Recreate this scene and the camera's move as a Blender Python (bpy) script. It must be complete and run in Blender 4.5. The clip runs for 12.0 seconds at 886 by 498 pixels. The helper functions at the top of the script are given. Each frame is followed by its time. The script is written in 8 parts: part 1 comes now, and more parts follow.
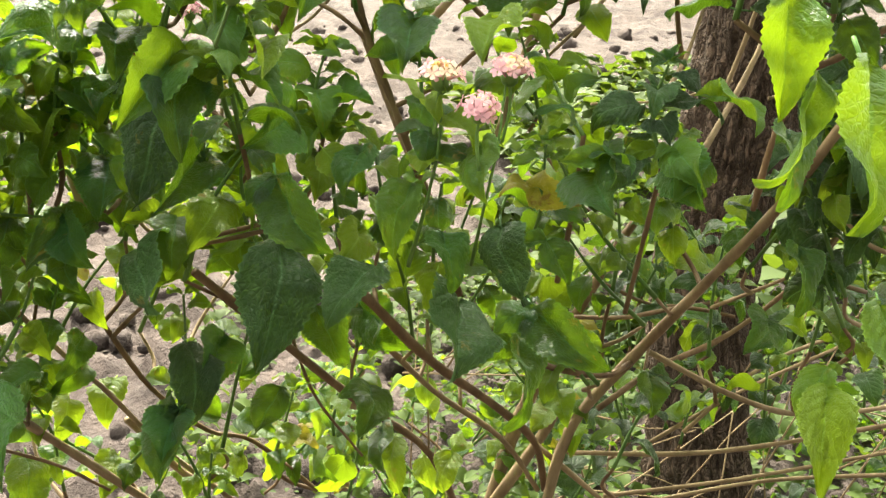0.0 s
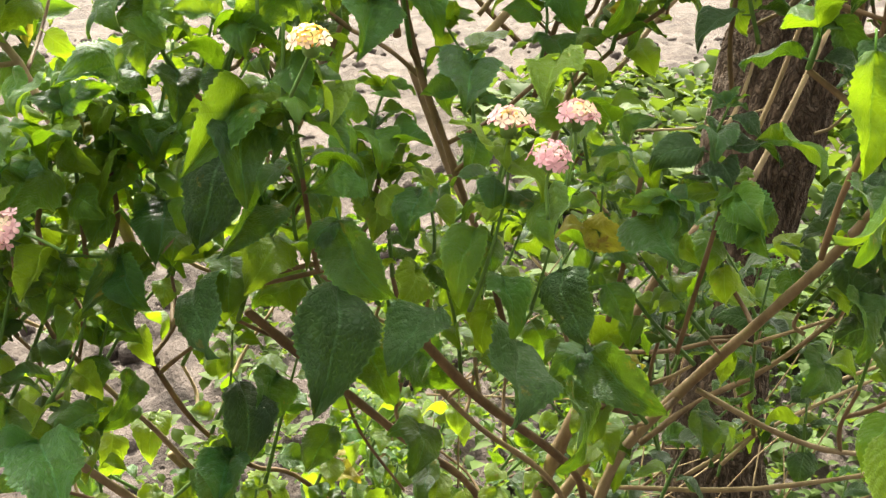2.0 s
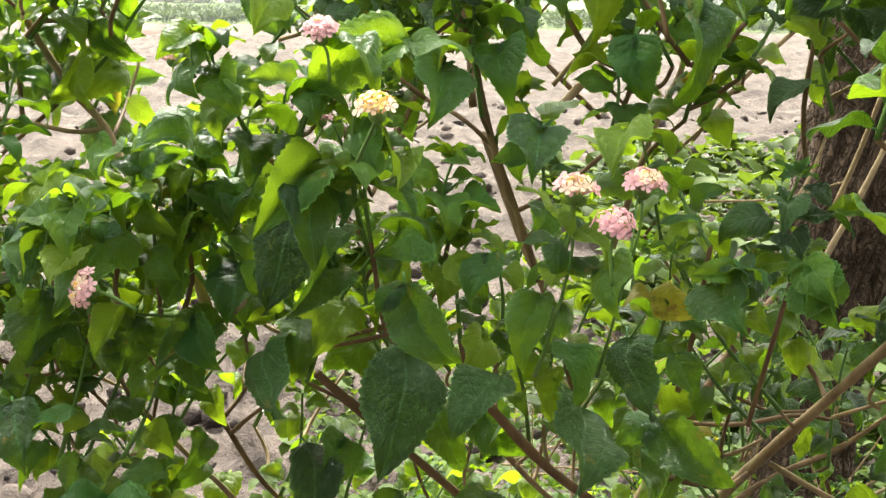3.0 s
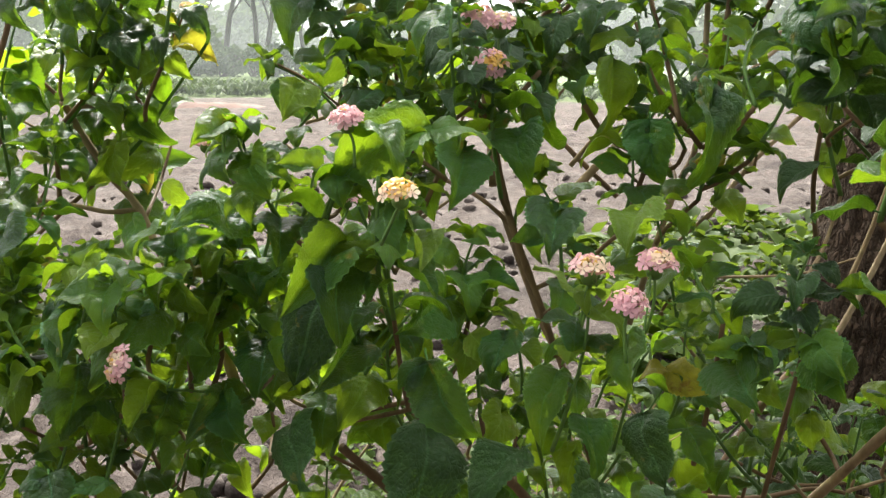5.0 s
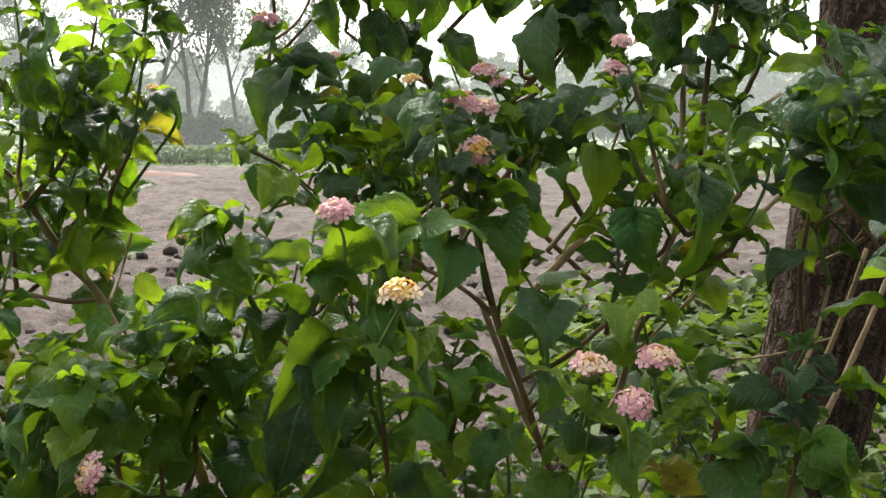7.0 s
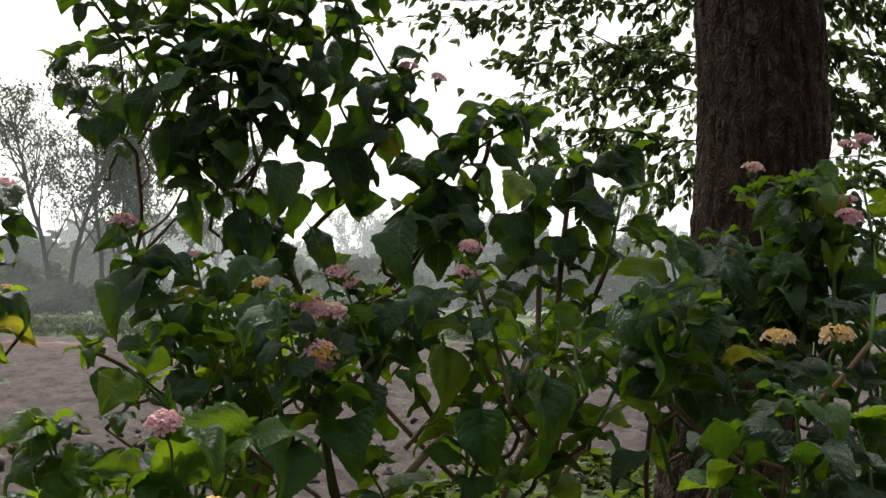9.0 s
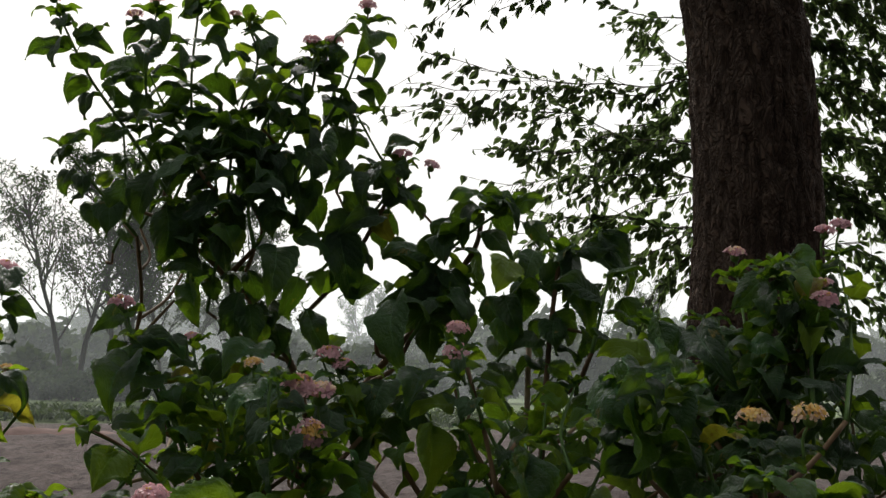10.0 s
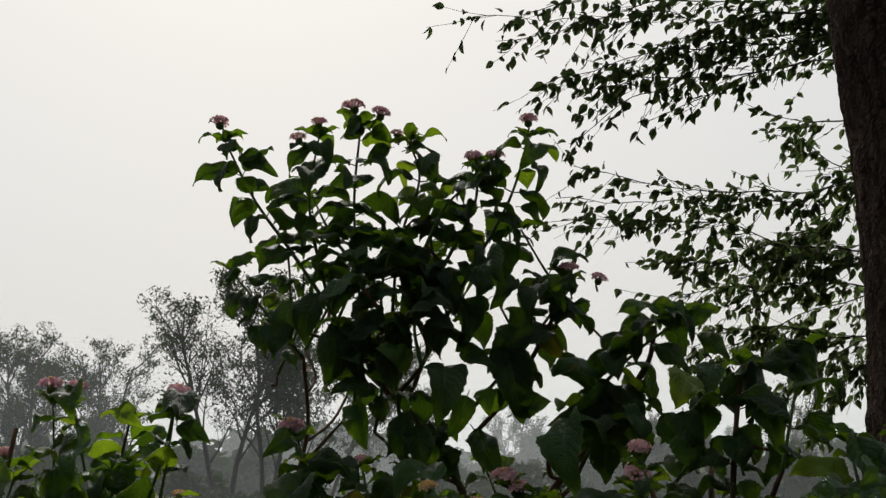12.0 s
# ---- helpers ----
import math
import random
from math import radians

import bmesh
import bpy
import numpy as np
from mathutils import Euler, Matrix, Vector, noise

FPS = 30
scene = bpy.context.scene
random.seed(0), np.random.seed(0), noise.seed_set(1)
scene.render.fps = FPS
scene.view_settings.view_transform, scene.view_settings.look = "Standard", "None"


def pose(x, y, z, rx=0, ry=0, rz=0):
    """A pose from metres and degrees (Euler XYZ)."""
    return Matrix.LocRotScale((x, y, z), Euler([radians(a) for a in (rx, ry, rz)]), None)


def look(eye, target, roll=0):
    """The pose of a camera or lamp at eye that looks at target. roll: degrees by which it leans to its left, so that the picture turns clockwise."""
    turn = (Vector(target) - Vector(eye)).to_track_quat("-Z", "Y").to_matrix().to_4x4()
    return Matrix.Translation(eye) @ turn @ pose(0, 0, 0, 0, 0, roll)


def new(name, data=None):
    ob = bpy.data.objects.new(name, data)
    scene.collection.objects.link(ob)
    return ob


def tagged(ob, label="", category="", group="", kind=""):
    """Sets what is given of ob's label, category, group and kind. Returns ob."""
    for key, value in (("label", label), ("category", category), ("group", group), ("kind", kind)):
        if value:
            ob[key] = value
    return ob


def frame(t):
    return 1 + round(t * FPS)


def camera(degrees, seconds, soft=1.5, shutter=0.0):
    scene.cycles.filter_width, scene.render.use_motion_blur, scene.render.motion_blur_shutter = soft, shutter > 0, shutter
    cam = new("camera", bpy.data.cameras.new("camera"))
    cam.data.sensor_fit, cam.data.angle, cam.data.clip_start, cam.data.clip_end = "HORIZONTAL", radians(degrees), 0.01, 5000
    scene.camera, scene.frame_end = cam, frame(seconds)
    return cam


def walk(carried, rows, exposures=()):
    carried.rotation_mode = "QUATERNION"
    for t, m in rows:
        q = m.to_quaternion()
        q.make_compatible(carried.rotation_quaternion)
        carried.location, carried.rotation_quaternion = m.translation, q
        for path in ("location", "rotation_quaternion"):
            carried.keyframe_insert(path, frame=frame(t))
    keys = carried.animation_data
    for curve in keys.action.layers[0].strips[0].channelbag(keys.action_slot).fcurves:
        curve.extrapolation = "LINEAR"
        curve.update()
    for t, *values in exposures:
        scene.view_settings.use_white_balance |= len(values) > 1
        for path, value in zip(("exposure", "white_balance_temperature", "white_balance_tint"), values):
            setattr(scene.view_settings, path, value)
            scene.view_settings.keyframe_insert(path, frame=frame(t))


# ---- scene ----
cam = camera(39.0, 12.0, soft=1.4)
PATH = [
    (0.0, pose(0.0391, 0.0183, 1.2060, 74.404, -0.410, -0.747)),
    (0.5, pose(0.0214, 0.0201, 1.2059, 74.579, -0.369, -0.581)),
    (1.0, pose(-0.0041, 0.0256, 1.2174, 74.259, -0.637, -0.818)),
    (1.5, pose(-0.0012, 0.0305, 1.2178, 75.004, -0.700, -0.387)),
    (2.0, pose(-0.0106, 0.0346, 1.2337, 74.480, -0.875, -0.928)),
    (2.5, pose(-0.0246, 0.0387, 1.2344, 75.322, -0.843, 0.118)),
    (3.0, pose(0.0046, 0.0258, 1.2317, 77.680, -0.775, 3.153)),
    (3.5, pose(-0.0009, 0.0102, 1.2320, 79.759, -0.565, 2.318)),
    (3.7, pose(0.0288, 0.0036, 1.2445, 80.377, -0.144, 3.500)),
    (5.5, pose(-0.0139, -0.0091, 1.2446, 80.920, -0.545, 4.187)),
    (6.0, pose(-0.0336, 0.0007, 1.2687, 80.173, -0.228, 2.881)),
    (6.5, pose(-0.0252, 0.0058, 1.2496, 82.351, -0.206, 2.712)),
    (7.0, pose(-0.0364, 0.0302, 1.2591, 84.02, -0.720, 1.089)),
    (7.5, pose(-0.0545, 0.0630, 1.2586, 87.157, -0.918, -0.713)),
    (7.7, pose(-0.0396, 0.0545, 1.2517, 88.635, -0.684, -0.444)),
    (9.3, pose(0.0238, 0.0103, 1.2925, 92.233, -0.952, -2.923)),
    (9.5, pose(0.0248, 0.0054, 1.2833, 92.740, -0.874, -2.505)),
    (10.0, pose(0.0431, -0.0179, 1.2823, 95.832, -1.078, -2.186)),
    (10.5, pose(0.0478, -0.0311, 1.2845, 98.405, -0.894, -1.434)),
    (11.0, pose(0.0528, -0.0215, 1.2828, 98.38, 0.011, -0.42)),
    (11.5, pose(0.0201, 0.0083, 1.2826, 99.82, -0.325, 0.70)),
    (12.0, pose(0.0146, 0.0166, 1.2849, 101.1, -0.545, 4.47)),
]
EXPOSURES = [
    (0.0, 3.17, 7450, 3), (2.5, 3.11, 7350, 3), (3.2, 3.0, 6950, 3), (3.7, 2.79, 6750, 4), (5.3, 2.46, 6700, 6), (6.2, 2.44, 6750, 6), (6.6, 2.34, 6800, 7),
    (7.0, 1.98, 6650, 7), (7.4, 1.65, 6600, 8), (7.7, 1.36, 6600, 9), (9.3, 0.72, 6550, 11), (9.6, 0.56, 6550, 11), (10.2, 0.15, 6500, 11), (11.0, -0.2, 6500, 11), (11.5, -0.2, 6500, 11), (12.0, -0.31, 6500, 11),
]
walk(cam, PATH, EXPOSURES)

# ---- sky and light: a bright overcast sky, a veiled sun ahead of the camera ----
SUN_AZIMUTH, SUN_HEIGHT = 14.0, 42.0          # degrees to the left of straight ahead, degrees up
sun_way = Vector((-math.sin(radians(SUN_AZIMUTH)) * math.cos(radians(SUN_HEIGHT)), math.cos(radians(SUN_AZIMUTH)) * math.cos(radians(SUN_HEIGHT)), math.sin(radians(SUN_HEIGHT))))
world = bpy.data.worlds.new("overcast_sky")
scene.world = world
world.use_nodes = True
wn, wl = world.node_tree.nodes, world.node_tree.links
wn.clear()
w_out = wn.new("ShaderNodeOutputWorld")
w_bg = wn.new("ShaderNodeBackground")
w_sky = wn.new("ShaderNodeTexSky")
w_sky.sky_type = "NISHITA"
w_sky.sun_disc = False
w_sky.sun_elevation, w_sky.sun_rotation = radians(SUN_HEIGHT), radians(-SUN_AZIMUTH)
w_sky.dust_density, w_sky.air_density = 6.0, 1.5
w_geo = wn.new("ShaderNodeTexCoord")
w_dot = wn.new("ShaderNodeVectorMath")
w_dot.operation = "DOT_PRODUCT"
w_dot.inputs[1].default_value = sun_way
w_map = wn.new("ShaderNodeMapRange")
w_map.interpolation_type = "SMOOTHSTEP"
for key, value in (("From Min", -0.28), ("From Max", 1.0), ("To Min", 0.03), ("To Max", 0.86)):
    w_map.inputs[key].default_value = value
w_cloud = wn.new("ShaderNodeMix")
w_cloud.data_type, w_cloud.blend_type = "RGBA", "MULTIPLY"
w_cloud.inputs[0].default_value = 1.0
w_cloud.inputs[6].default_value = (0.985, 1.0, 0.985, 1)
w_mul = wn.new("ShaderNodeVectorMath")
w_mul.operation = "SCALE"
w_mul.inputs["Scale"].default_value = 0.012
w_add = wn.new("ShaderNodeVectorMath")
w_add.operation = "ADD"
wl.new(w_geo.outputs["Generated"], w_dot.inputs[0])
wl.new(w_dot.outputs["Value"], w_map.inputs["Value"])
wl.new(w_map.outputs["Result"], w_cloud.inputs[7])
wl.new(w_sky.outputs["Color"], w_mul.inputs[0])
wl.new(w_mul.outputs["Vector"], w_add.inputs[0])
wl.new(w_cloud.outputs[2], w_add.inputs[1])
wl.new(w_add.outputs["Vector"], w_bg.inputs["Color"])
wl.new(w_bg.outputs["Background"], w_out.inputs["Surface"])

sun_data = bpy.data.lights.new("sun", "SUN")
sun_data.energy, sun_data.angle, sun_data.color = 3.1, radians(10), (1.0, 0.96, 0.9)
sun = new("sun", sun_data)
sun.matrix_world = look(sun_way * 50, (0, 0, 0))

# ---- materials ----
def material(name):
    """An empty node material: returns it, its nodes, a link function and its surface output."""
    mat = bpy.data.materials.new(name)
    mat.use_nodes = True
    tree = mat.node_tree
    tree.nodes.clear()
    out = tree.nodes.new("ShaderNodeOutputMaterial")
    return mat, tree.nodes, tree.links.new, out


def shader(nodes, kind, **values):
    node = nodes.new(kind)
    for key, value in values.items():
        node.inputs[key.replace("_", " ")].default_value = value
    return node


def math_node(nodes, link, operation, a, b=None, c=None):
    node = nodes.new("ShaderNodeMath")
    node.operation = operation
    for i, value in enumerate((a, b, c)):
        if value is None:
            continue
        if isinstance(value, (int, float)):
            node.inputs[i].default_value = value
        else:
            link(value, node.inputs[i])
    return node.outputs[0]


def mix_colour(nodes, link, factor, a, b):
    node = nodes.new("ShaderNodeMix")
    node.data_type = "RGBA"
    for i, value in ((0, factor), (6, a), (7, b)):
        if isinstance(value, (int, float)):
            node.inputs[i].default_value = value
        elif isinstance(value, tuple):
            node.inputs[i].default_value = (*value, 1)
        else:
            link(value, node.inputs[i])
    return node.outputs[2]


def noise_tex(nodes, link, scale, detail=4, where=None, rough=0.55):
    node = shader(nodes, "ShaderNodeTexNoise", Scale=scale, Detail=detail, Roughness=rough)
    if where is not None:
        link(where, node.inputs["Vector"])
    return node.outputs["Fac"]


def ramp(nodes, link, factor, low, high):
    node = nodes.new("ShaderNodeMapRange")
    node.inputs["From Min"].default_value, node.inputs["From Max"].default_value = low, high
    link(factor, node.inputs["Value"])
    return node.outputs["Result"]


def bumped(nodes, link, height, strength, distance, target):
    node = shader(nodes, "ShaderNodeBump", Strength=strength, Distance=distance)
    link(height, node.inputs["Height"])
    link(node.outputs["Normal"], target.inputs["Normal"])


def leaf_material(name, dark, light, through_colour, glow=0.4, rough=0.4, blotch=(0.3, 0.22, 0.03), blotch_share=0.64):
    """A rough, quilted leaf: raised blade between sunk veins, light passing through, brown or yellow blotches."""
    mat, nodes, link, out = material(name)
    uv = nodes.new("ShaderNodeUVMap").outputs["UV"]
    split = nodes.new("ShaderNodeSeparateXYZ")
    link(uv, split.inputs[0])
    across = math_node(nodes, link, "ABSOLUTE", math_node(nodes, link, "MULTIPLY_ADD", split.outputs[0], 2.0, -1.0))
    along = split.outputs[1]
    info = nodes.new("ShaderNodeObjectInfo")
    island = nodes.new("ShaderNodeNewGeometry").outputs["Random Per Island"]
    pick = math_node(nodes, link, "FRACT", math_node(nodes, link, "ADD", info.outputs["Random"], island))
    shifted = nodes.new("ShaderNodeVectorMath")
    shifted.operation = "MULTIPLY_ADD"
    shifted.inputs[1].default_value = (0.65, 1.0, 1.0)
    link(uv, shifted.inputs[0])
    far_off = math_node(nodes, link, "MULTIPLY", pick, 37.0)
    link(far_off, shifted.inputs[2])
    wobble = noise_tex(nodes, link, 5.0, 2, shifted.outputs[0])
    phase = math_node(nodes, link, "MULTIPLY_ADD", along, 8.5, math_node(nodes, link, "MULTIPLY", across, -2.6))
    phase = math_node(nodes, link, "MULTIPLY_ADD", wobble, 0.8, phase)
    wave = math_node(nodes, link, "ABSOLUTE", math_node(nodes, link, "SINE", math_node(nodes, link, "MULTIPLY", phase, math.pi)))
    side_vein = ramp(nodes, link, wave, 0.13, 0.02)
    midrib = ramp(nodes, link, across, 0.06, 0.015)
    vein = math_node(nodes, link, "MAXIMUM", math_node(nodes, link, "MULTIPLY", side_vein, 0.5), midrib)
    cells = shader(nodes, "ShaderNodeTexVoronoi", Scale=26.0)
    cells.feature = "DISTANCE_TO_EDGE"
    link(shifted.outputs[0], cells.inputs["Vector"])
    pucker = ramp(nodes, link, cells.outputs["Distance"], 0.0, 0.22)
    tone = math_node(nodes, link, "MULTIPLY_ADD", pick, 1.1, math_node(nodes, link, "MULTIPLY_ADD", wobble, 1.2, -0.72))
    body = mix_colour(nodes, link, tone, dark, light)
    spots = ramp(nodes, link, noise_tex(nodes, link, 2.6, 5, shifted.outputs[0], 0.65), blotch_share, blotch_share + 0.07)
    body = mix_colour(nodes, link, math_node(nodes, link, "MULTIPLY", spots, 0.75), body, blotch)
    speck = ramp(nodes, link, noise_tex(nodes, link, 55.0, 2, shifted.outputs[0]), 0.7, 0.76)
    body = mix_colour(nodes, link, math_node(nodes, link, "MULTIPLY", speck, 0.3), body, (0.22, 0.24, 0.13))
    pale = tuple(min(1.0, c * 2.0 + 0.05) for c in light)
    net = ramp(nodes, link, cells.outputs["Distance"], 0.07, 0.0)
    body = mix_colour(nodes, link, math_node(nodes, link, "MAXIMUM", math_node(nodes, link, "MULTIPLY", vein, 0.65), math_node(nodes, link, "MULTIPLY", net, 0.12)), body, pale)
    rim = ramp(nodes, link, across, 0.9, 1.0)
    body = mix_colour(nodes, link, math_node(nodes, link, "MULTIPLY", rim, 0.6), body, pale)
    blade = shader(nodes, "ShaderNodeBsdfPrincipled", Roughness=rough)
    blade.inputs["Specular IOR Level"].default_value = 0.38
    link(body, blade.inputs["Base Color"])
    height = math_node(nodes, link, "MULTIPLY_ADD", pucker, 0.34, math_node(nodes, link, "SUBTRACT", math_node(nodes, link, "MULTIPLY", wave, 0.4), math_node(nodes, link, "MULTIPLY", vein, 0.35)))
    bumped(nodes, link, height, 0.9, 0.003, blade)
    lit = shader(nodes, "ShaderNodeBsdfTranslucent")
    link(mix_colour(nodes, link, math_node(nodes, link, "MULTIPLY", spots, 0.6), mix_colour(nodes, link, math_node(nodes, link, "MULTIPLY", vein, 0.4), through_colour, dark), blotch), lit.inputs["Color"])
    both = nodes.new("ShaderNodeMixShader")
    both.inputs[0].default_value = glow
    link(blade.outputs[0], both.inputs[1])
    link(lit.outputs[0], both.inputs[2])
    link(both.outputs[0], out.inputs["Surface"])
    return mat


def plain_leaf(name, dark, light, through_colour, glow=0.35, rough=0.5, per_island=True):
    """Small or far leaves: colour varied leaf by leaf, some light passing through."""
    mat, nodes, link, out = material(name)
    pick = nodes.new("ShaderNodeNewGeometry").outputs["Random Per Island"] if per_island else nodes.new("ShaderNodeObjectInfo").outputs["Random"]
    blade = shader(nodes, "ShaderNodeBsdfPrincipled", Roughness=rough)
    blade.inputs["Specular IOR Level"].default_value = 0.1
    where = nodes.new("ShaderNodeTexCoord").outputs["Object"]
    tone = math_node(nodes, link, "MULTIPLY_ADD", noise_tex(nodes, link, 1.3, 2, where), 0.6, math_node(nodes, link, "MULTIPLY_ADD", pick, 0.8, -0.25))
    link(mix_colour(nodes, link, tone, dark, light), blade.inputs["Base Color"])
    lit = shader(nodes, "ShaderNodeBsdfTranslucent", Color=(*through_colour, 1))
    both = nodes.new("ShaderNodeMixShader")
    both.inputs[0].default_value = glow
    link(blade.outputs[0], both.inputs[1])
    link(lit.outputs[0], both.inputs[2])
    link(both.outputs[0], out.inputs["Surface"])
    return mat


def bark_material(name, dark, light, scale, stretch, strength, distance, rough=0.85):
    """Wood or bark with grain along z: dark furrows, lighter ridges, blotches."""
    mat, nodes, link, out = material(name)
    where = nodes.new("ShaderNodeTexCoord").outputs["Object"]
    squeeze = nodes.new("ShaderNodeMapping")
    squeeze.inputs["Scale"].default_value = (1, 1, stretch)
    link(where, squeeze.inputs["Vector"])
    grain = noise_tex(nodes, link, scale, 7, squeeze.outputs[0], 0.68)
    fine = noise_tex(nodes, link, scale * 6, 4, squeeze.outputs[0], 0.6)
    patch = noise_tex(nodes, link, scale * 0.16, 3, where)
    tone = math_node(nodes, link, "MULTIPLY_ADD", ramp(nodes, link, grain, 0.36, 0.66), 0.7, math_node(nodes, link, "MULTIPLY_ADD", patch, 0.7, -0.25))
    colour = mix_colour(nodes, link, tone, dark, light)
    wood = shader(nodes, "ShaderNodeBsdfPrincipled", Roughness=rough)
    wood.inputs["Specular IOR Level"].default_value = 0.25
    link(colour, wood.inputs["Base Color"])
    bumped(nodes, link, math_node(nodes, link, "MULTIPLY_ADD", fine, 0.3, grain), strength, distance, wood)
    link(wood.outputs[0], out.inputs["Surface"])
    return mat


def cracked_bark(name, dark, light):
    """Old bark: long narrow plates parted by dark cracks."""
    mat, nodes, link, out = material(name)
    where = nodes.new("ShaderNodeTexCoord").outputs["Object"]
    warp = nodes.new("ShaderNodeMapping")
    warp.inputs["Scale"].default_value = (1, 1, 0.5)
    link(where, warp.inputs["Vector"])
    shake = shader(nodes, "ShaderNodeTexNoise", Scale=24.0, Detail=6.0)
    link(warp.outputs[0], shake.inputs["Vector"])
    mixed = nodes.new("ShaderNodeVectorMath")
    mixed.operation = "MULTIPLY_ADD"
    mixed.inputs[1].default_value = (0.085, 0.085, 0.085)
    link(shake.outputs["Color"], mixed.inputs[0])
    link(warp.outputs[0], mixed.inputs[2])
    plates = shader(nodes, "ShaderNodeTexVoronoi", Scale=78.0)
    plates.feature = "DISTANCE_TO_EDGE"
    link(mixed.outputs[0], plates.inputs["Vector"])
    crack = ramp(nodes, link, plates.outputs["Distance"], 0.0, 0.3)
    grain = noise_tex(nodes, link, 60.0, 8, warp.outputs[0], 0.7)
    patch = noise_tex(nodes, link, 5.0, 4, where)
    tone = math_node(nodes, link, "MULTIPLY", math_node(nodes, link, "POWER", crack, 0.3), math_node(nodes, link, "MULTIPLY_ADD", grain, 0.9, math_node(nodes, link, "MULTIPLY_ADD", patch, 0.9, -0.25)))
    wood = shader(nodes, "ShaderNodeBsdfPrincipled", Roughness=0.9)
    wood.inputs["Specular IOR Level"].default_value = 0.2
    link(mix_colour(nodes, link, tone, dark, light), wood.inputs["Base Color"])
    bumped(nodes, link, math_node(nodes, link, "MULTIPLY_ADD", grain, 0.45, crack), 1.0, 0.01, wood)
    link(wood.outputs[0], out.inputs["Surface"])
    return mat


def petal_material(name, edge, heart):
    mat, nodes, link, out = material(name)
    info = nodes.new("ShaderNodeObjectInfo").outputs["Random"]
    where = nodes.new("ShaderNodeTexCoord").outputs["Object"]
    grain = noise_tex(nodes, link, 400.0, 2, where)
    tone = math_node(nodes, link, "MULTIPLY_ADD", info, 0.8, math_node(nodes, link, "MULTIPLY_ADD", grain, 0.4, -0.1))
    skin = shader(nodes, "ShaderNodeBsdfPrincipled", Roughness=0.55)
    colour = mix_colour(nodes, link, tone, edge, heart)
    link(colour, skin.inputs["Base Color"])
    lit = shader(nodes, "ShaderNodeBsdfTranslucent")
    link(colour, lit.inputs["Color"])
    both = nodes.new("ShaderNodeMixShader")
    both.inputs[0].default_value = 0.4
    link(skin.outputs[0], both.inputs[1])
    link(lit.outputs[0], both.inputs[2])
    link(both.outputs[0], out.inputs["Surface"])
    return mat


def soil_material():
    """Dry ploughed soil: pale crusts, darker hollows, grass beyond the field's far edge and on the weedy verge."""
    mat, nodes, link, out = material("ploughed_soil")
    where = nodes.new("ShaderNodeTexCoord").outputs["Object"]
    split = nodes.new("ShaderNodeSeparateXYZ")
    link(where, split.inputs[0])
    broad = noise_tex(nodes, link, 0.7, 4, where)
    lumps = noise_tex(nodes, link, 14.0, 6, where, 0.65)
    fine = noise_tex(nodes, link, 90.0, 4, where, 0.7)
    tone = math_node(nodes, link, "MULTIPLY_ADD", lumps, 0.9, math_node(nodes, link, "MULTIPLY_ADD", fine, 0.5, -0.3))
    crumbs = noise_tex(nodes, link, 3.2, 8, where, 0.72)
    tone = math_node(nodes, link, "MULTIPLY_ADD", crumbs, 2.1, math_node(nodes, link, "SUBTRACT", tone, 1.08))
    tone = math_node(nodes, link, "MULTIPLY_ADD", broad, 0.4, math_node(nodes, link, "SUBTRACT", tone, 0.15))
    earth = mix_colour(nodes, link, tone, (0.03, 0.023, 0.022), (0.135, 0.107, 0.098))
    grass = mix_colour(nodes, link, lumps, (0.05, 0.085, 0.02), (0.11, 0.15, 0.05))
    ragged = math_node(nodes, link, "MULTIPLY_ADD", noise_tex(nodes, link, 0.35, 4, where), 3.0, split.outputs[1])
    beyond = ramp(nodes, link, ragged, 31.5, 32.5)
    colour = mix_colour(nodes, link, beyond, earth, grass)
    dirt = shader(nodes, "ShaderNodeBsdfPrincipled", Roughness=0.95)
    dirt.inputs["Specular IOR Level"].default_value = 0.15
    link(colour, dirt.inputs["Base Color"])
    bumped(nodes, link, math_node(nodes, link, "MULTIPLY_ADD", fine, 0.4, lumps), 1.0, 0.035, dirt)
    link(dirt.outputs[0], out.inputs["Surface"])
    return mat


def haze_sheet_material(name, share, top, fade):
    """A pale sheet that paints in haze: it lets most of what is behind it through and thins out upwards."""
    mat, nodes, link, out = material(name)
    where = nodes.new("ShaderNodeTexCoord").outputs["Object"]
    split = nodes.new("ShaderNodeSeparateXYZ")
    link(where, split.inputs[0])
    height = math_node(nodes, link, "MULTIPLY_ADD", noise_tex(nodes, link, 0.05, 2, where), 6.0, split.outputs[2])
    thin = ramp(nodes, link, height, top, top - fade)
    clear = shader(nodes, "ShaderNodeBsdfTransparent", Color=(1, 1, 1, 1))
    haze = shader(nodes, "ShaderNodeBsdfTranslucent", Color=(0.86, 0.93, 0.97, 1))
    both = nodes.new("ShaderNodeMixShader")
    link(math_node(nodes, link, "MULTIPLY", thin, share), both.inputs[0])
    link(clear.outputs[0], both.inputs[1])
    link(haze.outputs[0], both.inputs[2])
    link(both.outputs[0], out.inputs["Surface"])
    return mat


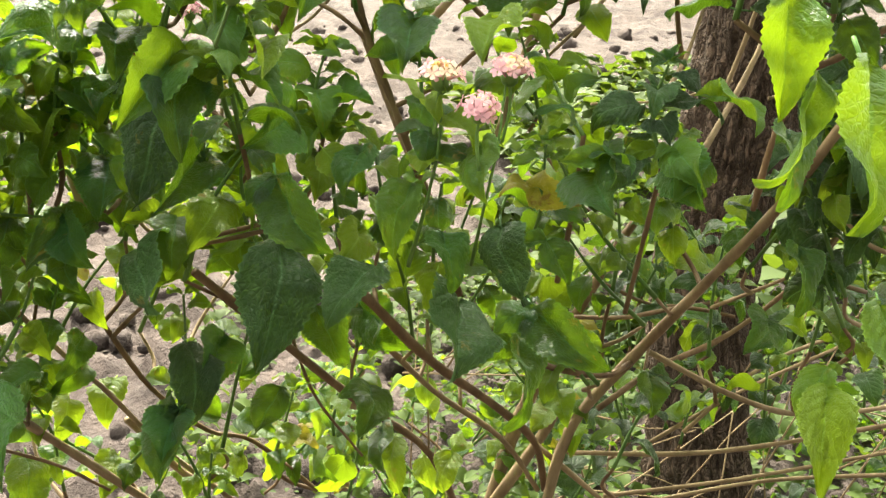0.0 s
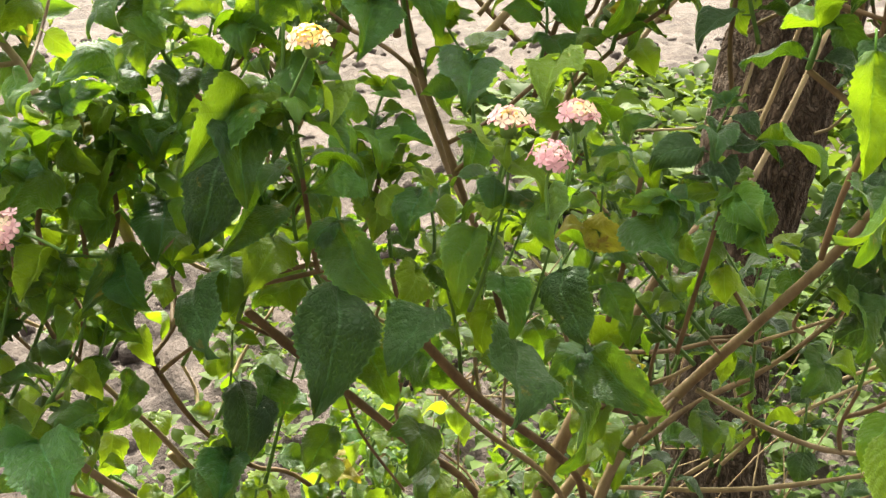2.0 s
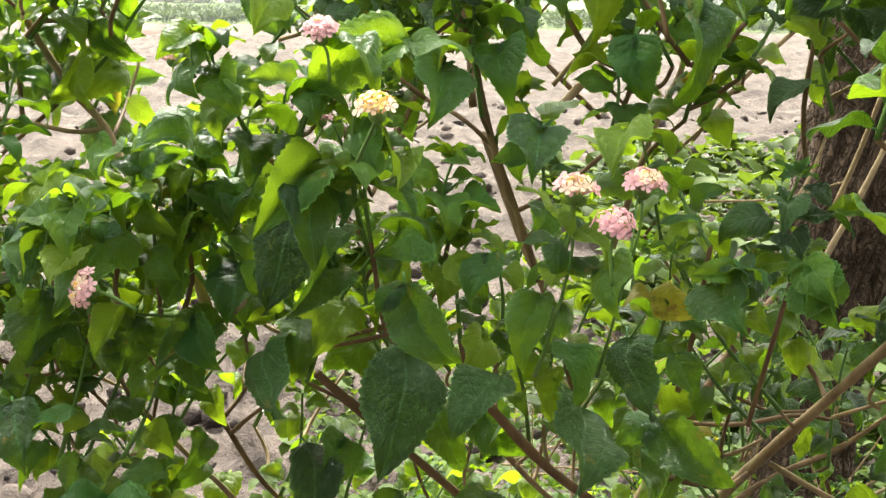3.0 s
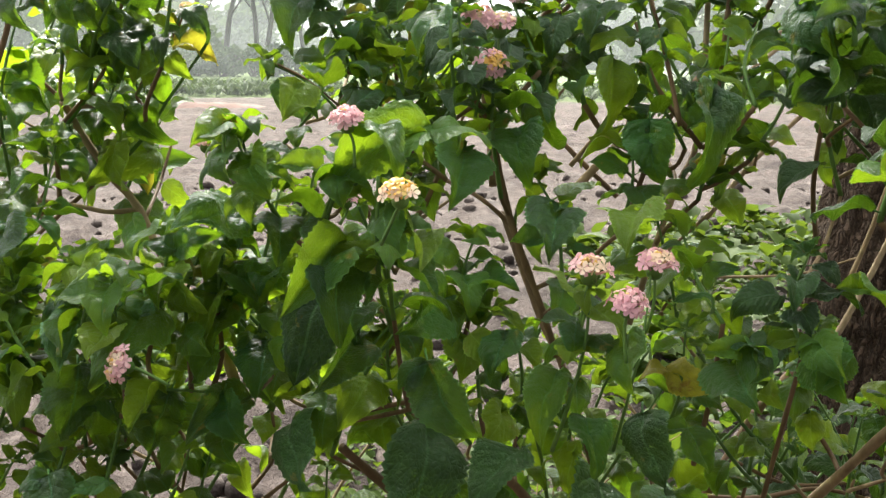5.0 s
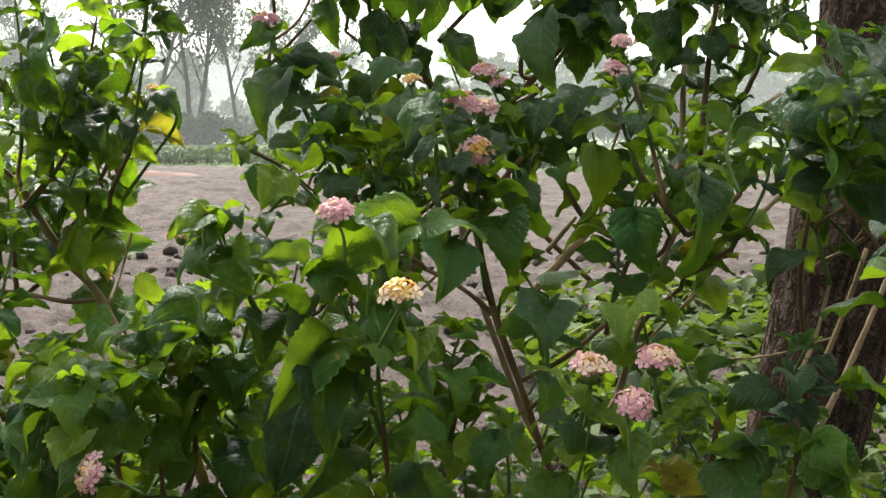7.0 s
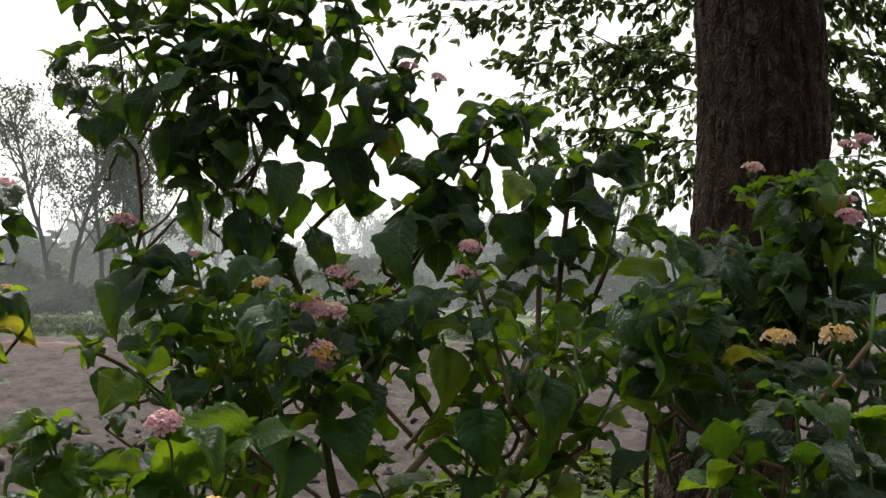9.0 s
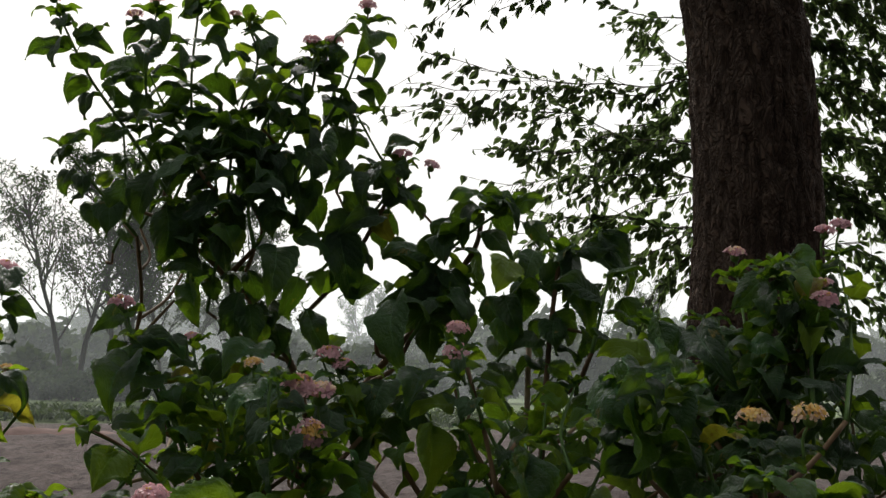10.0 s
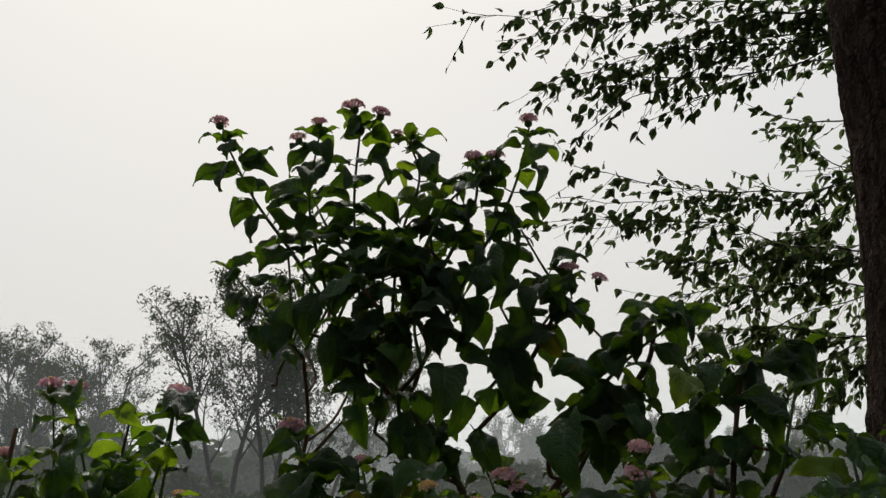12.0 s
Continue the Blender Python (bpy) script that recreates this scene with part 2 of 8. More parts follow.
LEAF = {
    "green": leaf_material("lantana_leaf_green", (0.004, 0.024, 0.010), (0.022, 0.105, 0.018), (0.21, 0.38, 0.012), 0.37),
    # darker copy of the green leaf, with backlit shade put into its colour
    "old": leaf_material("lantana_leaf_dim", (0.007, 0.030, 0.010), (0.028, 0.084, 0.018), (0.12, 0.24, 0.010), 0.24, 0.47),
    "fresh": leaf_material("lantana_leaf_fresh", (0.022, 0.090, 0.014), (0.07, 0.175, 0.020), (0.30, 0.46, 0.016), 0.42),
    "lime": leaf_material("lantana_leaf_lime", (0.085, 0.175, 0.010), (0.15, 0.25, 0.016), (0.29, 0.42, 0.018), 0.46),
    "yellow": leaf_material("lantana_leaf_yellow", (0.15, 0.16, 0.013), (0.25, 0.22, 0.02), (0.45, 0.42, 0.03), 0.42, 0.5, (0.16, 0.07, 0.015), 0.55),
}
STEM_GREEN = bark_material("green_stem", (0.05, 0.11, 0.02), (0.11, 0.2, 0.04), 60, 0.3, 0.3, 0.001, 0.55)
STEM_BROWN = bark_material("brown_stem", (0.085, 0.05, 0.025), (0.22, 0.14, 0.07), 50, 0.3, 0.5, 0.0015, 0.7)
STEM_PALE = bark_material("pale_dry_stem", (0.15, 0.1, 0.052), (0.34, 0.25, 0.14), 45, 0.3, 0.5, 0.0015, 0.75)
BARK = cracked_bark("tree_bark", (0.034, 0.024, 0.017), (0.15, 0.1, 0.07))
PINK = petal_material("pink_petals", (0.68, 0.34, 0.40), (0.83, 0.53, 0.54))
CREAM = petal_material("cream_petals", (0.85, 0.62, 0.40), (0.87, 0.68, 0.54))
YELLOW = petal_material("yellow_petals", (0.80, 0.48, 0.09), (0.86, 0.66, 0.25))
SOIL = soil_material()
TREE_LEAF = plain_leaf("tree_leaf", (0.028, 0.05, 0.02), (0.065, 0.1, 0.042), (0.16, 0.24, 0.07), 0.42, 0.45)
FAR_LEAF = plain_leaf("far_leaf", (0.03, 0.05, 0.022), (0.06, 0.09, 0.035), (0.08, 0.12, 0.03), 0.2, 0.7)
FAR_WOOD = bark_material("far_wood", (0.05, 0.04, 0.035), (0.1, 0.085, 0.07), 6, 0.3, 0.4, 0.02)
WEED = plain_leaf("weed_leaf", (0.018, 0.038, 0.006), (0.05, 0.084, 0.013), (0.12, 0.18, 0.016), 0.28, 0.7)

# ---- building kit ----
RNG = random.Random(7)


def mesh_from(bm, name, mat, smooth=True):
    me = bpy.data.meshes.new(name)
    bm.to_mesh(me)
    bm.free()
    me.materials.append(mat)
    if smooth:
        me.polygons.foreach_set("use_smooth", [True] * len(me.polygons))
    return me


def part(name, data, mat, parent, label=""):
    """Links a bmesh or a mesh as one object under a thing or under a part."""
    me = mesh_from(data, name, mat) if isinstance(data, bmesh.types.BMesh) else data
    ob = new(name, me)
    if parent is not None:
        ob.parent = parent
    return tagged(ob, label) if label else ob


def thing(name, label, category, at=(0, 0, 0), group="", kind=""):
    ob = new(name)
    ob.location = at
    return tagged(ob, label, category, group, kind)


def glide(points, steps):
    """A smooth line through the points (Catmull-Rom)."""
    pts = [Vector(p) for p in points]
    pts = [pts[0] * 2 - pts[1]] + pts + [pts[-1] * 2 - pts[-2]]
    line = []
    for i in range(1, len(pts) - 2):
        a, b, c, d = pts[i - 1:i + 3]
        for k in range(steps):
            u = k / steps
            line.append(0.5 * ((2 * b) + (c - a) * u + (2 * a - 5 * b + 4 * c - d) * u * u + (3 * b - a - 3 * c + d) * u ** 3))
    line.append(pts[-2])
    return line


def tube(line, r0, r1, sides=7, bm=None, knots=0.0, seed=0):
    """A tapering, slightly uneven tube along a line."""
    bm = bm or bmesh.new()
    rings, up = [], Vector((0.31, 0.22, 0.92))
    n = len(line) - 1
    for i, p in enumerate(line):
        way = (line[min(i + 1, n)] - line[max(i - 1, 0)]).normalized()
        side = way.cross(up)
        if side.length < 0.05:
            side = way.cross(Vector((1, 0, 0)))
        side.normalize()
        other = way.cross(side)
        r = r0 + (r1 - r0) * i / n
        if knots:
            r *= 1 + knots * noise.noise(p * 60 + Vector((seed, 0, 0)))
        rings.append([bm.verts.new(p + r * (side * math.cos(a) + other * math.sin(a))) for a in (2 * math.pi * k / sides for k in range(sides))])
    for a, b in zip(rings, rings[1:]):
        for k in range(sides):
            bm.faces.new((a[k], a[(k + 1) % sides], b[(k + 1) % sides], b[k]))
    bm.faces.new(rings[0][::-1])
    bm.faces.new(rings[-1])
    return bm


def leaf_mesh(name, mat, seed, droop, fold, curl, twist=0.0, rows=34, plump=0.36, teeth=0.045, cols=(-1.0, -0.7, -0.35, 0.0, 0.35, 0.7, 1.0)):
    """One toothed ovate leaf of length 1 along +y, upper side +z: sunk midrib, quilted between slanting veins, scalloped wavy rim, drooping tip, short stalk."""
    rng = random.Random(seed)
    bm = bmesh.new()
    uv = bm.loops.layers.uv.new("UVMap")
    skew, wave_at, place = rng.uniform(-0.1, 0.1), rng.uniform(0, 6), {}
    off = Vector((rng.uniform(0, 50), rng.uniform(0, 50), 0))
    lop = rng.uniform(-0.1, 0.1)
    grid = []
    for j in range(rows + 1):
        v = j / rows
        wide = plump * (math.sin(math.pi * v ** 0.62) ** (0.8 if v < 0.3 else 1.0) if 0 < v < 1 else 0.0)
        wide = max(wide, 0.01) if 0 < j < rows else 0.0
        bend = droop * v * v
        cy, cz = (math.sin(bend) / bend * v, -(1 - math.cos(bend)) / bend * v) if bend > 1e-3 else (v, 0.0)
        row = []
        for u in cols:
            side = wide * (1 + lop * (1 if u > 0 else -1))
            if abs(u) == 1.0:
                side *= 1 + teeth * (1 if j % 2 else -1) + 0.05 * noise.noise(Vector((v * 9, u * 3, 0)) + off)
            x = u * side + skew * v * v
            h = abs(u)
            quilt = abs(math.sin(math.pi * (v * 8.5 - h * 2.4))) * h * (1.15 - h) * 4
            z = wide * (1.5 * fold * h * (1 - 0.45 * h) - curl * h ** 3) + 0.010 * quilt + 0.065 * h * math.sin(v * 10 + wave_at + (2 if u > 0 else 0)) + 0.1 * noise.noise(Vector((u * 1.2, v * 3.2, 0)) + off)
            x, z = x * math.cos(twist * v) - z * math.sin(twist * v), x * math.sin(twist * v) + z * math.cos(twist * v)
            vert = bm.verts.new((x, cy + z * math.sin(bend) * 0.8, cz + z * math.cos(bend)))
            place[vert] = (u * 0.5 + 0.5, v)
            row.append(vert)
        grid.append(row)
    for a, b in zip(grid, grid[1:]):
        for k in range(len(cols) - 1):
            face = bm.faces.new((a[k], a[k + 1], b[k + 1], b[k]))
            for loop in face.loops:
                loop[uv].uv = place[loop.vert]
    tube([Vector((0, -0.16, -0.03)), Vector((0, -0.07, -0.012)), Vector((0, 0.02, -0.004))], 0.016, 0.013, 5, bm)
    return mesh_from(bm, name, mat)


SHAPES = ((0.45, 0.55, 0.15, 0.25), (0.8, 0.42, 0.3, -0.4), (1.2, 0.6, 0.25, 0.5), (0.2, 0.9, 0.0, 0.3), (1.7, 0.5, 0.4, -0.6), (0.6, 0.2, 0.25, 0.6), (1.0, 0.85, 0.1, -0.9), (1.4, 0.3, 0.5, 0.9))
LEAF_MESHES = {tone: [leaf_mesh("leaf_" + tone, mat, 10 * i + len(tone), *shape) for i, shape in enumerate(SHAPES)] for tone, mat in LEAF.items()}
COARSE = [leaf_mesh("coarse_leaf", LEAF["green"], 40 + i, *shape, rows=18, cols=(-1.0, -0.5, 0.0, 0.5, 1.0)) for i, shape in enumerate(SHAPES)]
COARSE_DATA = []
for me in COARSE:
    COARSE_DATA.append((np.array([v.co for v in me.vertices]), [tuple(p.vertices) for p in me.polygons], [tuple(c.uv) for c in me.uv_layers[0].data]))
leaf_count, leaf_rest = {}, {}


def leaf(plant, base, tip, plump=1.0, face=(0.0, -1.0, 0.35), tone="green", shape=0, single=True, slanted=True):
    """A leaf of a plant from its base to its tip, its upper side turned towards face. Past three hundred they are joined."""
    a, b = Vector(base), Vector(tip)
    way = b - a
    seen = max(way.length, 1e-4)
    if slanted or plump > 1.1:
        long, slant = seen * max(plump / 1.05, 1.06 + 0.05 * (shape % 4)), Vector((0, -1, -0.25))
        slant = (slant - way * (slant.dot(way) / way.length_squared)).normalized()
        way = 0.85 * (way + slant * math.sqrt(long * long - way.length_squared))
        plump = max(0.8, min(plump, 1.25)) * seen / long
        if seen > 0.042 and tone != "old":
            turned = Vector((-way.x - 0.012, way.y * 0.6 + 0.01, way.z * 0.55 + 0.012))
            leaf(plant, base, a + turned * 0.72, 1.0, Vector(face) + Vector((0, 0, 0.9)), tone, shape + 3, single, False)
    size = max(way.length, 1e-4)
    y = way / size
    x = y.cross(Vector(face))
    if x.length < 1e-3:
        x = y.cross(Vector((1, 0.2, 0)))
    x.normalize()
    z = x.cross(y)
    turn = Matrix((x, y, z)).transposed().to_4x4()
    m = Matrix.Translation(a - plant.location) @ turn @ Matrix.Diagonal((size * plump, size, size, 1))
    if single and leaf_count.get(plant, 0) < 300:
        leaf_count[plant] = leaf_count.get(plant, 0) + 1
        part("leaf", LEAF_MESHES[tone][shape % len(SHAPES)], None, plant).matrix_local = m
    else:
        leaf_rest.setdefault((plant, tone), []).append((shape % len(SHAPES), np.array(m)))


def gather_leaves():
    """Joins the leaves past the first three hundred of each plant into one part for each tone."""
    for (plant, tone), kept in leaf_rest.items():
        verts, faces, uvs, start = [], [], [], 0
        for shape, m in kept:
            co, polys, uv = COARSE_DATA[shape]
            verts.append(co @ m[:3, :3].T + m[:3, 3])
            faces.extend(tuple(i + start for i in p) for p in polys)
            uvs.extend(uv)
            start += len(co)
        me = bpy.data.meshes.new("foliage")
        me.from_pydata(np.concatenate(verts).tolist(), [], faces)
        layer = me.uv_layers.new(name="UVMap")
        layer.data.foreach_set("uv", np.array(uvs, dtype=np.float32).ravel())
        me.materials.append(LEAF[tone])
        me.polygons.foreach_set("use_smooth", [True] * len(me.polygons))
        part("foliage", me, None, plant)["kind"] = "stuff"


def floret_mesh(name, mat, seed):
    """A small tubular flower with four or five rounded, slightly cupped lobes."""
    rng = random.Random(seed)
    bm = bmesh.new()
    tube([Vector((0, 0, -0.011)), Vector((0, 0, -0.004)), Vector((0, 0, 0))], 0.0007, 0.0011, 6, bm)
    lobes = 5
    heart = bm.verts.new((0, 0, 0.0))
    for k in range(lobes):
        a = 2 * math.pi * k / lobes + rng.uniform(-0.1, 0.1)
        s = rng.uniform(0.85, 1.15)
        ring = []
        for da, r, z in ((-0.32, 0.0016, 0.0003), (-0.52, 0.0036, 0.0008), (-0.3, 0.0051, 0.0006), (0.0, 0.0055, 0.0011), (0.3, 0.0051, 0.0006), (0.52, 0.0036, 0.0008), (0.32, 0.0016, 0.0003)):
            ring.append(bm.verts.new((r * s * math.cos(a + da), r * s * math.sin(a + da), z + rng.uniform(-0.0003, 0.0003))))
        for p, q in zip(ring, ring[1:]):
            bm.faces.new((heart, p, q))
    return mesh_from(bm, name, mat)


def bud_mesh(name, mat):
    bm = bmesh.new()
    bmesh.ops.create_icosphere(bm, subdivisions=1, radius=0.0017)
    for v in bm.verts:
        v.co.z *= 1.5
    return mesh_from(bm, name, mat)


FLORETS = {tone: [floret_mesh("floret_" + tone, mat, s) for s in (1, 2, 3)] for tone, mat in (("pink", PINK), ("cream", CREAM), ("yellow", YELLOW))}
BUDS = {"pink": bud_mesh("bud_pink", PINK), "yellow": bud_mesh("bud_yellow", YELLOW)}


def flower(plant, at, width=0.03, way=(0, -0.2, 1), mood="pink", stalk=None, seed=0):
    """A domed flower head of many florets on a stalk. mood: pink, blush (cream in the middle), mixed (yellow in the middle), yellow."""
    rng = random.Random(seed + 91)
    at, up = Vector(at), Vector(way).normalized()
    s = width / 0.03
    bm = bmesh.new()
    foot = Vector(stalk) if stalk is not None else at - up * 0.045 + Vector((0, 0, -0.01))
    low = at - up * 0.012 * s
    tube(glide([foot - at, (foot - at) * 0.5 + (low - at) * 0.5 + Vector((rng.uniform(-.003, .003), 0, 0.003)), low - at], 4), 0.0013, 0.0011, 6, bm)
    bmesh.ops.create_icosphere(bm, subdivisions=2, radius=0.0062 * s, matrix=Matrix.Translation(low - at + up * 0.001))
    head = part("flower_head", bm, STEM_GREEN, plant, {"pink": "pink flower head", "blush": "pale pink and cream flower head", "mixed": "pink flower head with a yellow middle", "yellow": "yellow flower head"}[mood])
    head.location = at - plant.location
    tilt = up.to_track_quat("Z", "Y").to_matrix()
    rings = ((0, 2), (28, 4), (52, 6), (76, 8))
    for ring, (lean, count) in enumerate(rings):
        for k in range(count):
            if ring > 1 and rng.random() < 0.16:
                continue
            a = 2 * math.pi * (k + rng.uniform(-0.3, 0.3)) / count + ring
            le = radians(lean + rng.uniform(-18, 18))
            out = Vector((math.sin(le) * math.cos(a), math.sin(le) * math.sin(a), math.cos(le)))
            if mood == "pink":
                tone = "cream" if ring < 1 else "pink"
            elif mood == "blush":
                tone = "cream" if ring < 2 or (ring == 2 and rng.random() < 0.5) else "pink"
            elif mood == "mixed":
                tone = "yellow" if ring < 2 else "pink"
            else:
                tone = "yellow" if ring < 3 else "cream"
            if ring == 0 or (ring == 1 and rng.random() < 0.3):
                me = BUDS["yellow" if tone != "pink" else "pink"]
            else:
                me = FLORETS[tone][rng.randrange(3)]
            ob = part("floret", me, None, head)
            spot = tilt @ (rng.uniform(0.85, 1.12) * Vector((out.x * 0.013, out.y * 0.013, out.z * 0.0066 - 0.0042)) * s)
            q = (tilt @ (out + Vector((0, 0, 0.35))).normalized()).to_track_quat("Z", "Y")
            ob.matrix_local = Matrix.LocRotScale(spot, q, Vector((s, s, s)) * rng.uniform(0.8, 1.25))
    return head


stem_spots = {}


def stem(plant, points, r0=0.003, r1=0.0015, mat=None, steps=5):
    line = glide(points, steps)
    me = mesh_from(tube(line, r0, r1, 7, None, 0.25, RNG.random() * 50), "stem", mat or STEM_BROWN)
    part("stem", me, None, plant).location = -plant.location
    stem_spots.setdefault(plant, []).extend(line)
    return line


def branch_off(plant, spot, reach=0.17):
    """The nearest place lower down on a stem of the same plant, or None."""
    best, least = None, reach
    for p in stem_spots.get(plant, ()):
        if p.z < spot.z - 0.015 and spot.z - p.z > 0.55 * math.hypot(p.x - spot.x, p.y - spot.y):
            far = (p - spot).length + 0.35 * abs(p.x - spot.x)
            if far < least:
                best, least = p, far
    return best


def pick_tone(rng, fresh=0.15, lime=0.1, yellow=0.03, base="green"):
    r = rng.random()
    return "yellow" if r < yellow else "lime" if r < yellow + lime else "fresh" if r < yellow + lime + fresh else base


def sprig(plant, points, size=0.065, pairs=6, r0=0.0028, seed=1, start=0.25, mat=None, crown=True, fresh=0.2, lime=0.12, yellow=0.02, single=True, usual="green", join=True):
    """A leafy shoot: a stem through the points with crosswise pairs of leaves that hang outwards, small fresh ones at the top."""
    rng = random.Random(seed)
    foot = branch_off(plant, Vector(points[0])) if join else None
    if join and foot is None:
        foot = Vector(points[0]) + Vector((rng.uniform(-0.03, 0.03), 0.06, -0.14))
    if foot is not None and (foot - Vector(points[0])).length > 0.025:
        head = Vector(points[0])
        stem(plant, [foot, foot.lerp(head, 0.5) + Vector((rng.uniform(-0.01, 0.01), 0.005, -0.006)), head], r0 * 1.15, r0, STEM_BROWN, 4)
    line = stem(plant, points, r0, r0 * 0.5, mat or STEM_GREEN, 6)
    n = len(line) - 1
    turn = rng.uniform(0, math.pi)
    for k in range(pairs):
        u = start + (1 - start) * (k + 0.5) / pairs
        f = u * n
        i = min(int(f), n - 1)
        at = line[i].lerp(line[i + 1], f - i)
        way = (line[i + 1] - line[i]).normalized()
        side = way.cross(Vector((0.1, 0.9, 0.3))).normalized()
        turn += math.pi / 2 + rng.uniform(-0.4, 0.4)
        grown = 1.0 if u < 0.75 else 1.0 - 1.6 * (u - 0.75)
        for half in (0, 1):
            if rng.random() < 0.08:
                continue
            a = turn + math.pi * half + rng.uniform(-0.3, 0.3)
            out = (Matrix.Rotation(a, 3, way) @ side).normalized()
            long = size * grown * rng.uniform(0.75, 1.2)
            hang = (rng.uniform(-0.3, 0.4) if usual == "old" else rng.uniform(-0.35, 0.45)) if u < 0.8 else rng.uniform(-0.2, 0.6)
            goal = (out + Vector((0, 0, hang)) + way * 0.25).normalized()
            base = at + goal * long * 0.16
            up = Vector((0, 0, 1)) + out * 0.25 + Vector((rng.uniform(-.4, .4), rng.uniform(-.6, .2), 0))
            leaf(plant, base, base + goal * long, rng.uniform(0.9, 1.25), up, pick_tone(rng, fresh if u < 0.8 else min(0.55, 2.5 * fresh), lime, yellow, usual), rng.choice((2, 2, 4, 4, 6, 7, 7, 1) if usual == "old" else (0, 1, 2, 2, 3, 4, 4, 5, 6, 6, 7, 7)), single, False)
    if crown:
        top = line[-1]
        for k in range(7):
            a = k * 2.4 + rng.random()
            goal = Vector((math.cos(a) * 0.7, math.sin(a) * 0.7, rng.uniform(0.1, 0.8))).normalized()
            leaf(plant, top + goal * 0.003, top + goal * size * rng.uniform(0.3, 0.7), 0.85, Vector((0, 0, 1)) - goal * 0.4, "fresh" if usual == "green" else "green", rng.randrange(4), single, False)
    return line


def thicket(plant, xs, ys, zs, count, size, seed, fresh=0.2, lime=0.14, yellow=0.02, pairs=3, single=False, usual="green"):
    """Leafy side shoots filling a stretch of a bush, short and leaning all ways."""
    rng = random.Random(seed)
    for k in range(count):
        tip = Vector((rng.uniform(*xs), rng.uniform(*ys), rng.uniform(*zs)))
        low = tip + Vector((rng.uniform(-0.7, 0.7), rng.uniform(-0.3, 0.5), -0.8)).normalized() * rng.uniform(0.08, 0.16)
        foot = low + Vector((rng.uniform(-0.8, 0.8), rng.uniform(0.0, 0.6), -0.6)).normalized() * rng.uniform(0.04, 0.14)
        joint = branch_off(plant, low)
        foot = joint if joint is not None else low.lerp(foot, 0.4)
        stem(plant, [foot, foot.lerp(low, 0.5) + Vector((rng.uniform(-0.012, 0.012), 0.01, -0.006)), low], 0.0022, 0.0016, rng.choice((STEM_BROWN, STEM_PALE)), 4)
        sprig(plant, [low, low.lerp(tip, 0.5) + Vector((rng.uniform(-0.012, 0.012), rng.uniform(-0.012, 0.012), 0)), tip], size * rng.uniform(0.75, 1.2), pairs, 0.0022, seed * 1000 + k, 0.1, None, True, fresh, lime, yellow, single, usual, False)

# ---- ground ----
def ground_sheet():
    """One sheet from under the camera to the horizon, finer near the camera, with clods and shallow furrows."""
    angles = [radians(a) for a in np.concatenate([np.arange(40, 320, 8.0), np.arange(-40, 40, 0.42)])]
    radii = [0.0]
    r = 0.25
    while r < 2500:
        radii.append(r)
        r *= 1.0125 if r < 60 else 1.06
    verts = [(0.0, 0.0, 0.0)]
    for r in radii[1:]:
        for a in angles:
            x, y = -r * math.sin(a), r * math.cos(a)
            z = 0.0
            fine = max(0.0, min(1.0, (44 - abs(math.degrees((a + math.pi) % (2 * math.pi) - math.pi))) / 4))
            if 0.5 < r < 45:
                p = Vector((x, y, 0))
                z += 0.05 * noise.noise(p * 0.9) + fine * 0.045 * noise.noise(p * 4.0)
                if r < 24 and fine > 0:
                    lump = noise.noise(p * 11.0 + Vector((5, 0, 0)))
                    z += fine * (0.09 * max(lump, 0.0) + 0.035 * abs(noise.noise(p * 24.0)) + 0.014 * noise.noise(p * 41.0))
                z += fine * 0.022 * math.sin(y * 5.2 + x * 0.6 + 2.0 * noise.noise(p * 0.3))
            verts.append((x, y, z))
    m = len(angles)
    faces = []
    for i in range(len(radii) - 2):
        a, b = 1 + i * m, 1 + (i + 1) * m
        for k in range(m):
            j = (k + 1) % m
            faces.append((a + k, a + j, b + j, b + k))
    faces += [(0, 1 + (k + 1) % m, 1 + k) for k in range(m)]
    me = bpy.data.meshes.new("ground")
    me.from_pydata(verts, [], faces)
    me.materials.append(SOIL)
    me.polygons.foreach_set("use_smooth", [True] * len(me.polygons))
    return tagged(new("ground", me), "dry grey-brown ploughed field with clods and grass beyond", "field", kind="structure")


ground = ground_sheet()


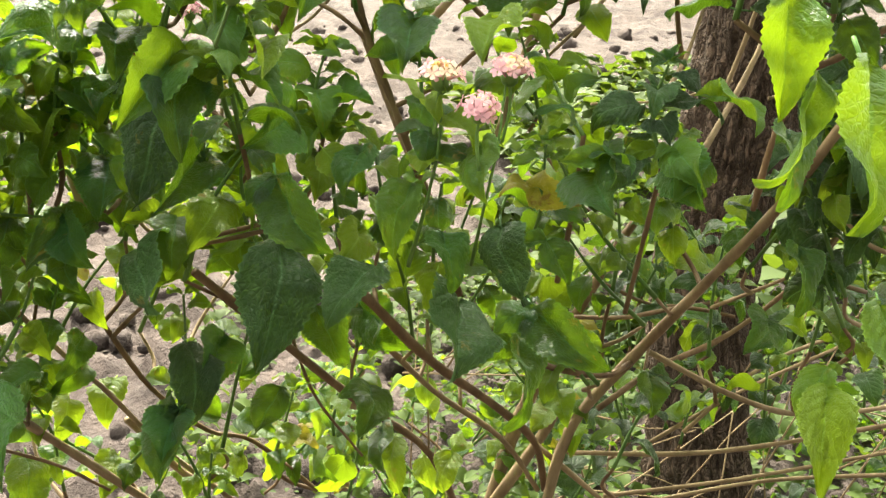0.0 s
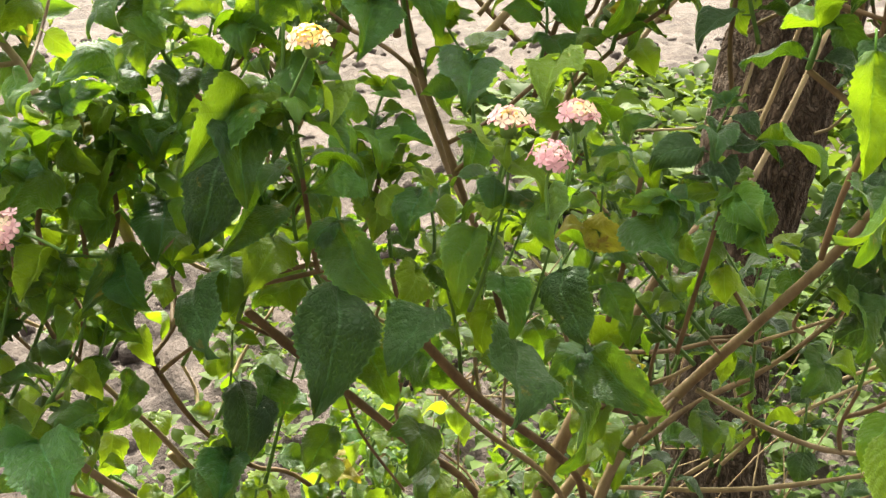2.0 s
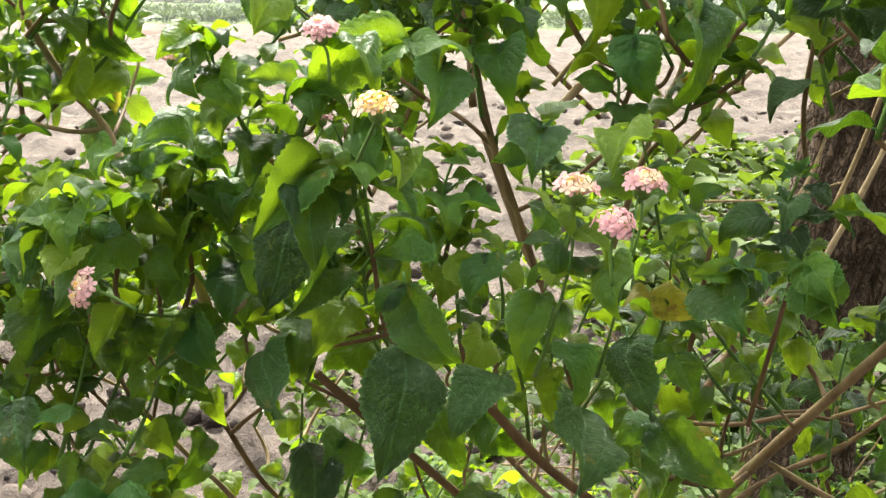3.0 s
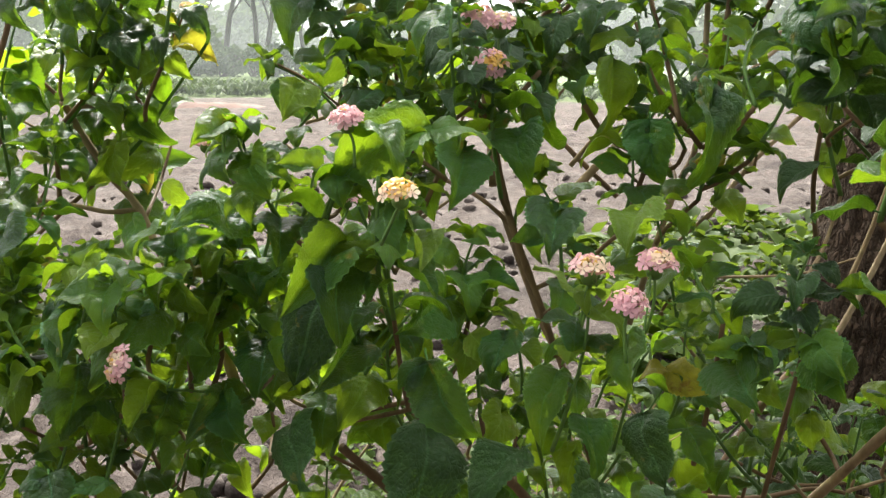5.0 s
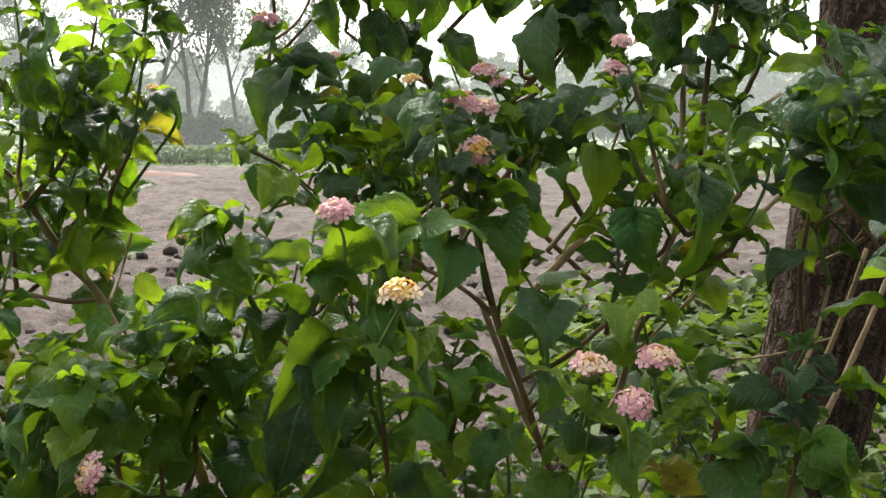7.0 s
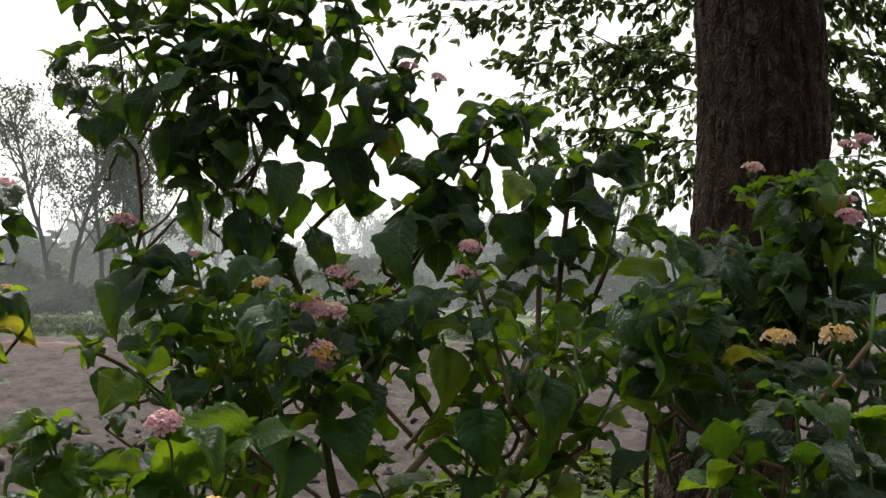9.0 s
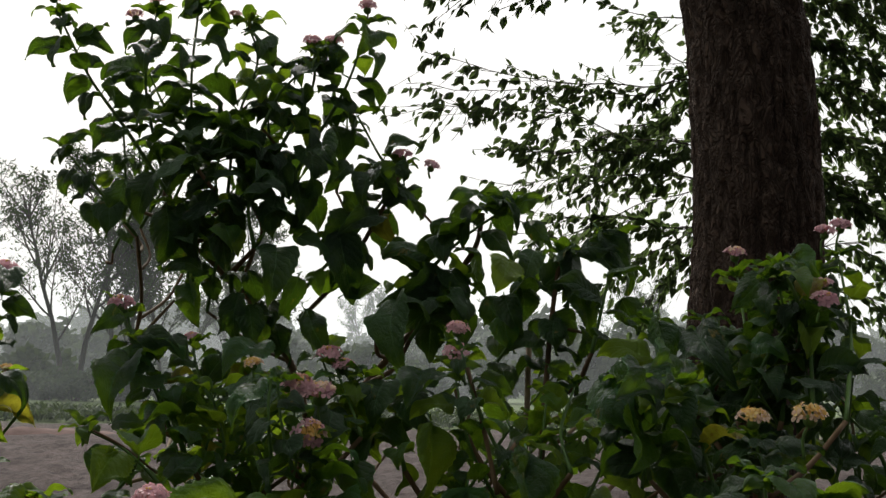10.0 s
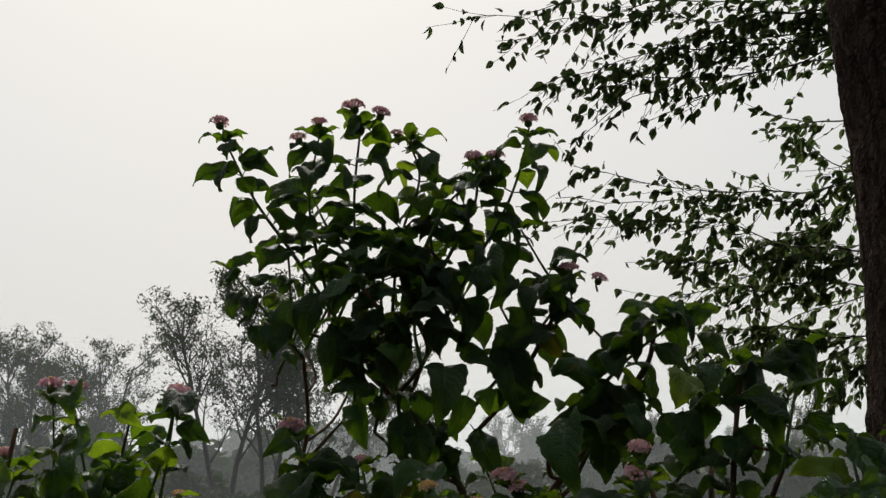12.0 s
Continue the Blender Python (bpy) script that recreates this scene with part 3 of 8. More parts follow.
# ---- the big tree beside the bushes ----
def bark_column(line, radii, sides, deep, seed, knots=()):
    """A trunk or limb with furrowed bark: vertical ridges broken into plates, and a few knots."""
    bm = bmesh.new()
    rings = []
    n = len(line) - 1
    for i, p in enumerate(line):
        way = (line[min(i + 1, n)] - line[max(i - 1, 0)]).normalized()
        side = way.cross(Vector((0, 1, 0.05))).normalized()
        other = side.cross(way)
        ring = []
        for k in range(sides):
            a = 2 * math.pi * k / sides
            out = side * math.cos(a) + other * math.sin(a)
            twist = a + 0.25 * noise.noise(Vector((p.z * 1.5, seed, math.cos(a))))
            q = Vector((math.cos(twist) * 7.5, math.sin(twist) * 7.5, p.z * 7.0 + seed))
            ridge = 1 - min(1.0, abs(noise.noise(q)) * 3.2) * 2
            plate = noise.noise(Vector((math.cos(a) * 5, math.sin(a) * 5, p.z * 30 + seed)))
            swell = noise.noise(Vector((math.cos(a), math.sin(a), p.z * 1.3 + seed)))
            r = radii[i] * (1 + 0.06 * swell) + deep * (-1.1 * max(ridge, -0.3) + 0.9 * plate)
            for spot, rim, pit, wide in knots:
                d = (p + out * radii[i] - Vector(spot)).length / wide
                if d < 4:
                    r += rim * math.exp(-(d - 1.3) ** 2 * 3) - pit * math.exp(-d * d * 1.5)
            ring.append(bm.verts.new(p + out * r))
        rings.append(ring)
    for a, b in zip(rings, rings[1:]):
        for k in range(sides):
            bm.faces.new((a[k], a[(k + 1) % sides], b[(k + 1) % sides], b[k]))
    return bm


big_tree = thing("tree", "tall roadside tree with furrowed brown bark and drooping leafy twigs", "tree", (0.62, 2.36, 0))
TREE_AT = Vector((0.62, 2.36, 0))


def tree_part(name, bm, mat, label=""):
    ob = part(name, bm, mat, big_tree, label)
    ob.location = -TREE_AT
    return ob


KNOTS = (((0.579, 2.250, 1.018), 0.012, 0.02, 0.025), ((0.483, 2.260, 0.813), 0.012, 0.05, 0.045), ((0.584, 2.260, 1.875), 0.008, 0.012, 0.02))
trunk_line = glide([(0.6, 2.36, -0.1), (0.59, 2.36, 0.2), (0.585, 2.36, 0.5), (0.648, 2.355, 0.88), (0.69, 2.35, 1.1), (0.735, 2.36, 1.5), (0.733, 2.37, 1.75), (0.722, 2.38, 1.95), (0.70, 2.39, 2.2), (0.66, 2.42, 3.2), (0.64, 2.5, 4.2)], 42)
trunk_radii = [0.122 - 0.022 * max(0, min(1, (1.2 - p.z) / 0.7)) + 0.16 * max(0, 0.15 - p.z) - 0.012 * max(0, p.z - 1.6) for p in trunk_line]
tree_part("trunk", bark_column(trunk_line, trunk_radii, 150, 0.0065, 3.0, KNOTS), BARK, "furrowed grey-brown trunk")

TWIG_LEAF = []
for s in range(3):
    bm = bmesh.new()
    rng = random.Random(s)
    ring = []
    mid = [bm.verts.new((0, v, -0.35 * v * v * (0.4 + 0.4 * s))) for v in (0, 0.33, 0.66, 1.0)]
    left = [bm.verts.new((-w, v, 0.06 - 0.3 * v * v * (0.4 + 0.4 * s))) for v, w in ((0.18, 0.24), (0.45, 0.31), (0.75, 0.17))]
    right = [bm.verts.new((w, v, 0.06 - 0.3 * v * v * (0.4 + 0.4 * s))) for v, w in ((0.18, 0.24), (0.45, 0.31), (0.75, 0.17))]
    for side_row in (left, right):
        bm.faces.new((mid[0], mid[1], side_row[0]))
        bm.faces.new((mid[1], side_row[1], side_row[0]))
        bm.faces.new((mid[1], mid[2], side_row[1]))
        bm.faces.new((mid[2], side_row[2], side_row[1]))
        bm.faces.new((mid[2], mid[3], side_row[2]))
    TWIG_LEAF.append(mesh_from(bm, "twig_leaf", plain_leaf("tree_leaf_single", (0.028, 0.05, 0.02), (0.065, 0.1, 0.042), (0.10, 0.17, 0.03), 0.28, 0.45, False) if s == 0 else bpy.data.materials["tree_leaf_single"]))

loose = bmesh.new()
single_count = [0]


def twig_leaf(at, goal, size, rng):
    """One hanging tree leaf: the first three hundred as parts, the rest joined."""
    y = goal.normalized()
    x = y.cross(Vector((rng.uniform(-1, 1), rng.uniform(-1, 1), rng.uniform(-0.3, 1)))).normalized()
    m = Matrix.Translation(at) @ Matrix((x, y, x.cross(y))).transposed().to_4x4() @ Matrix.Diagonal((size, size, size, 1))
    if single_count[0] < 300:
        single_count[0] += 1
        ob = part("leaf", TWIG_LEAF[rng.randrange(3)], None, big_tree)
        ob.matrix_local = Matrix.Translation(-TREE_AT) @ m
    else:
        start = len(loose.verts)
        me = TWIG_LEAF[rng.randrange(3)]
        vs = [loose.verts.new(m @ v.co) for v in me.vertices]
        for p in me.polygons:
            loose.faces.new([vs[i] for i in p.vertices])


def twig(points, seed, size=0.031, leaves=18, r=0.0027, side=0.5):
    """A drooping twig with alternate hanging leaves and a few side twigs."""
    rng = random.Random(seed)
    first, second = Vector(points[0]), Vector(points[1])
    line = glide([first + (first - second).normalized() * 0.22] + points, 8)
    for i, p in enumerate(line):
        p += 0.035 * min(1.0, i / 6) * Vector((0, noise.noise(p * 3 + Vector((seed, 0, 0))), noise.noise(p * 7 + Vector((0, seed * 3.7, 0)))))
    tree_part("twig", tube(line, r, r * 0.35, 5), FAR_WOOD)
    n = len(line) - 1
    leaves = int(leaves * 1.5)
    for k in range(leaves):
        f = (0.2 + 0.8 * (k + rng.random()) / leaves) * n
        i = min(int(f), n - 1)
        at = line[i].lerp(line[i + 1], f - i)
        way = (line[i + 1] - line[i]).normalized()
        goal = way * rng.uniform(0.1, 0.9) + Vector((rng.uniform(-0.7, 0.7), rng.uniform(-0.7, 0.7), rng.uniform(-1.5, 0.3)))
        twig_leaf(at + goal.normalized() * rng.uniform(0.008, 0.03), goal, size * rng.uniform(0.6, 1.25), rng)
        if rng.random() < side:
            goal2 = (way + Vector((rng.uniform(-0.6, 0.6), rng.uniform(-0.5, 0.5), rng.uniform(-1.4, 0.4)))).normalized()
            long = rng.uniform(0.05, 0.17)
            tube([at, at + goal2 * long * 0.5 + Vector((0, 0, -0.004)), at + goal2 * long], 0.0009, 0.0006, 4, loose_twigs)
            for q in range(rng.randrange(2, 6)):
                p = at + goal2 * long * (0.3 + 0.7 * rng.random())
                twig_leaf(p, goal2 * 0.6 + Vector((rng.uniform(-0.8, 0.8), rng.uniform(-0.8, 0.8), rng.uniform(-1.2, 0.3))), size * rng.uniform(0.6, 1.2), rng)


loose_twigs = bmesh.new()
twig([(0.835, 3.200, 2.520), (0.680, 3.200, 2.438), (0.451, 3.200, 2.387), (0.254, 3.200, 2.305), (0.112, 3.200, 2.203)], 1)
twig([(0.827, 3.300, 2.476), (0.652, 3.300, 2.416), (0.464, 3.300, 2.349), (0.300, 3.300, 2.266)], 2)
twig([(0.927, 3.300, 2.139), (0.786, 3.300, 2.098), (0.615, 3.300, 2.040), (0.384, 3.300, 2.053), (0.054, 3.300, 2.068)], 3, leaves=35)
twig([(0.954, 3.400, 2.149), (0.795, 3.400, 2.212), (0.700, 3.400, 2.277)], 6, leaves=21)
twig([(0.959, 3.500, 2.007), (0.719, 3.450, 1.940), (0.487, 3.400, 1.838)], 10, leaves=35, side=0.7)
twig([(0.955, 3.500, 1.859), (0.708, 3.450, 1.771), (0.469, 3.400, 1.649)], 12, leaves=35, side=0.7)
twig([(0.951, 3.500, 1.729), (0.785, 3.450, 1.660), (0.624, 3.400, 1.557)], 14, leaves=35, side=0.7)
twig([(0.949, 3.500, 1.664), (0.831, 3.450, 1.597), (0.716, 3.400, 1.496)], 16, leaves=35, side=0.7)
twig([(1.133, 3.400, 2.636), (1.262, 3.400, 2.595), (1.388, 3.400, 2.470)], 30, leaves=38, side=0.75)
twig([(1.160, 3.400, 2.500), (1.305, 3.400, 2.452), (1.445, 3.400, 2.320)], 31, leaves=38, side=0.75)
twig([(1.155, 3.400, 2.383), (1.316, 3.400, 2.335), (1.472, 3.400, 2.205)], 32, leaves=38, side=0.75)
twig([(1.150, 3.400, 2.250), (1.310, 3.400, 2.211), (1.466, 3.400, 2.090)], 33, leaves=38, side=0.75)
twig([(1.161, 3.400, 2.119), (1.313, 3.400, 2.096), (1.461, 3.400, 1.992)], 34, leaves=38, side=0.75)
twig([(1.156, 3.400, 1.989), (1.307, 3.400, 1.958), (1.453, 3.400, 1.847)], 35, leaves=38, side=0.75)
twig([(1.167, 3.400, 1.877), (1.309, 3.400, 1.838), (1.446, 3.400, 1.720)], 36, leaves=38, side=0.75)
twig([(1.138, 3.400, 2.790), (1.318, 3.400, 2.733), (1.492, 3.400, 2.591)], 37, leaves=38, side=0.75)
twig([(0.769, 3.300, 2.575), (0.550, 3.300, 2.569), (0.323, 3.250, 2.481)], 50, leaves=44, side=0.6)
twig([(0.771, 3.300, 2.639), (0.360, 3.300, 2.612), (-0.057, 3.250, 2.501)], 51, leaves=44, side=0.6)
twig([(0.767, 3.300, 2.511), (0.472, 3.300, 2.474), (0.171, 3.250, 2.356)], 53, leaves=44, side=0.6)
twig([(0.773, 3.300, 2.688), (0.306, 3.300, 2.662), (-0.165, 3.250, 2.550)], 55, leaves=44, side=0.6)
twig([(0.835, 3.300, 2.110), (0.620, 3.300, 2.069), (0.437, 3.300, 2.079), (0.099, 3.250, 2.152)], 60, leaves=41, side=0.8)
twig([(0.828, 3.300, 1.923), (0.647, 3.300, 1.937), (0.406, 3.300, 2.005), (0.084, 3.250, 2.015)], 61, leaves=49, side=0.8)
twig([(0.839, 3.350, 1.901), (0.702, 3.350, 1.916), (0.509, 3.300, 1.874), (0.343, 3.300, 1.889)], 62, leaves=41, side=0.8)
twig([(0.849, 3.400, 1.848), (0.663, 3.400, 1.846), (0.500, 3.350, 1.821), (0.327, 3.300, 1.797)], 63, leaves=41, side=0.8)
twig([(0.844, 3.400, 1.722), (0.691, 3.400, 1.737), (0.544, 3.350, 1.714), (0.401, 3.300, 1.676)], 64, leaves=41, side=0.8)
twig([(0.826, 3.400, 2.055), (0.730, 3.400, 1.990), (0.596, 3.350, 1.963)], 65, leaves=36, side=0.8)
twig([(0.772, 3.200, 2.246), (0.712, 3.200, 2.230), (0.630, 3.200, 2.253)], 66, leaves=18, side=0.4)
twig([(0.805, 3.300, 2.546), (0.554, 3.300, 2.495), (0.283, 3.250, 2.451), (0.030, 3.200, 2.344)], 67, leaves=49, side=0.8)
twig([(0.802, 3.300, 2.447), (0.583, 3.300, 2.414), (0.380, 3.300, 2.399), (0.194, 3.300, 2.444)], 68, leaves=31, side=0.8)
twig([(0.791, 3.300, 2.596), (0.555, 3.300, 2.578), (0.315, 3.250, 2.557), (0.036, 3.200, 2.519)], 69, leaves=41, side=0.8)
twig([(1.167, 3.350, 2.584), (1.277, 3.350, 2.568), (1.431, 3.350, 2.502)], 80, leaves=36, side=0.8)
twig([(1.161, 3.350, 2.467), (1.270, 3.350, 2.451), (1.423, 3.350, 2.386)], 81, leaves=36, side=0.8)
twig([(1.155, 3.350, 2.352), (1.263, 3.350, 2.336), (1.416, 3.350, 2.272)], 82, leaves=36, side=0.8)
twig([(1.149, 3.350, 2.238), (1.257, 3.350, 2.222), (1.408, 3.350, 2.159)], 83, leaves=36, side=0.8)
twig([(1.142, 3.350, 2.125), (1.250, 3.350, 2.110), (1.400, 3.350, 2.047)], 84, leaves=36, side=0.8)
twig([(1.136, 3.350, 1.998), (1.242, 3.350, 1.983), (1.392, 3.350, 1.921)], 85, leaves=36, side=0.8)
twig([(1.129, 3.350, 1.872), (1.235, 3.350, 1.857), (1.383, 3.350, 1.796)], 86, leaves=36, side=0.8)
twig([(1.120, 3.350, 1.771), (1.300, 3.350, 1.766), (1.457, 3.350, 1.715)], 87, leaves=36, side=0.8)
twig([(1.120, 3.350, 1.647), (1.300, 3.350, 1.642), (1.457, 3.350, 1.591)], 88, leaves=36, side=0.8)
twig([(1.100, 3.400, 1.560), (1.280, 3.400, 1.540), (1.440, 3.400, 1.470)], 89, leaves=36, side=0.8)


def shade_crown():
    """Limbs that fork from the top of the trunk and carry a loose crown of small leaves, added out of view to shade the
    bushes.
    """
    rng = random.Random(77)
    top = trunk_line[-1]
    verts, faces = [], []
    for k in range(29):
        a = 0.4 * k + rng.uniform(-0.2, 0.2)
        out = Vector((math.cos(a) * 0.6 - 0.05, math.sin(a) * 0.7 + 1.1, rng.uniform(0.3, 0.6))).normalized()
        start = trunk_line[-1 - 5 * (k % 4)]
        bend = start + out * rng.uniform(1.2, 2.2)
        tip = bend + (out + Vector((rng.uniform(-0.3, 0.3), rng.uniform(-0.1, 0.4), 0.1))).normalized() * rng.uniform(1.4, 2.6)
        # the later limbs reach sunward, to throw shade on the lower right bushes
        if k > 15:
            s = rng.uniform(4.8, 6.2)
            tip = Vector((rng.uniform(0.25, 0.6), rng.uniform(1.1, 2.0), rng.uniform(0.3, 0.9))) + sun_way * s
            tip.z = max(tip.z, 1.6 + 0.46 * tip.y)
            bend = start.lerp(tip, 0.55) + Vector((0, 0, 0.25))
        limb = glide([start, start.lerp(bend, 0.5) + Vector((0, 0, 0.08)), bend, tip], 7)
        tree_part("limb", tube(limb, 0.052, 0.009, 9, None, 0.2, k), BARK)
        for _ in range(18):
            p = limb[rng.randrange(6, len(limb))]
            goal = (Vector((rng.uniform(-1, 1), rng.uniform(-1, 1), rng.uniform(-0.1, 0.8)))).normalized()
            end = p + goal * rng.uniform(0.3, 0.75)
            tube([p, p.lerp(end, 0.5) + Vector((0, 0, 0.03)), end], 0.007, 0.002, 4, loose_twigs)
            for _ in range(170):
                c = p.lerp(end, rng.uniform(0.25, 1.05)) + Vector((rng.gauss(0, 0.09), rng.gauss(0, 0.09), rng.gauss(0, 0.07)))
                # leaves low enough to come into view are left out
                if c.z < 1.45 + 0.44 * c.y:
                    continue
                y = Vector((rng.uniform(-0.7, 0.7), rng.uniform(-0.7, 0.7), rng.uniform(-1, 0.2))).normalized()
                x = y.orthogonal().normalized()
                s = rng.uniform(0.03, 0.055)
                i = len(verts)
                verts.extend([c, c + y * s * 0.5 - x * s * 0.3, c + y * s, c + y * s * 0.5 + x * s * 0.3])
                faces.append((i, i + 1, i + 2, i + 3))
    me = bpy.data.meshes.new("crown")
    me.from_pydata(verts, [], faces)
    me.materials.append(TREE_LEAF)
    ob = part("crown", me, None, big_tree, "unseen loose crown of small dark leaves, added for its shade")
    ob.location = -TREE_AT
    ob["kind"] = "stuff"


shade_crown()
tree_part("foliage", loose, TREE_LEAF, "small dark hanging leaves")["kind"] = "stuff"
tree_part("twig_tangle", loose_twigs, FAR_WOOD)["kind"] = "stuff"


# ---- the distance: field edge, far trees, sheets of painted haze ----
def far_tree(at, height, spread, seed, leafy=1.0, lean=0.0, stems=2, levels=4, apart=0.5):
    """A slender feathery tree: trunks that fork upwards into a wide vase of limbs, fine twigs and loose small leaves."""
    rng = random.Random(seed)
    tree = thing("far_tree", "slender feathery tree at the field's far edge in mist", "tree", at, "trees beyond the field")
    wood = bmesh.new()
    crown_verts, crown_faces = [], []

    def puff(p, size, count):
        for _ in range(count):
            c = p + Vector((rng.gauss(0, 1), rng.gauss(0, 1), rng.gauss(0, 0.8))) * size
            a = Vector((rng.uniform(-1, 1), rng.uniform(-1, 1), rng.uniform(-1, 1))).normalized()
            b = a.orthogonal().normalized()
            s = rng.uniform(0.035, 0.085)
            i = len(crown_verts)
            crown_verts.extend([c - a * s * 1.6, c + b * s * 0.6, c + a * s * 1.6, c - b * s * 0.6])
            crown_faces.append((i, i + 1, i + 2, i + 3))

    def grow(p, way, long, r, level):
        steps = (10, 5, 3, 2)[level]
        line = [p]
        for _ in range(steps):
            way = (way + Vector((rng.uniform(-0.12, 0.12), rng.uniform(-0.12, 0.12), (0.0, 0.1, 0.06, 0.0)[level]))).normalized()
            line.append(line[-1] + way * long / steps)
        tube(line, r, r * 0.35, 6 if level < 2 else 3, wood)
        if level == levels - 1:
            for q in line[1:]:
                puff(q, 0.014 * height, max(1, int(5 * leafy)))
            return
        for k in range((13, 6, 4)[level]):
            u = rng.uniform((0.26, 0.3, 0.2)[level], 1.0)
            i = min(int(u * steps), steps - 1)
            root = line[i].lerp(line[i + 1], u * steps - i)
            along = (line[i + 1] - line[i]).normalized()
            a = rng.uniform(0, 2 * math.pi)
            out = (along + Vector((math.cos(a), math.sin(a), rng.uniform(-0.15, 0.3))) * (0.75, 0.8, 0.9)[level] * spread).normalized()
            reach = height * (0.36 - 0.17 * u) if level == 0 else long * (0.5, 0.5, 0.45)[level]
            grow(root, out, reach * rng.uniform(0.7, 1.2), r * (0.38, 0.42, 0.5)[level], level + 1)

    for k in range(stems):
        foot = Vector(((k - (stems - 1) / 2) * apart + rng.uniform(-0.1, 0.1), rng.uniform(-0.4, 0.4), -0.2))
        way = Vector((lean + (k - (stems - 1) / 2) * 0.2 + rng.uniform(-0.05, 0.05), rng.uniform(-0.08, 0.08), 1)).normalized()
        grow(foot, way, height * rng.uniform(0.78, 0.9), height * 0.0125, 0)
    part("trunk", wood, FAR_WOOD, tree)
    me = bpy.data.meshes.new("crown")
    me.from_pydata(crown_verts, [], crown_faces)
    me.materials.append(FAR_LEAF)
    part("crown", me, None, tree)["kind"] = "stuff"
    return tree


def far_bush(at, wide, high, seed):
    """A low round shrub of many loose leaves, far off."""
    rng = random.Random(seed)
    bush = thing("far_shrub", "low green shrub in the misty distance", "shrub", at, "shrubs beyond the field")
    verts, faces = [], []
    lobes = [(Vector((rng.uniform(-0.5, 0.5) * wide, rng.uniform(-0.3, 0.3) * wide, rng.uniform(0.25, 0.7) * high)), rng.uniform(0.22, 0.42)) for _ in range(9)]
    for c, r in lobes:
        for _ in range(150):
            d = Vector((rng.gauss(0, 1), rng.gauss(0, 1), rng.gauss(0, 1))).normalized()
            p = c + Vector((d.x * r * wide * 0.6, d.y * r * wide * 0.6, d.z * r * high)) * rng.uniform(0.6, 1.1)
            a = Vector((rng.uniform(-1, 1), rng.uniform(-1, 1), rng.uniform(-1, 1))).normalized()
            b = a.orthogonal().normalized()
            s = rng.uniform(0.1, 0.24) * high / 3
            i = len(verts)
            verts.extend([p - a * s * 1.5, p + b * s, p + a * s * 1.5, p - b * s])
            faces.append((i, i + 1, i + 2, i + 3))
    me = bpy.data.meshes.new("leaves")
    me.from_pydata(verts, [], faces)
    me.materials.append(FAR_LEAF)
    part("leaves", me, None, bush)["kind"] = "stuff"
    wood = bmesh.new()
    for k in range(5):
        tube([Vector((rng.uniform(-0.1, 0.1) * wide, 0, -0.1)), Vector((rng.uniform(-0.4, 0.4) * wide, 0, high * 0.6))], 0.05, 0.02, 5, wood)
    part("branches", wood, FAR_WOOD, bush)


far_tree((-13.9, 55.0, 0.0), 11.2, 1.15, 1, stems=2, leafy=0.9, lean=-0.08, apart=0.7)
far_tree((-12.2, 55.5, 0.0), 10.8, 1.0, 2, stems=2, leafy=1.3, lean=0.05, apart=0.4)
far_tree((-10.4, 59.0, 0.0), 9.0, 1.1, 3, stems=2, leafy=1.5, lean=0.05)
far_tree((-29.8, 72.0, 0.0), 11.0, 1.25, 4, stems=2, leafy=1.3, lean=-0.05)
far_tree((-26.3, 73.0, 0.0), 10.6, 1.25, 5, stems=2, leafy=1.3, lean=0.04)
far_tree((-33.4, 75.0, 0.0), 10.8, 1.2, 11, stems=2, leafy=1.2)
far_tree((-9.0, 74.0, 0.0), 9.0, 1.0, 7, stems=2, leafy=1.4, levels=3)
far_tree((-1.6, 110.0, 0.0), 9, 1.0, 8, stems=2, leafy=1.6, levels=3)
far_tree((-0.6, 100.0, 0.0), 9, 0.9, 9, stems=1, leafy=1.6, levels=3)
far_tree((18.9, 120.0, 0.0), 8, 1.2, 10, stems=2, leafy=1.6, levels=3)
far_tree((7.2, 90.0, 0.0), 7.5, 1.1, 12, stems=2, leafy=1.6, levels=3)
far_tree((17.7, 85.0, 0.0), 9, 1.1, 13, stems=2, leafy=1.6, levels=3)
hedge = random.Random(4)
for k in range(110):
    deep = hedge.uniform(58, 130)
    far_bush(((-0.62 + k * 0.0112 + hedge.uniform(-0.02, 0.02)) * deep, deep, 0.0), hedge.uniform(3, 6), hedge.uniform(2.6, 5.6) * deep / 80, 200 + k)


for x, y, wide, high in ((-14.6, 53.5, 2.4, 1.3), (-13.2, 52.5, 2.2, 1.1), (-12.0, 53.0, 2.6, 1.5), (-10.6, 54.0, 2.4, 1.2), (-9.2, 55.0, 2.2, 1.1), (-16.4, 54.0, 2.6, 1.2)):
    far_bush((x, y, 0.0), wide, high, int(900 + 10 * x + y))


# one upright sheet of painted-in haze, casting no shadow
def haze_sheet(y, share, top, fade):
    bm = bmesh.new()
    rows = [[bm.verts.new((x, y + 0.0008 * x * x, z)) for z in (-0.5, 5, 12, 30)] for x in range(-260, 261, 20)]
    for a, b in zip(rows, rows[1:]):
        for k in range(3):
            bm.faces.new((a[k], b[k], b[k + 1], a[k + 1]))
    me = mesh_from(bm, "backdrop", haze_sheet_material("mist", share, top, fade))
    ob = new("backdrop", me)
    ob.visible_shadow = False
    return tagged(ob, "pale see-through sheet that paints haze over the far field edge", "mist", kind="structure")


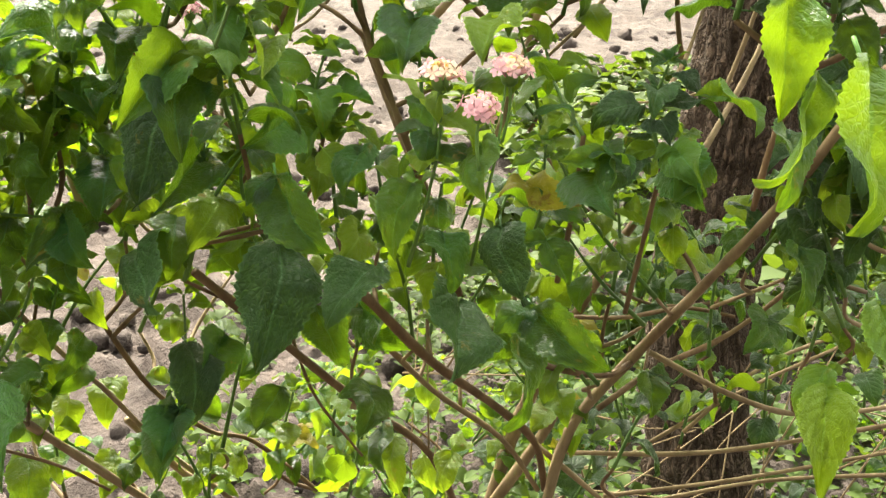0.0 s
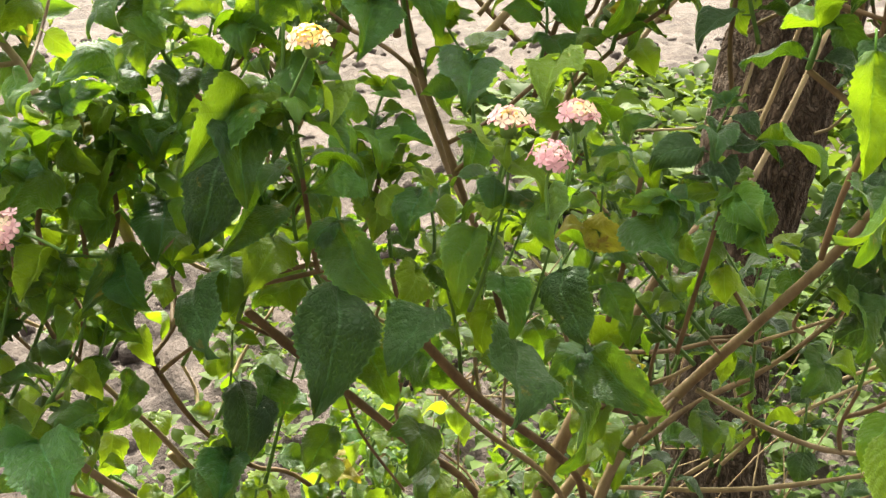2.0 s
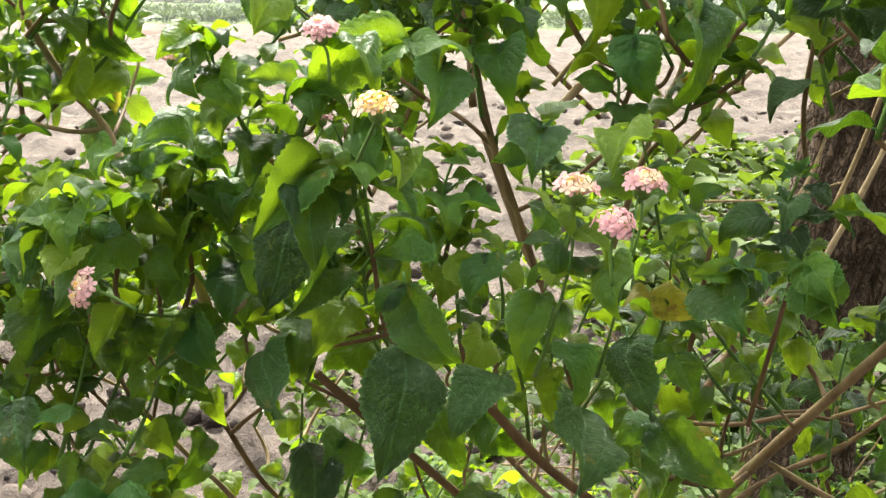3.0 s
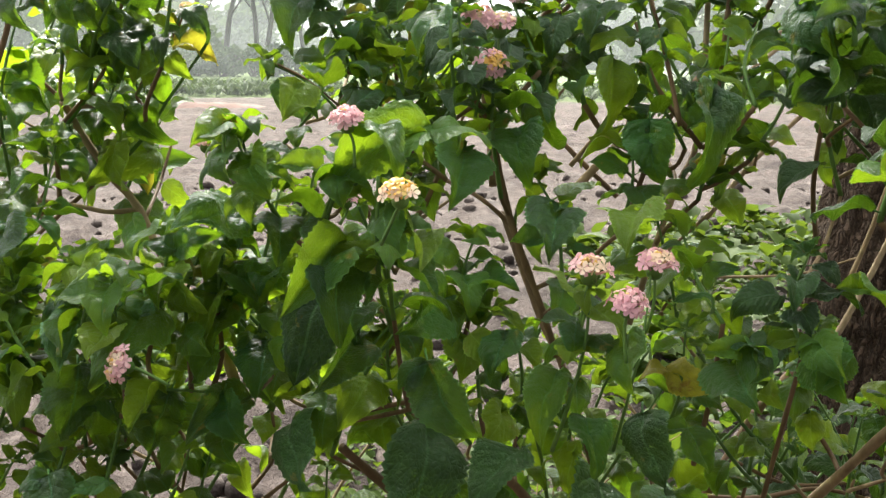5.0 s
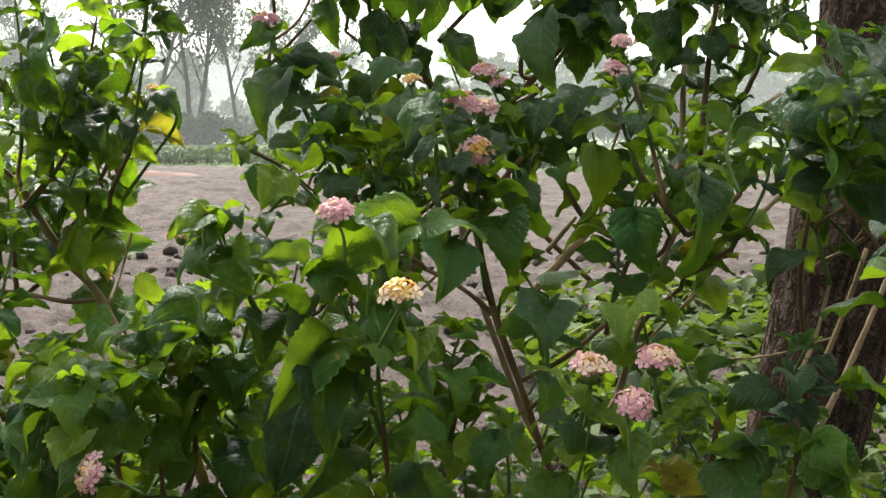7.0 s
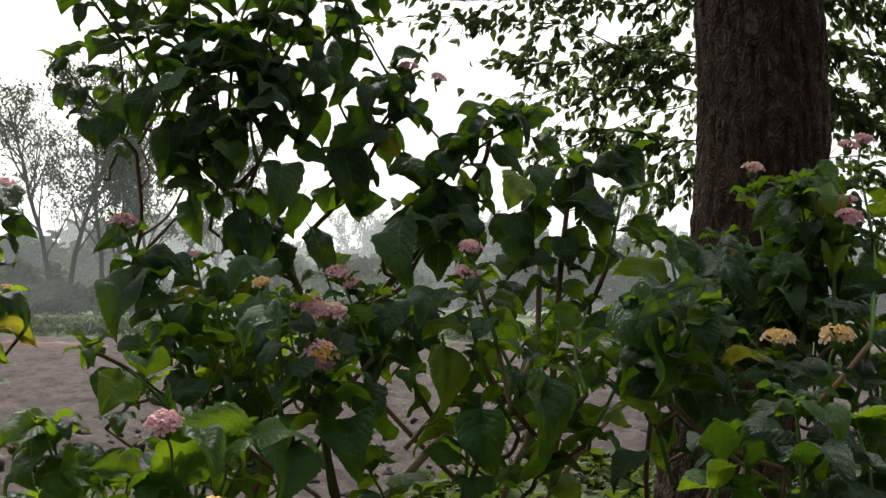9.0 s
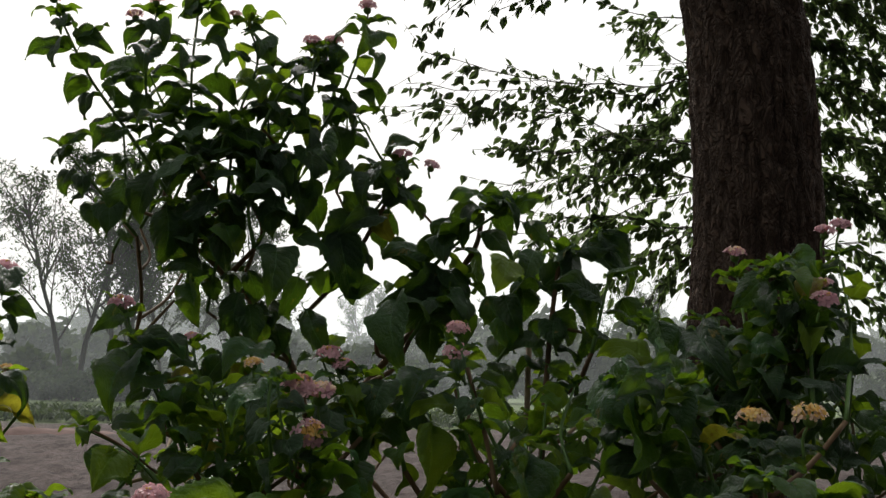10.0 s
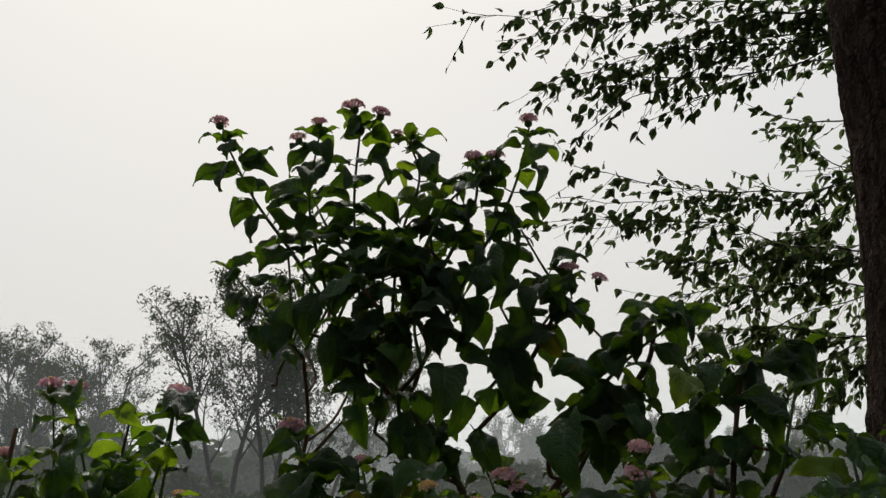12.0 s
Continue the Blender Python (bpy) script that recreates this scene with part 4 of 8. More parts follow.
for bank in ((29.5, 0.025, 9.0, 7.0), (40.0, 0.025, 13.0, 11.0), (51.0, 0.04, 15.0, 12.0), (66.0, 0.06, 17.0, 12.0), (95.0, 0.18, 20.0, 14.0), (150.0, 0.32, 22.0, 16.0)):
    haze_sheet(*bank)


# ---- weeds, dry stalks and clods on the ground ----
def blades(name, label, category, mat, spots, seed, long, wide, count, rise):
    """Many small folded leaves in clumps on the ground, joined as stuff."""
    rng = random.Random(seed)
    verts, faces = [], []
    for x, y, s in spots:
        for _ in range(count):
            a = rng.uniform(0, 2 * math.pi)
            out = Vector((math.cos(a), math.sin(a), rng.uniform(*rise))).normalized()
            side = out.cross(Vector((0, 0, 1))).normalized()
            up = side.cross(out)
            size = long * s * rng.uniform(0.5, 1.2)
            p = Vector((x + rng.gauss(0, 0.03) * s, y + rng.gauss(0, 0.03) * s, rng.uniform(0.0, 0.1) * s))
            w = wide * size
            i = len(verts)
            for v, k in ((0.0, 0.0), (0.3, 0.9), (0.62, 0.85), (1.0, 0.0)):
                mid = p + out * size * v - Vector((0, 0, 0.35 * size * v * v))
                verts.append(mid)
                if 0 < k:
                    verts.extend([mid - side * w * k + up * w * 0.3, mid + side * w * k + up * w * 0.3])
            faces.extend([(i, i + 1, i + 2), (i, i + 3, i + 1), (i + 1, i + 4, i + 5, i + 2), (i + 1, i + 3, i + 6, i + 4), (i + 4, i + 7, i + 5), (i + 4, i + 6, i + 7)])
    me = bpy.data.meshes.new(name)
    me.from_pydata(verts, [], faces)
    me.materials.append(mat)
    me.polygons.foreach_set("use_smooth", [True] * len(me.polygons))
    return tagged(new(name, me), label, category, kind="stuff")


weed_rng = random.Random(21)
weed_spots = []
for _ in range(1500):
    x, y = weed_rng.uniform(-0.6, 1.6), weed_rng.uniform(1.45, 3.8)
    if 0.3 < x < 0.9 and y < 2.3 and weed_rng.random() < 0.6:
        continue
    if weed_rng.random() < (0.25 + 0.75 * min(1, max(0, (x + 0.25) / 0.5))) * (0.45 if y < 2.0 else 1.0):
        weed_spots.append((x, y, weed_rng.uniform(0.6, 1.5)))
blades("weeds", "bright green weeds growing on the soil under the bushes", "weeds", WEED, weed_spots, 5, 0.042, 0.3, 11, (0.1, 1.6))
grass_spots = [(weed_rng.uniform(0.3, 5.5), weed_rng.uniform(3.2, 9.0), weed_rng.uniform(0.8, 2.2)) for _ in range(900)]
grass_spots = [g for g in grass_spots if ((g[0] - 2.3) / 2.2) ** 4 + ((g[1] - 5.8) / 2.8) ** 4 < 1.0 + 0.5 * noise.noise(Vector((g[0], g[1], 0.3)))]
blades("verge_grass", "green verge grass and weeds behind the trunk", "grass", WEED, grass_spots, 6, 0.1, 0.28, 12, (0.2, 1.8))
edge_spots = [(weed_rng.uniform(-24, 30), weed_rng.uniform(30.8, 38), weed_rng.uniform(0.8, 1.5)) for _ in range(3600)]
blades("edge_grass", "tall green grass along the field's far edge", "grass", FAR_LEAF, edge_spots, 7, 0.34, 0.1, 9, (0.5, 2.2))

straw = bmesh.new()
for _ in range(60):
    x, y, z = weed_rng.uniform(0.0, 1.0), weed_rng.uniform(1.4, 2.2), weed_rng.uniform(0.02, 0.5)
    a = weed_rng.uniform(-0.5, 0.9) if weed_rng.random() < 0.6 else weed_rng.uniform(0.9, 1.8)
    long = weed_rng.uniform(0.15, 0.45)
    p = Vector((x, y, z))
    q = p + Vector((math.cos(a), weed_rng.uniform(-0.3, 0.3), math.sin(a))) * long
    tube([p, p.lerp(q, 0.5) + Vector((0, 0, weed_rng.uniform(-0.02, 0.03))), q], 0.0017, 0.0009, 5, straw)
tagged(new("dry_stalks", mesh_from(straw, "dry_stalks", STEM_PALE)), "tangle of dry pale stalks at the foot of the trunk", "stalks", kind="stuff")

bund = bmesh.new()
bund_rows = []
for k in range(61):
    x = -9.4 + 4.0 * k / 60
    y = 25.4 + 0.28 * (x + 7.3)
    swell = math.sin(math.pi * k / 60) ** 0.5 if 0 < k < 60 else 0.0
    bund_rows.append([bund.verts.new((x, y + d, -0.04 + swell * h * (1 + 0.5 * noise.noise(Vector((x * 3, d * 4, 0)))))) for d, h in ((-0.45, 0.0), (-0.25, 0.1), (-0.05, 0.16), (0.2, 0.13), (0.5, 0.0))])
for a, b in zip(bund_rows, bund_rows[1:]):
    for k in range(4):
        bund.faces.new((a[k], b[k], b[k + 1], a[k + 1]))
tagged(new("bund", mesh_from(bund, "bund", bark_material("red_earth", (0.1, 0.062, 0.053), (0.19, 0.12, 0.105), 3.0, 1.0, 0.6, 0.02, 0.95))), "low ridge of reddish bare earth across the field", "bund", kind="structure")

clods = bmesh.new()
for _ in range(1500):
    r = 1.4 + 11.0 * weed_rng.random() ** 1.4
    a = radians(weed_rng.uniform(-26, 26))
    c = Vector((-r * math.sin(a), r * math.cos(a), weed_rng.uniform(-0.005, 0.03)))
    size = (0.006 + 0.028 * weed_rng.random() ** 2) * (1 + r / 9)
    made = bmesh.ops.create_icosphere(clods, subdivisions=1, radius=size, matrix=Matrix.Translation(c))["verts"]
    for v in made:
        v.co = c + (v.co - c) * (1 + 0.6 * noise.noise(v.co * 45) + 0.25 * noise.noise(v.co * 110))
tagged(new("clods", mesh_from(clods, "clods", SOIL)), "crumbled clods of dry soil", "clods", kind="stuff")

# ---- the lantana bushes ----
def bush(label, at):
    return thing("lantana_bush", label, "bush", at, "lantana bushes by the field")


front_bush = bush("flowering lantana bush with rough green leaves and pink heads", (0.05, 1.15, 0))
middle_bush = bush("leafy lantana bush with pink and yellow flower heads", (0.15, 1.3, 0))
tall_bush = bush("tall lantana bush standing dark against the pale sky", (-0.05, 1.5, 0))
spreading_bush = bush("spreading lantana bush with arching pale stems", (-0.45, 1.3, 0))
side_bush = bush("lantana bush with yellow and pink heads beside the trunk", (0.5, 1.2, 0))

# leaves
leaf(front_bush, (-0.129, 0.900, 1.104), (-0.190, 0.879, 1.052), 0.48, (-0.13, -1, 0.10), "fresh", 3)
leaf(front_bush, (-0.131, 0.910, 1.091), (-0.117, 0.841, 1.036), 0.98, (-0.10, -1, 0.43), "green", 2)
leaf(front_bush, (-0.151, 0.930, 1.061), (-0.179, 0.909, 0.981), 1.02, (0.08, -1, 0.27), "old", 1)
leaf(front_bush, (-0.123, 0.920, 1.028), (-0.171, 0.887, 0.989), 0.58, (0.75, -1, 0.68), "green", 3)
leaf(front_bush, (-0.098, 0.880, 1.136), (-0.089, 0.873, 1.099), 1.60, (-0.44, -1, 0.22), "fresh", 5)
leaf(front_bush, (-0.080, 0.900, 1.109), (-0.034, 0.854, 1.112), 0.55, (0.63, -1, 0.99), "lime", 3)
leaf(front_bush, (-0.067, 0.890, 1.016), (-0.030, 0.874, 0.951), 0.87, (-0.68, -1, 0.36), "green", 2)
leaf(front_bush, (-0.070, 0.940, 0.953), (-0.074, 0.937, 0.870), 1.55, (0.60, -1, 0.62), "old", 1)
leaf(front_bush, (0.004, 0.910, 0.944), (-0.059, 0.874, 0.924), 1.08, (-0.78, -1, 0.40), "old", 0)
leaf(front_bush, (0.065, 0.960, 0.899), (0.062, 0.890, 0.834), 1.34, (0.43, -1, 0.48), "old", 0)
leaf(front_bush, (-0.174, 0.950, 0.948), (-0.164, 0.880, 0.899), 1.15, (-0.51, -1, 0.38), "old", 1)
leaf(front_bush, (-0.230, 0.930, 0.977), (-0.213, 0.911, 0.932), 1.13, (-0.55, -1, 0.26), "green", 2)
leaf(front_bush, (-0.127, 1.000, 0.857), (-0.098, 0.946, 0.827), 0.95, (0.44, -1, 0.59), "green", 2)
leaf(front_bush, (-0.081, 1.000, 0.811), (-0.111, 0.984, 0.774), 1.06, (0.02, -1, 0.62), "green", 1)
leaf(front_bush, (-0.011, 1.050, 0.792), (0.034, 0.997, 0.795), 1.09, (0.56, -1, 0.13), "green", 1)
leaf(front_bush, (0.030, 0.890, 1.010), (-0.019, 0.856, 0.986), 0.68, (-0.44, -1, 0.43), "fresh", 2)
leaf(front_bush, (0.079, 0.870, 1.043), (0.109, 0.839, 1.026), 1.60, (-0.33, -1, 0.21), "fresh", 1)
leaf(front_bush, (0.052, 0.920, 0.966), (0.086, 0.886, 0.947), 1.07, (0.24, -1, 0.63), "green", 2)
leaf(front_bush, (0.095, 0.920, 0.973), (0.102, 0.902, 0.913), 1.31, (-0.64, -1, 0.25), "old", 1)
leaf(front_bush, (0.131, 0.930, 0.959), (0.156, 0.926, 0.924), 1.10, (0.14, -1, 0.63), "green", 0)
leaf(front_bush, (0.166, 0.950, 1.007), (0.171, 0.899, 0.959), 1.34, (-0.72, -1, 0.53), "green", 0)
leaf(front_bush, (0.128, 0.980, 0.888), (0.198, 0.943, 0.854), 0.73, (-0.47, -1, 0.35), "green", 2)
leaf(front_bush, (0.172, 0.930, 1.020), (0.147, 0.940, 1.030), 1.60, (0.03, -1, 0.96), "fresh", 0)
leaf(front_bush, (0.174, 0.930, 1.022), (0.198, 0.920, 1.041), 1.60, (0.74, -1, 1.10), "green", 0)
leaf(front_bush, (0.177, 0.920, 1.018), (0.190, 0.905, 0.998), 1.58, (0.59, -1, 0.27), "green", 0)
leaf(front_bush, (0.173, 0.940, 1.024), (0.180, 0.920, 1.054), 1.49, (-0.31, -1, 0.96), "green", 0)
leaf(side_bush, (0.246, 0.740, 1.157), (0.243, 0.726, 1.084), 0.7, (-0.12, -1, 0.54), "fresh", 3, True, False)
leaf(side_bush, (0.261, 0.730, 1.113), (0.247, 0.698, 1.041), 0.42, (0.37, -1, 0.17), "fresh", 2, True, False)
leaf(side_bush, (0.277, 0.700, 1.123), (0.283, 0.649, 1.040), 1.05, (0.58, -1, 0.14), "fresh", 0, True, False)
leaf(side_bush, (0.267, 0.800, 1.066), (0.256, 0.756, 1.022), 0.73, (0.23, -1, 0.50), "green", 2)
leaf(side_bush, (0.301, 0.800, 1.136), (0.324, 0.802, 1.109), 1.32, (-0.34, -1, 0.56), "green", 1)
leaf(side_bush, (0.322, 1.000, 0.872), (0.333, 0.956, 0.838), 1.37, (0.57, -1, 0.43), "green", 1)
leaf(side_bush, (0.324, 0.840, 0.875), (0.273, 0.800, 0.824), 0.42, (-0.40, -1, 0.35), "lime", 2)
leaf(side_bush, (0.329, 0.860, 0.883), (0.285, 0.844, 0.858), 0.92, (-0.74, -1, 0.16), "fresh", 1)
leaf(side_bush, (0.309, 0.720, 0.977), (0.311, 0.671, 0.942), 0.75, (-0.07, -1, 0.24), "fresh", 0, True, False)
leaf(front_bush, (0.238, 1.050, 0.804), (0.240, 1.029, 0.766), 1.21, (0.37, -1, 0.67), "green", 0)
leaf(front_bush, (0.114, 1.000, 0.856), (0.160, 0.961, 0.795), 0.66, (0.71, -1, 0.22), "green", 2)
leaf(front_bush, (-0.268, 1.000, 1.032), (-0.300, 0.992, 0.999), 1.57, (-0.18, -1, 0.67), "lime", 1)
leaf(front_bush, (-0.288, 0.980, 0.962), (-0.304, 0.965, 0.900), 1.12, (0.08, -1, 0.59), "green", 1)
leaf(front_bush, (-0.155, 0.930, 0.819), (-0.170, 0.879, 0.835), 1.21, (-0.15, -1, 0.97), "green", 0)
leaf(front_bush, (-0.152, 0.930, 0.820), (-0.125, 0.883, 0.831), 1.60, (-0.40, -1, 0.51), "green", 0)
leaf(front_bush, (-0.154, 0.930, 0.822), (-0.157, 0.953, 0.826), 1.60, (-0.20, -1, 0.94), "green", 0)
leaf(front_bush, (-0.157, 0.940, 0.813), (-0.169, 0.932, 0.797), 1.34, (-0.62, -1, 0.18), "fresh", 0)
leaf(front_bush, (-0.280, 0.860, 0.856), (-0.202, 0.796, 0.898), 0.68, (0.54, -1, 0.95), "green", 1)
leaf(front_bush, (-0.263, 0.880, 0.834), (-0.250, 0.863, 0.814), 1.41, (0.78, -1, 0.27), "green", 1)
leaf(front_bush, (-0.235, 0.970, 0.867), (-0.230, 0.955, 0.836), 1.60, (0.45, -1, 0.25), "green", 2)
leaf(front_bush, (0.008, 1.100, 0.723), (0.008, 1.110, 0.677), 1.60, (-0.62, -1, 0.54), "lime", 1)
leaf(front_bush, (0.065, 1.100, 0.708), (0.042, 1.102, 0.669), 1.24, (-0.77, -1, 0.27), "lime", 1)
leaf(front_bush, (-0.238, 0.980, 1.029), (-0.243, 0.936, 1.065), 1.43, (-0.32, -1, 1.06), "fresh", 1)
leaf(front_bush, (-0.225, 0.970, 1.110), (-0.217, 0.915, 1.071), 1.53, (-0.01, -1, 0.25), "green", 1)
leaf(front_bush, (-0.203, 0.960, 1.011), (-0.218, 0.902, 1.006), 1.20, (0.28, -1, 0.31), "green", 1)
leaf(front_bush, (-0.060, 0.950, 1.051), (-0.040, 0.887, 1.027), 1.23, (0.52, -1, 0.23), "green", 0)
leaf(front_bush, (-0.048, 1.000, 1.013), (-0.017, 0.972, 0.985), 1.30, (0.55, -1, 0.37), "lime", 1)
leaf(front_bush, (-0.009, 0.950, 1.025), (0.018, 0.916, 1.013), 1.51, (-0.13, -1, 0.21), "green", 1)
leaf(front_bush, (-0.170, 1.000, 0.955), (-0.124, 0.999, 0.942), 1.24, (-0.65, -1, 0.79), "lime", 0)
leaf(front_bush, (-0.010, 0.970, 0.959), (0.013, 0.933, 0.942), 1.36, (0.77, -1, 0.50), "lime", 1)
leaf(front_bush, (0.123, 1.000, 0.986), (0.109, 0.963, 0.971), 1.60, (-0.66, -1, 0.35), "yellow", 1)
leaf(front_bush, (0.328, 1.150, 0.942), (0.335, 1.126, 0.915), 1.28, (-0.22, -1, 0.40), "lime", 1)
leaf(front_bush, (0.269, 0.980, 1.060), (0.249, 0.935, 1.041), 1.49, (0.68, -1, 0.62), "fresh", 0)
leaf(front_bush, (0.227, 0.950, 1.025), (0.250, 0.901, 1.043), 0.98, (-0.32, -1, 0.69), "fresh", 1)
leaf(front_bush, (0.243, 0.950, 1.018), (0.263, 0.901, 1.011), 1.20, (0.52, -1, 0.63), "fresh", 1)
leaf(side_bush, (0.353, 0.950, 0.990), (0.335, 0.924, 0.964), 0.93, (-0.75, -1, 0.61), "lime", 1)
leaf(side_bush, (0.328, 0.950, 0.948), (0.326, 0.907, 0.902), 0.86, (0.09, -1, 0.13), "green", 2)
leaf(side_bush, (0.305, 1.050, 0.935), (0.291, 1.033, 0.909), 1.49, (-0.19, -1, 0.46), "green", 1)
leaf(front_bush, (0.234, 0.960, 1.014), (0.239, 0.906, 1.046), 1.26, (-0.45, -1, 0.67), "green", 1)
leaf(front_bush, (0.003, 1.100, 0.732), (-0.031, 1.048, 0.732), 1.00, (-0.55, -1, 0.32), "green", 1)
leaf(front_bush, (-0.055, 1.050, 0.866), (-0.015, 1.039, 0.817), 1.01, (0.07, -1, 0.51), "green", 2)
leaf(front_bush, (-0.018, 1.100, 0.850), (-0.035, 1.039, 0.828), 1.44, (-0.39, -1, 0.45), "green", 1)
leaf(front_bush, (0.049, 1.050, 0.898), (0.035, 1.044, 0.858), 1.13, (-0.33, -1, 0.31), "lime", 1)
leaf(front_bush, (-0.355, 0.950, 0.989), (-0.342, 0.940, 0.923), 1.17, (0.68, -1, 0.45), "green", 1)
leaf(front_bush, (-0.274, 0.930, 1.069), (-0.289, 0.893, 1.048), 0.92, (-0.50, -1, 0.60), "lime", 0)
leaf(front_bush, (-0.269, 0.900, 0.990), (-0.305, 0.877, 0.961), 0.46, (-0.63, -1, 0.42), "lime", 3)
leaf(front_bush, (-0.346, 0.860, 0.928), (-0.299, 0.827, 0.901), 1.08, (0.23, -1, 0.41), "green", 1)
leaf(front_bush, (-0.301, 0.860, 0.924), (-0.331, 0.853, 0.935), 1.37, (-0.48, -1, 1.02), "green", 1)
leaf(front_bush, (-0.349, 0.980, 1.036), (-0.300, 0.917, 1.020), 1.30, (0.11, -1, 0.63), "green", 1)
leaf(front_bush, (-0.308, 0.980, 1.041), (-0.280, 0.966, 0.994), 1.16, (-0.30, -1, 0.30), "fresh", 1)
leaf(front_bush, (-0.313, 0.900, 0.868), (-0.274, 0.879, 0.855), 1.54, (0.67, -1, 0.55), "green", 0)
leaf(front_bush, (-0.248, 0.900, 0.865), (-0.286, 0.880, 0.866), 1.05, (-0.72, -1, 0.98), "green", 0)
leaf(front_bush, (-0.215, 0.950, 0.967), (-0.271, 0.912, 0.987), 0.64, (0.00, -1, 0.80), "green", 2)
leaf(front_bush, (-0.261, 0.930, 1.022), (-0.228, 0.920, 1.033), 1.33, (0.04, -1, 0.66), "fresh", 1)
leaf(front_bush, (-0.344, 0.950, 1.078), (-0.304, 0.915, 1.074), 1.43, (-0.23, -1, 0.66), "lime", 1)
leaf(front_bush, (-0.234, 0.930, 0.946), (-0.213, 0.917, 0.926), 1.41, (-0.36, -1, 0.47), "green", 2)
leaf(front_bush, (-0.354, 1.100, 1.087), (-0.317, 1.087, 1.072), 1.60, (-0.39, -1, 0.50), "green", 1)
leaf(front_bush, (-0.148, 0.950, 1.009), (-0.177, 0.914, 1.009), 1.17, (-0.73, -1, 0.65), "green", 1)

# middle and upper
leaf(middle_bush, (-0.190, 1.050, 1.214), (-0.211, 1.020, 1.179), 1.23, (0.19, -1, 0.28), "lime", 0)
leaf(middle_bush, (-0.204, 1.200, 1.295), (-0.271, 1.143, 1.282), 0.44, (-0.48, -1, 0.59), "green", 2)
leaf(front_bush, (-0.067, 0.900, 1.188), (-0.161, 0.896, 1.177), 0.42, (0.25, -1, 1.08), "fresh", 2)
leaf(front_bush, (-0.102, 0.880, 1.189), (-0.059, 0.846, 1.186), 0.61, (0.24, -1, 0.82), "fresh", 2)
leaf(front_bush, (-0.215, 0.900, 1.188), (-0.243, 0.851, 1.197), 0.67, (-0.00, -1, 0.65), "fresh", 0)
leaf(front_bush, (-0.224, 0.920, 1.172), (-0.239, 0.873, 1.162), 1.16, (-0.56, -1, 0.69), "fresh", 1)
leaf(front_bush, (-0.203, 0.920, 1.164), (-0.228, 0.877, 1.147), 1.20, (-0.48, -1, 0.28), "fresh", 2)
leaf(front_bush, (-0.193, 0.900, 1.157), (-0.154, 0.890, 1.151), 0.77, (0.62, -1, 0.75), "fresh", 0)
leaf(front_bush, (-0.145, 0.900, 1.154), (-0.094, 0.875, 1.159), 0.48, (0.17, -1, 0.68), "fresh", 0)
leaf(middle_bush, (-0.049, 1.050, 1.163), (-0.050, 1.022, 1.099), 1.38, (0.35, -1, 0.51), "green", 0)
leaf(middle_bush, (-0.005, 1.100, 1.174), (0.023, 1.046, 1.140), 1.29, (-0.43, -1, 0.63), "green", 2)
leaf(middle_bush, (0.109, 1.100, 1.185), (0.105, 1.093, 1.126), 1.29, (-0.46, -1, 0.59), "green", 2)
leaf(middle_bush, (0.078, 1.150, 1.238), (0.084, 1.147, 1.156), 0.80, (0.54, -1, 0.37), "lime", 2)
leaf(middle_bush, (0.162, 1.100, 1.215), (0.162, 1.069, 1.120), 0.73, (0.37, -1, 0.28), "green", 2)
leaf(middle_bush, (0.068, 1.200, 1.286), (0.072, 1.171, 1.241), 1.51, (0.28, -1, 0.60), "green", 1)
leaf(middle_bush, (-0.101, 1.300, 1.310), (-0.082, 1.257, 1.264), 1.60, (0.07, -1, 0.35), "green", 1)
leaf(middle_bush, (-0.107, 1.300, 1.287), (-0.123, 1.277, 1.241), 1.32, (0.03, -1, 0.12), "yellow", 0)
leaf(middle_bush, (-0.183, 1.300, 1.310), (-0.195, 1.303, 1.322), 1.60, (0.16, -1, 0.68), "green", 1)
leaf(middle_bush, (0.030, 1.000, 1.118), (0.066, 0.947, 1.116), 1.40, (-0.11, -1, 0.60), "green", 0)
leaf(middle_bush, (0.098, 1.000, 1.118), (0.123, 0.951, 1.099), 1.57, (-0.56, -1, 0.58), "lime", 0)
leaf(front_bush, (-0.297, 0.980, 1.098), (-0.326, 0.939, 1.104), 1.08, (-0.67, -1, 1.02), "fresh", 1)
leaf(front_bush, (-0.271, 0.950, 1.085), (-0.239, 0.947, 1.121), 0.91, (-0.79, -1, 0.77), "green", 1)
leaf(spreading_bush, (-0.473, 1.160, 1.227), (-0.453, 1.144, 1.175), 1.21, (-0.54, -1, 0.44), "green", 2)
leaf(spreading_bush, (-0.435, 1.220, 1.278), (-0.410, 1.164, 1.240), 1.17, (-0.43, -1, 0.45), "green", 1)
leaf(spreading_bush, (-0.391, 1.200, 1.235), (-0.359, 1.183, 1.240), 1.58, (0.18, -1, 0.92), "green", 1)
leaf(spreading_bush, (-0.347, 1.200, 1.235), (-0.319, 1.191, 1.214), 1.05, (-0.61, -1, 0.33), "lime", 2)
leaf(spreading_bush, (-0.379, 1.200, 1.267), (-0.351, 1.156, 1.238), 1.29, (0.18, -1, 0.36), "green", 2)
leaf(spreading_bush, (-0.432, 1.250, 1.136), (-0.431, 1.232, 1.089), 1.60, (-0.20, -1, 0.67), "green", 0)
leaf(spreading_bush, (-0.382, 1.250, 1.143), (-0.349, 1.197, 1.114), 1.60, (0.56, -1, 0.64), "lime", 2)
leaf(spreading_bush, (-0.376, 1.200, 1.186), (-0.349, 1.203, 1.158), 1.14, (-0.56, -1, 0.66), "green", 1)
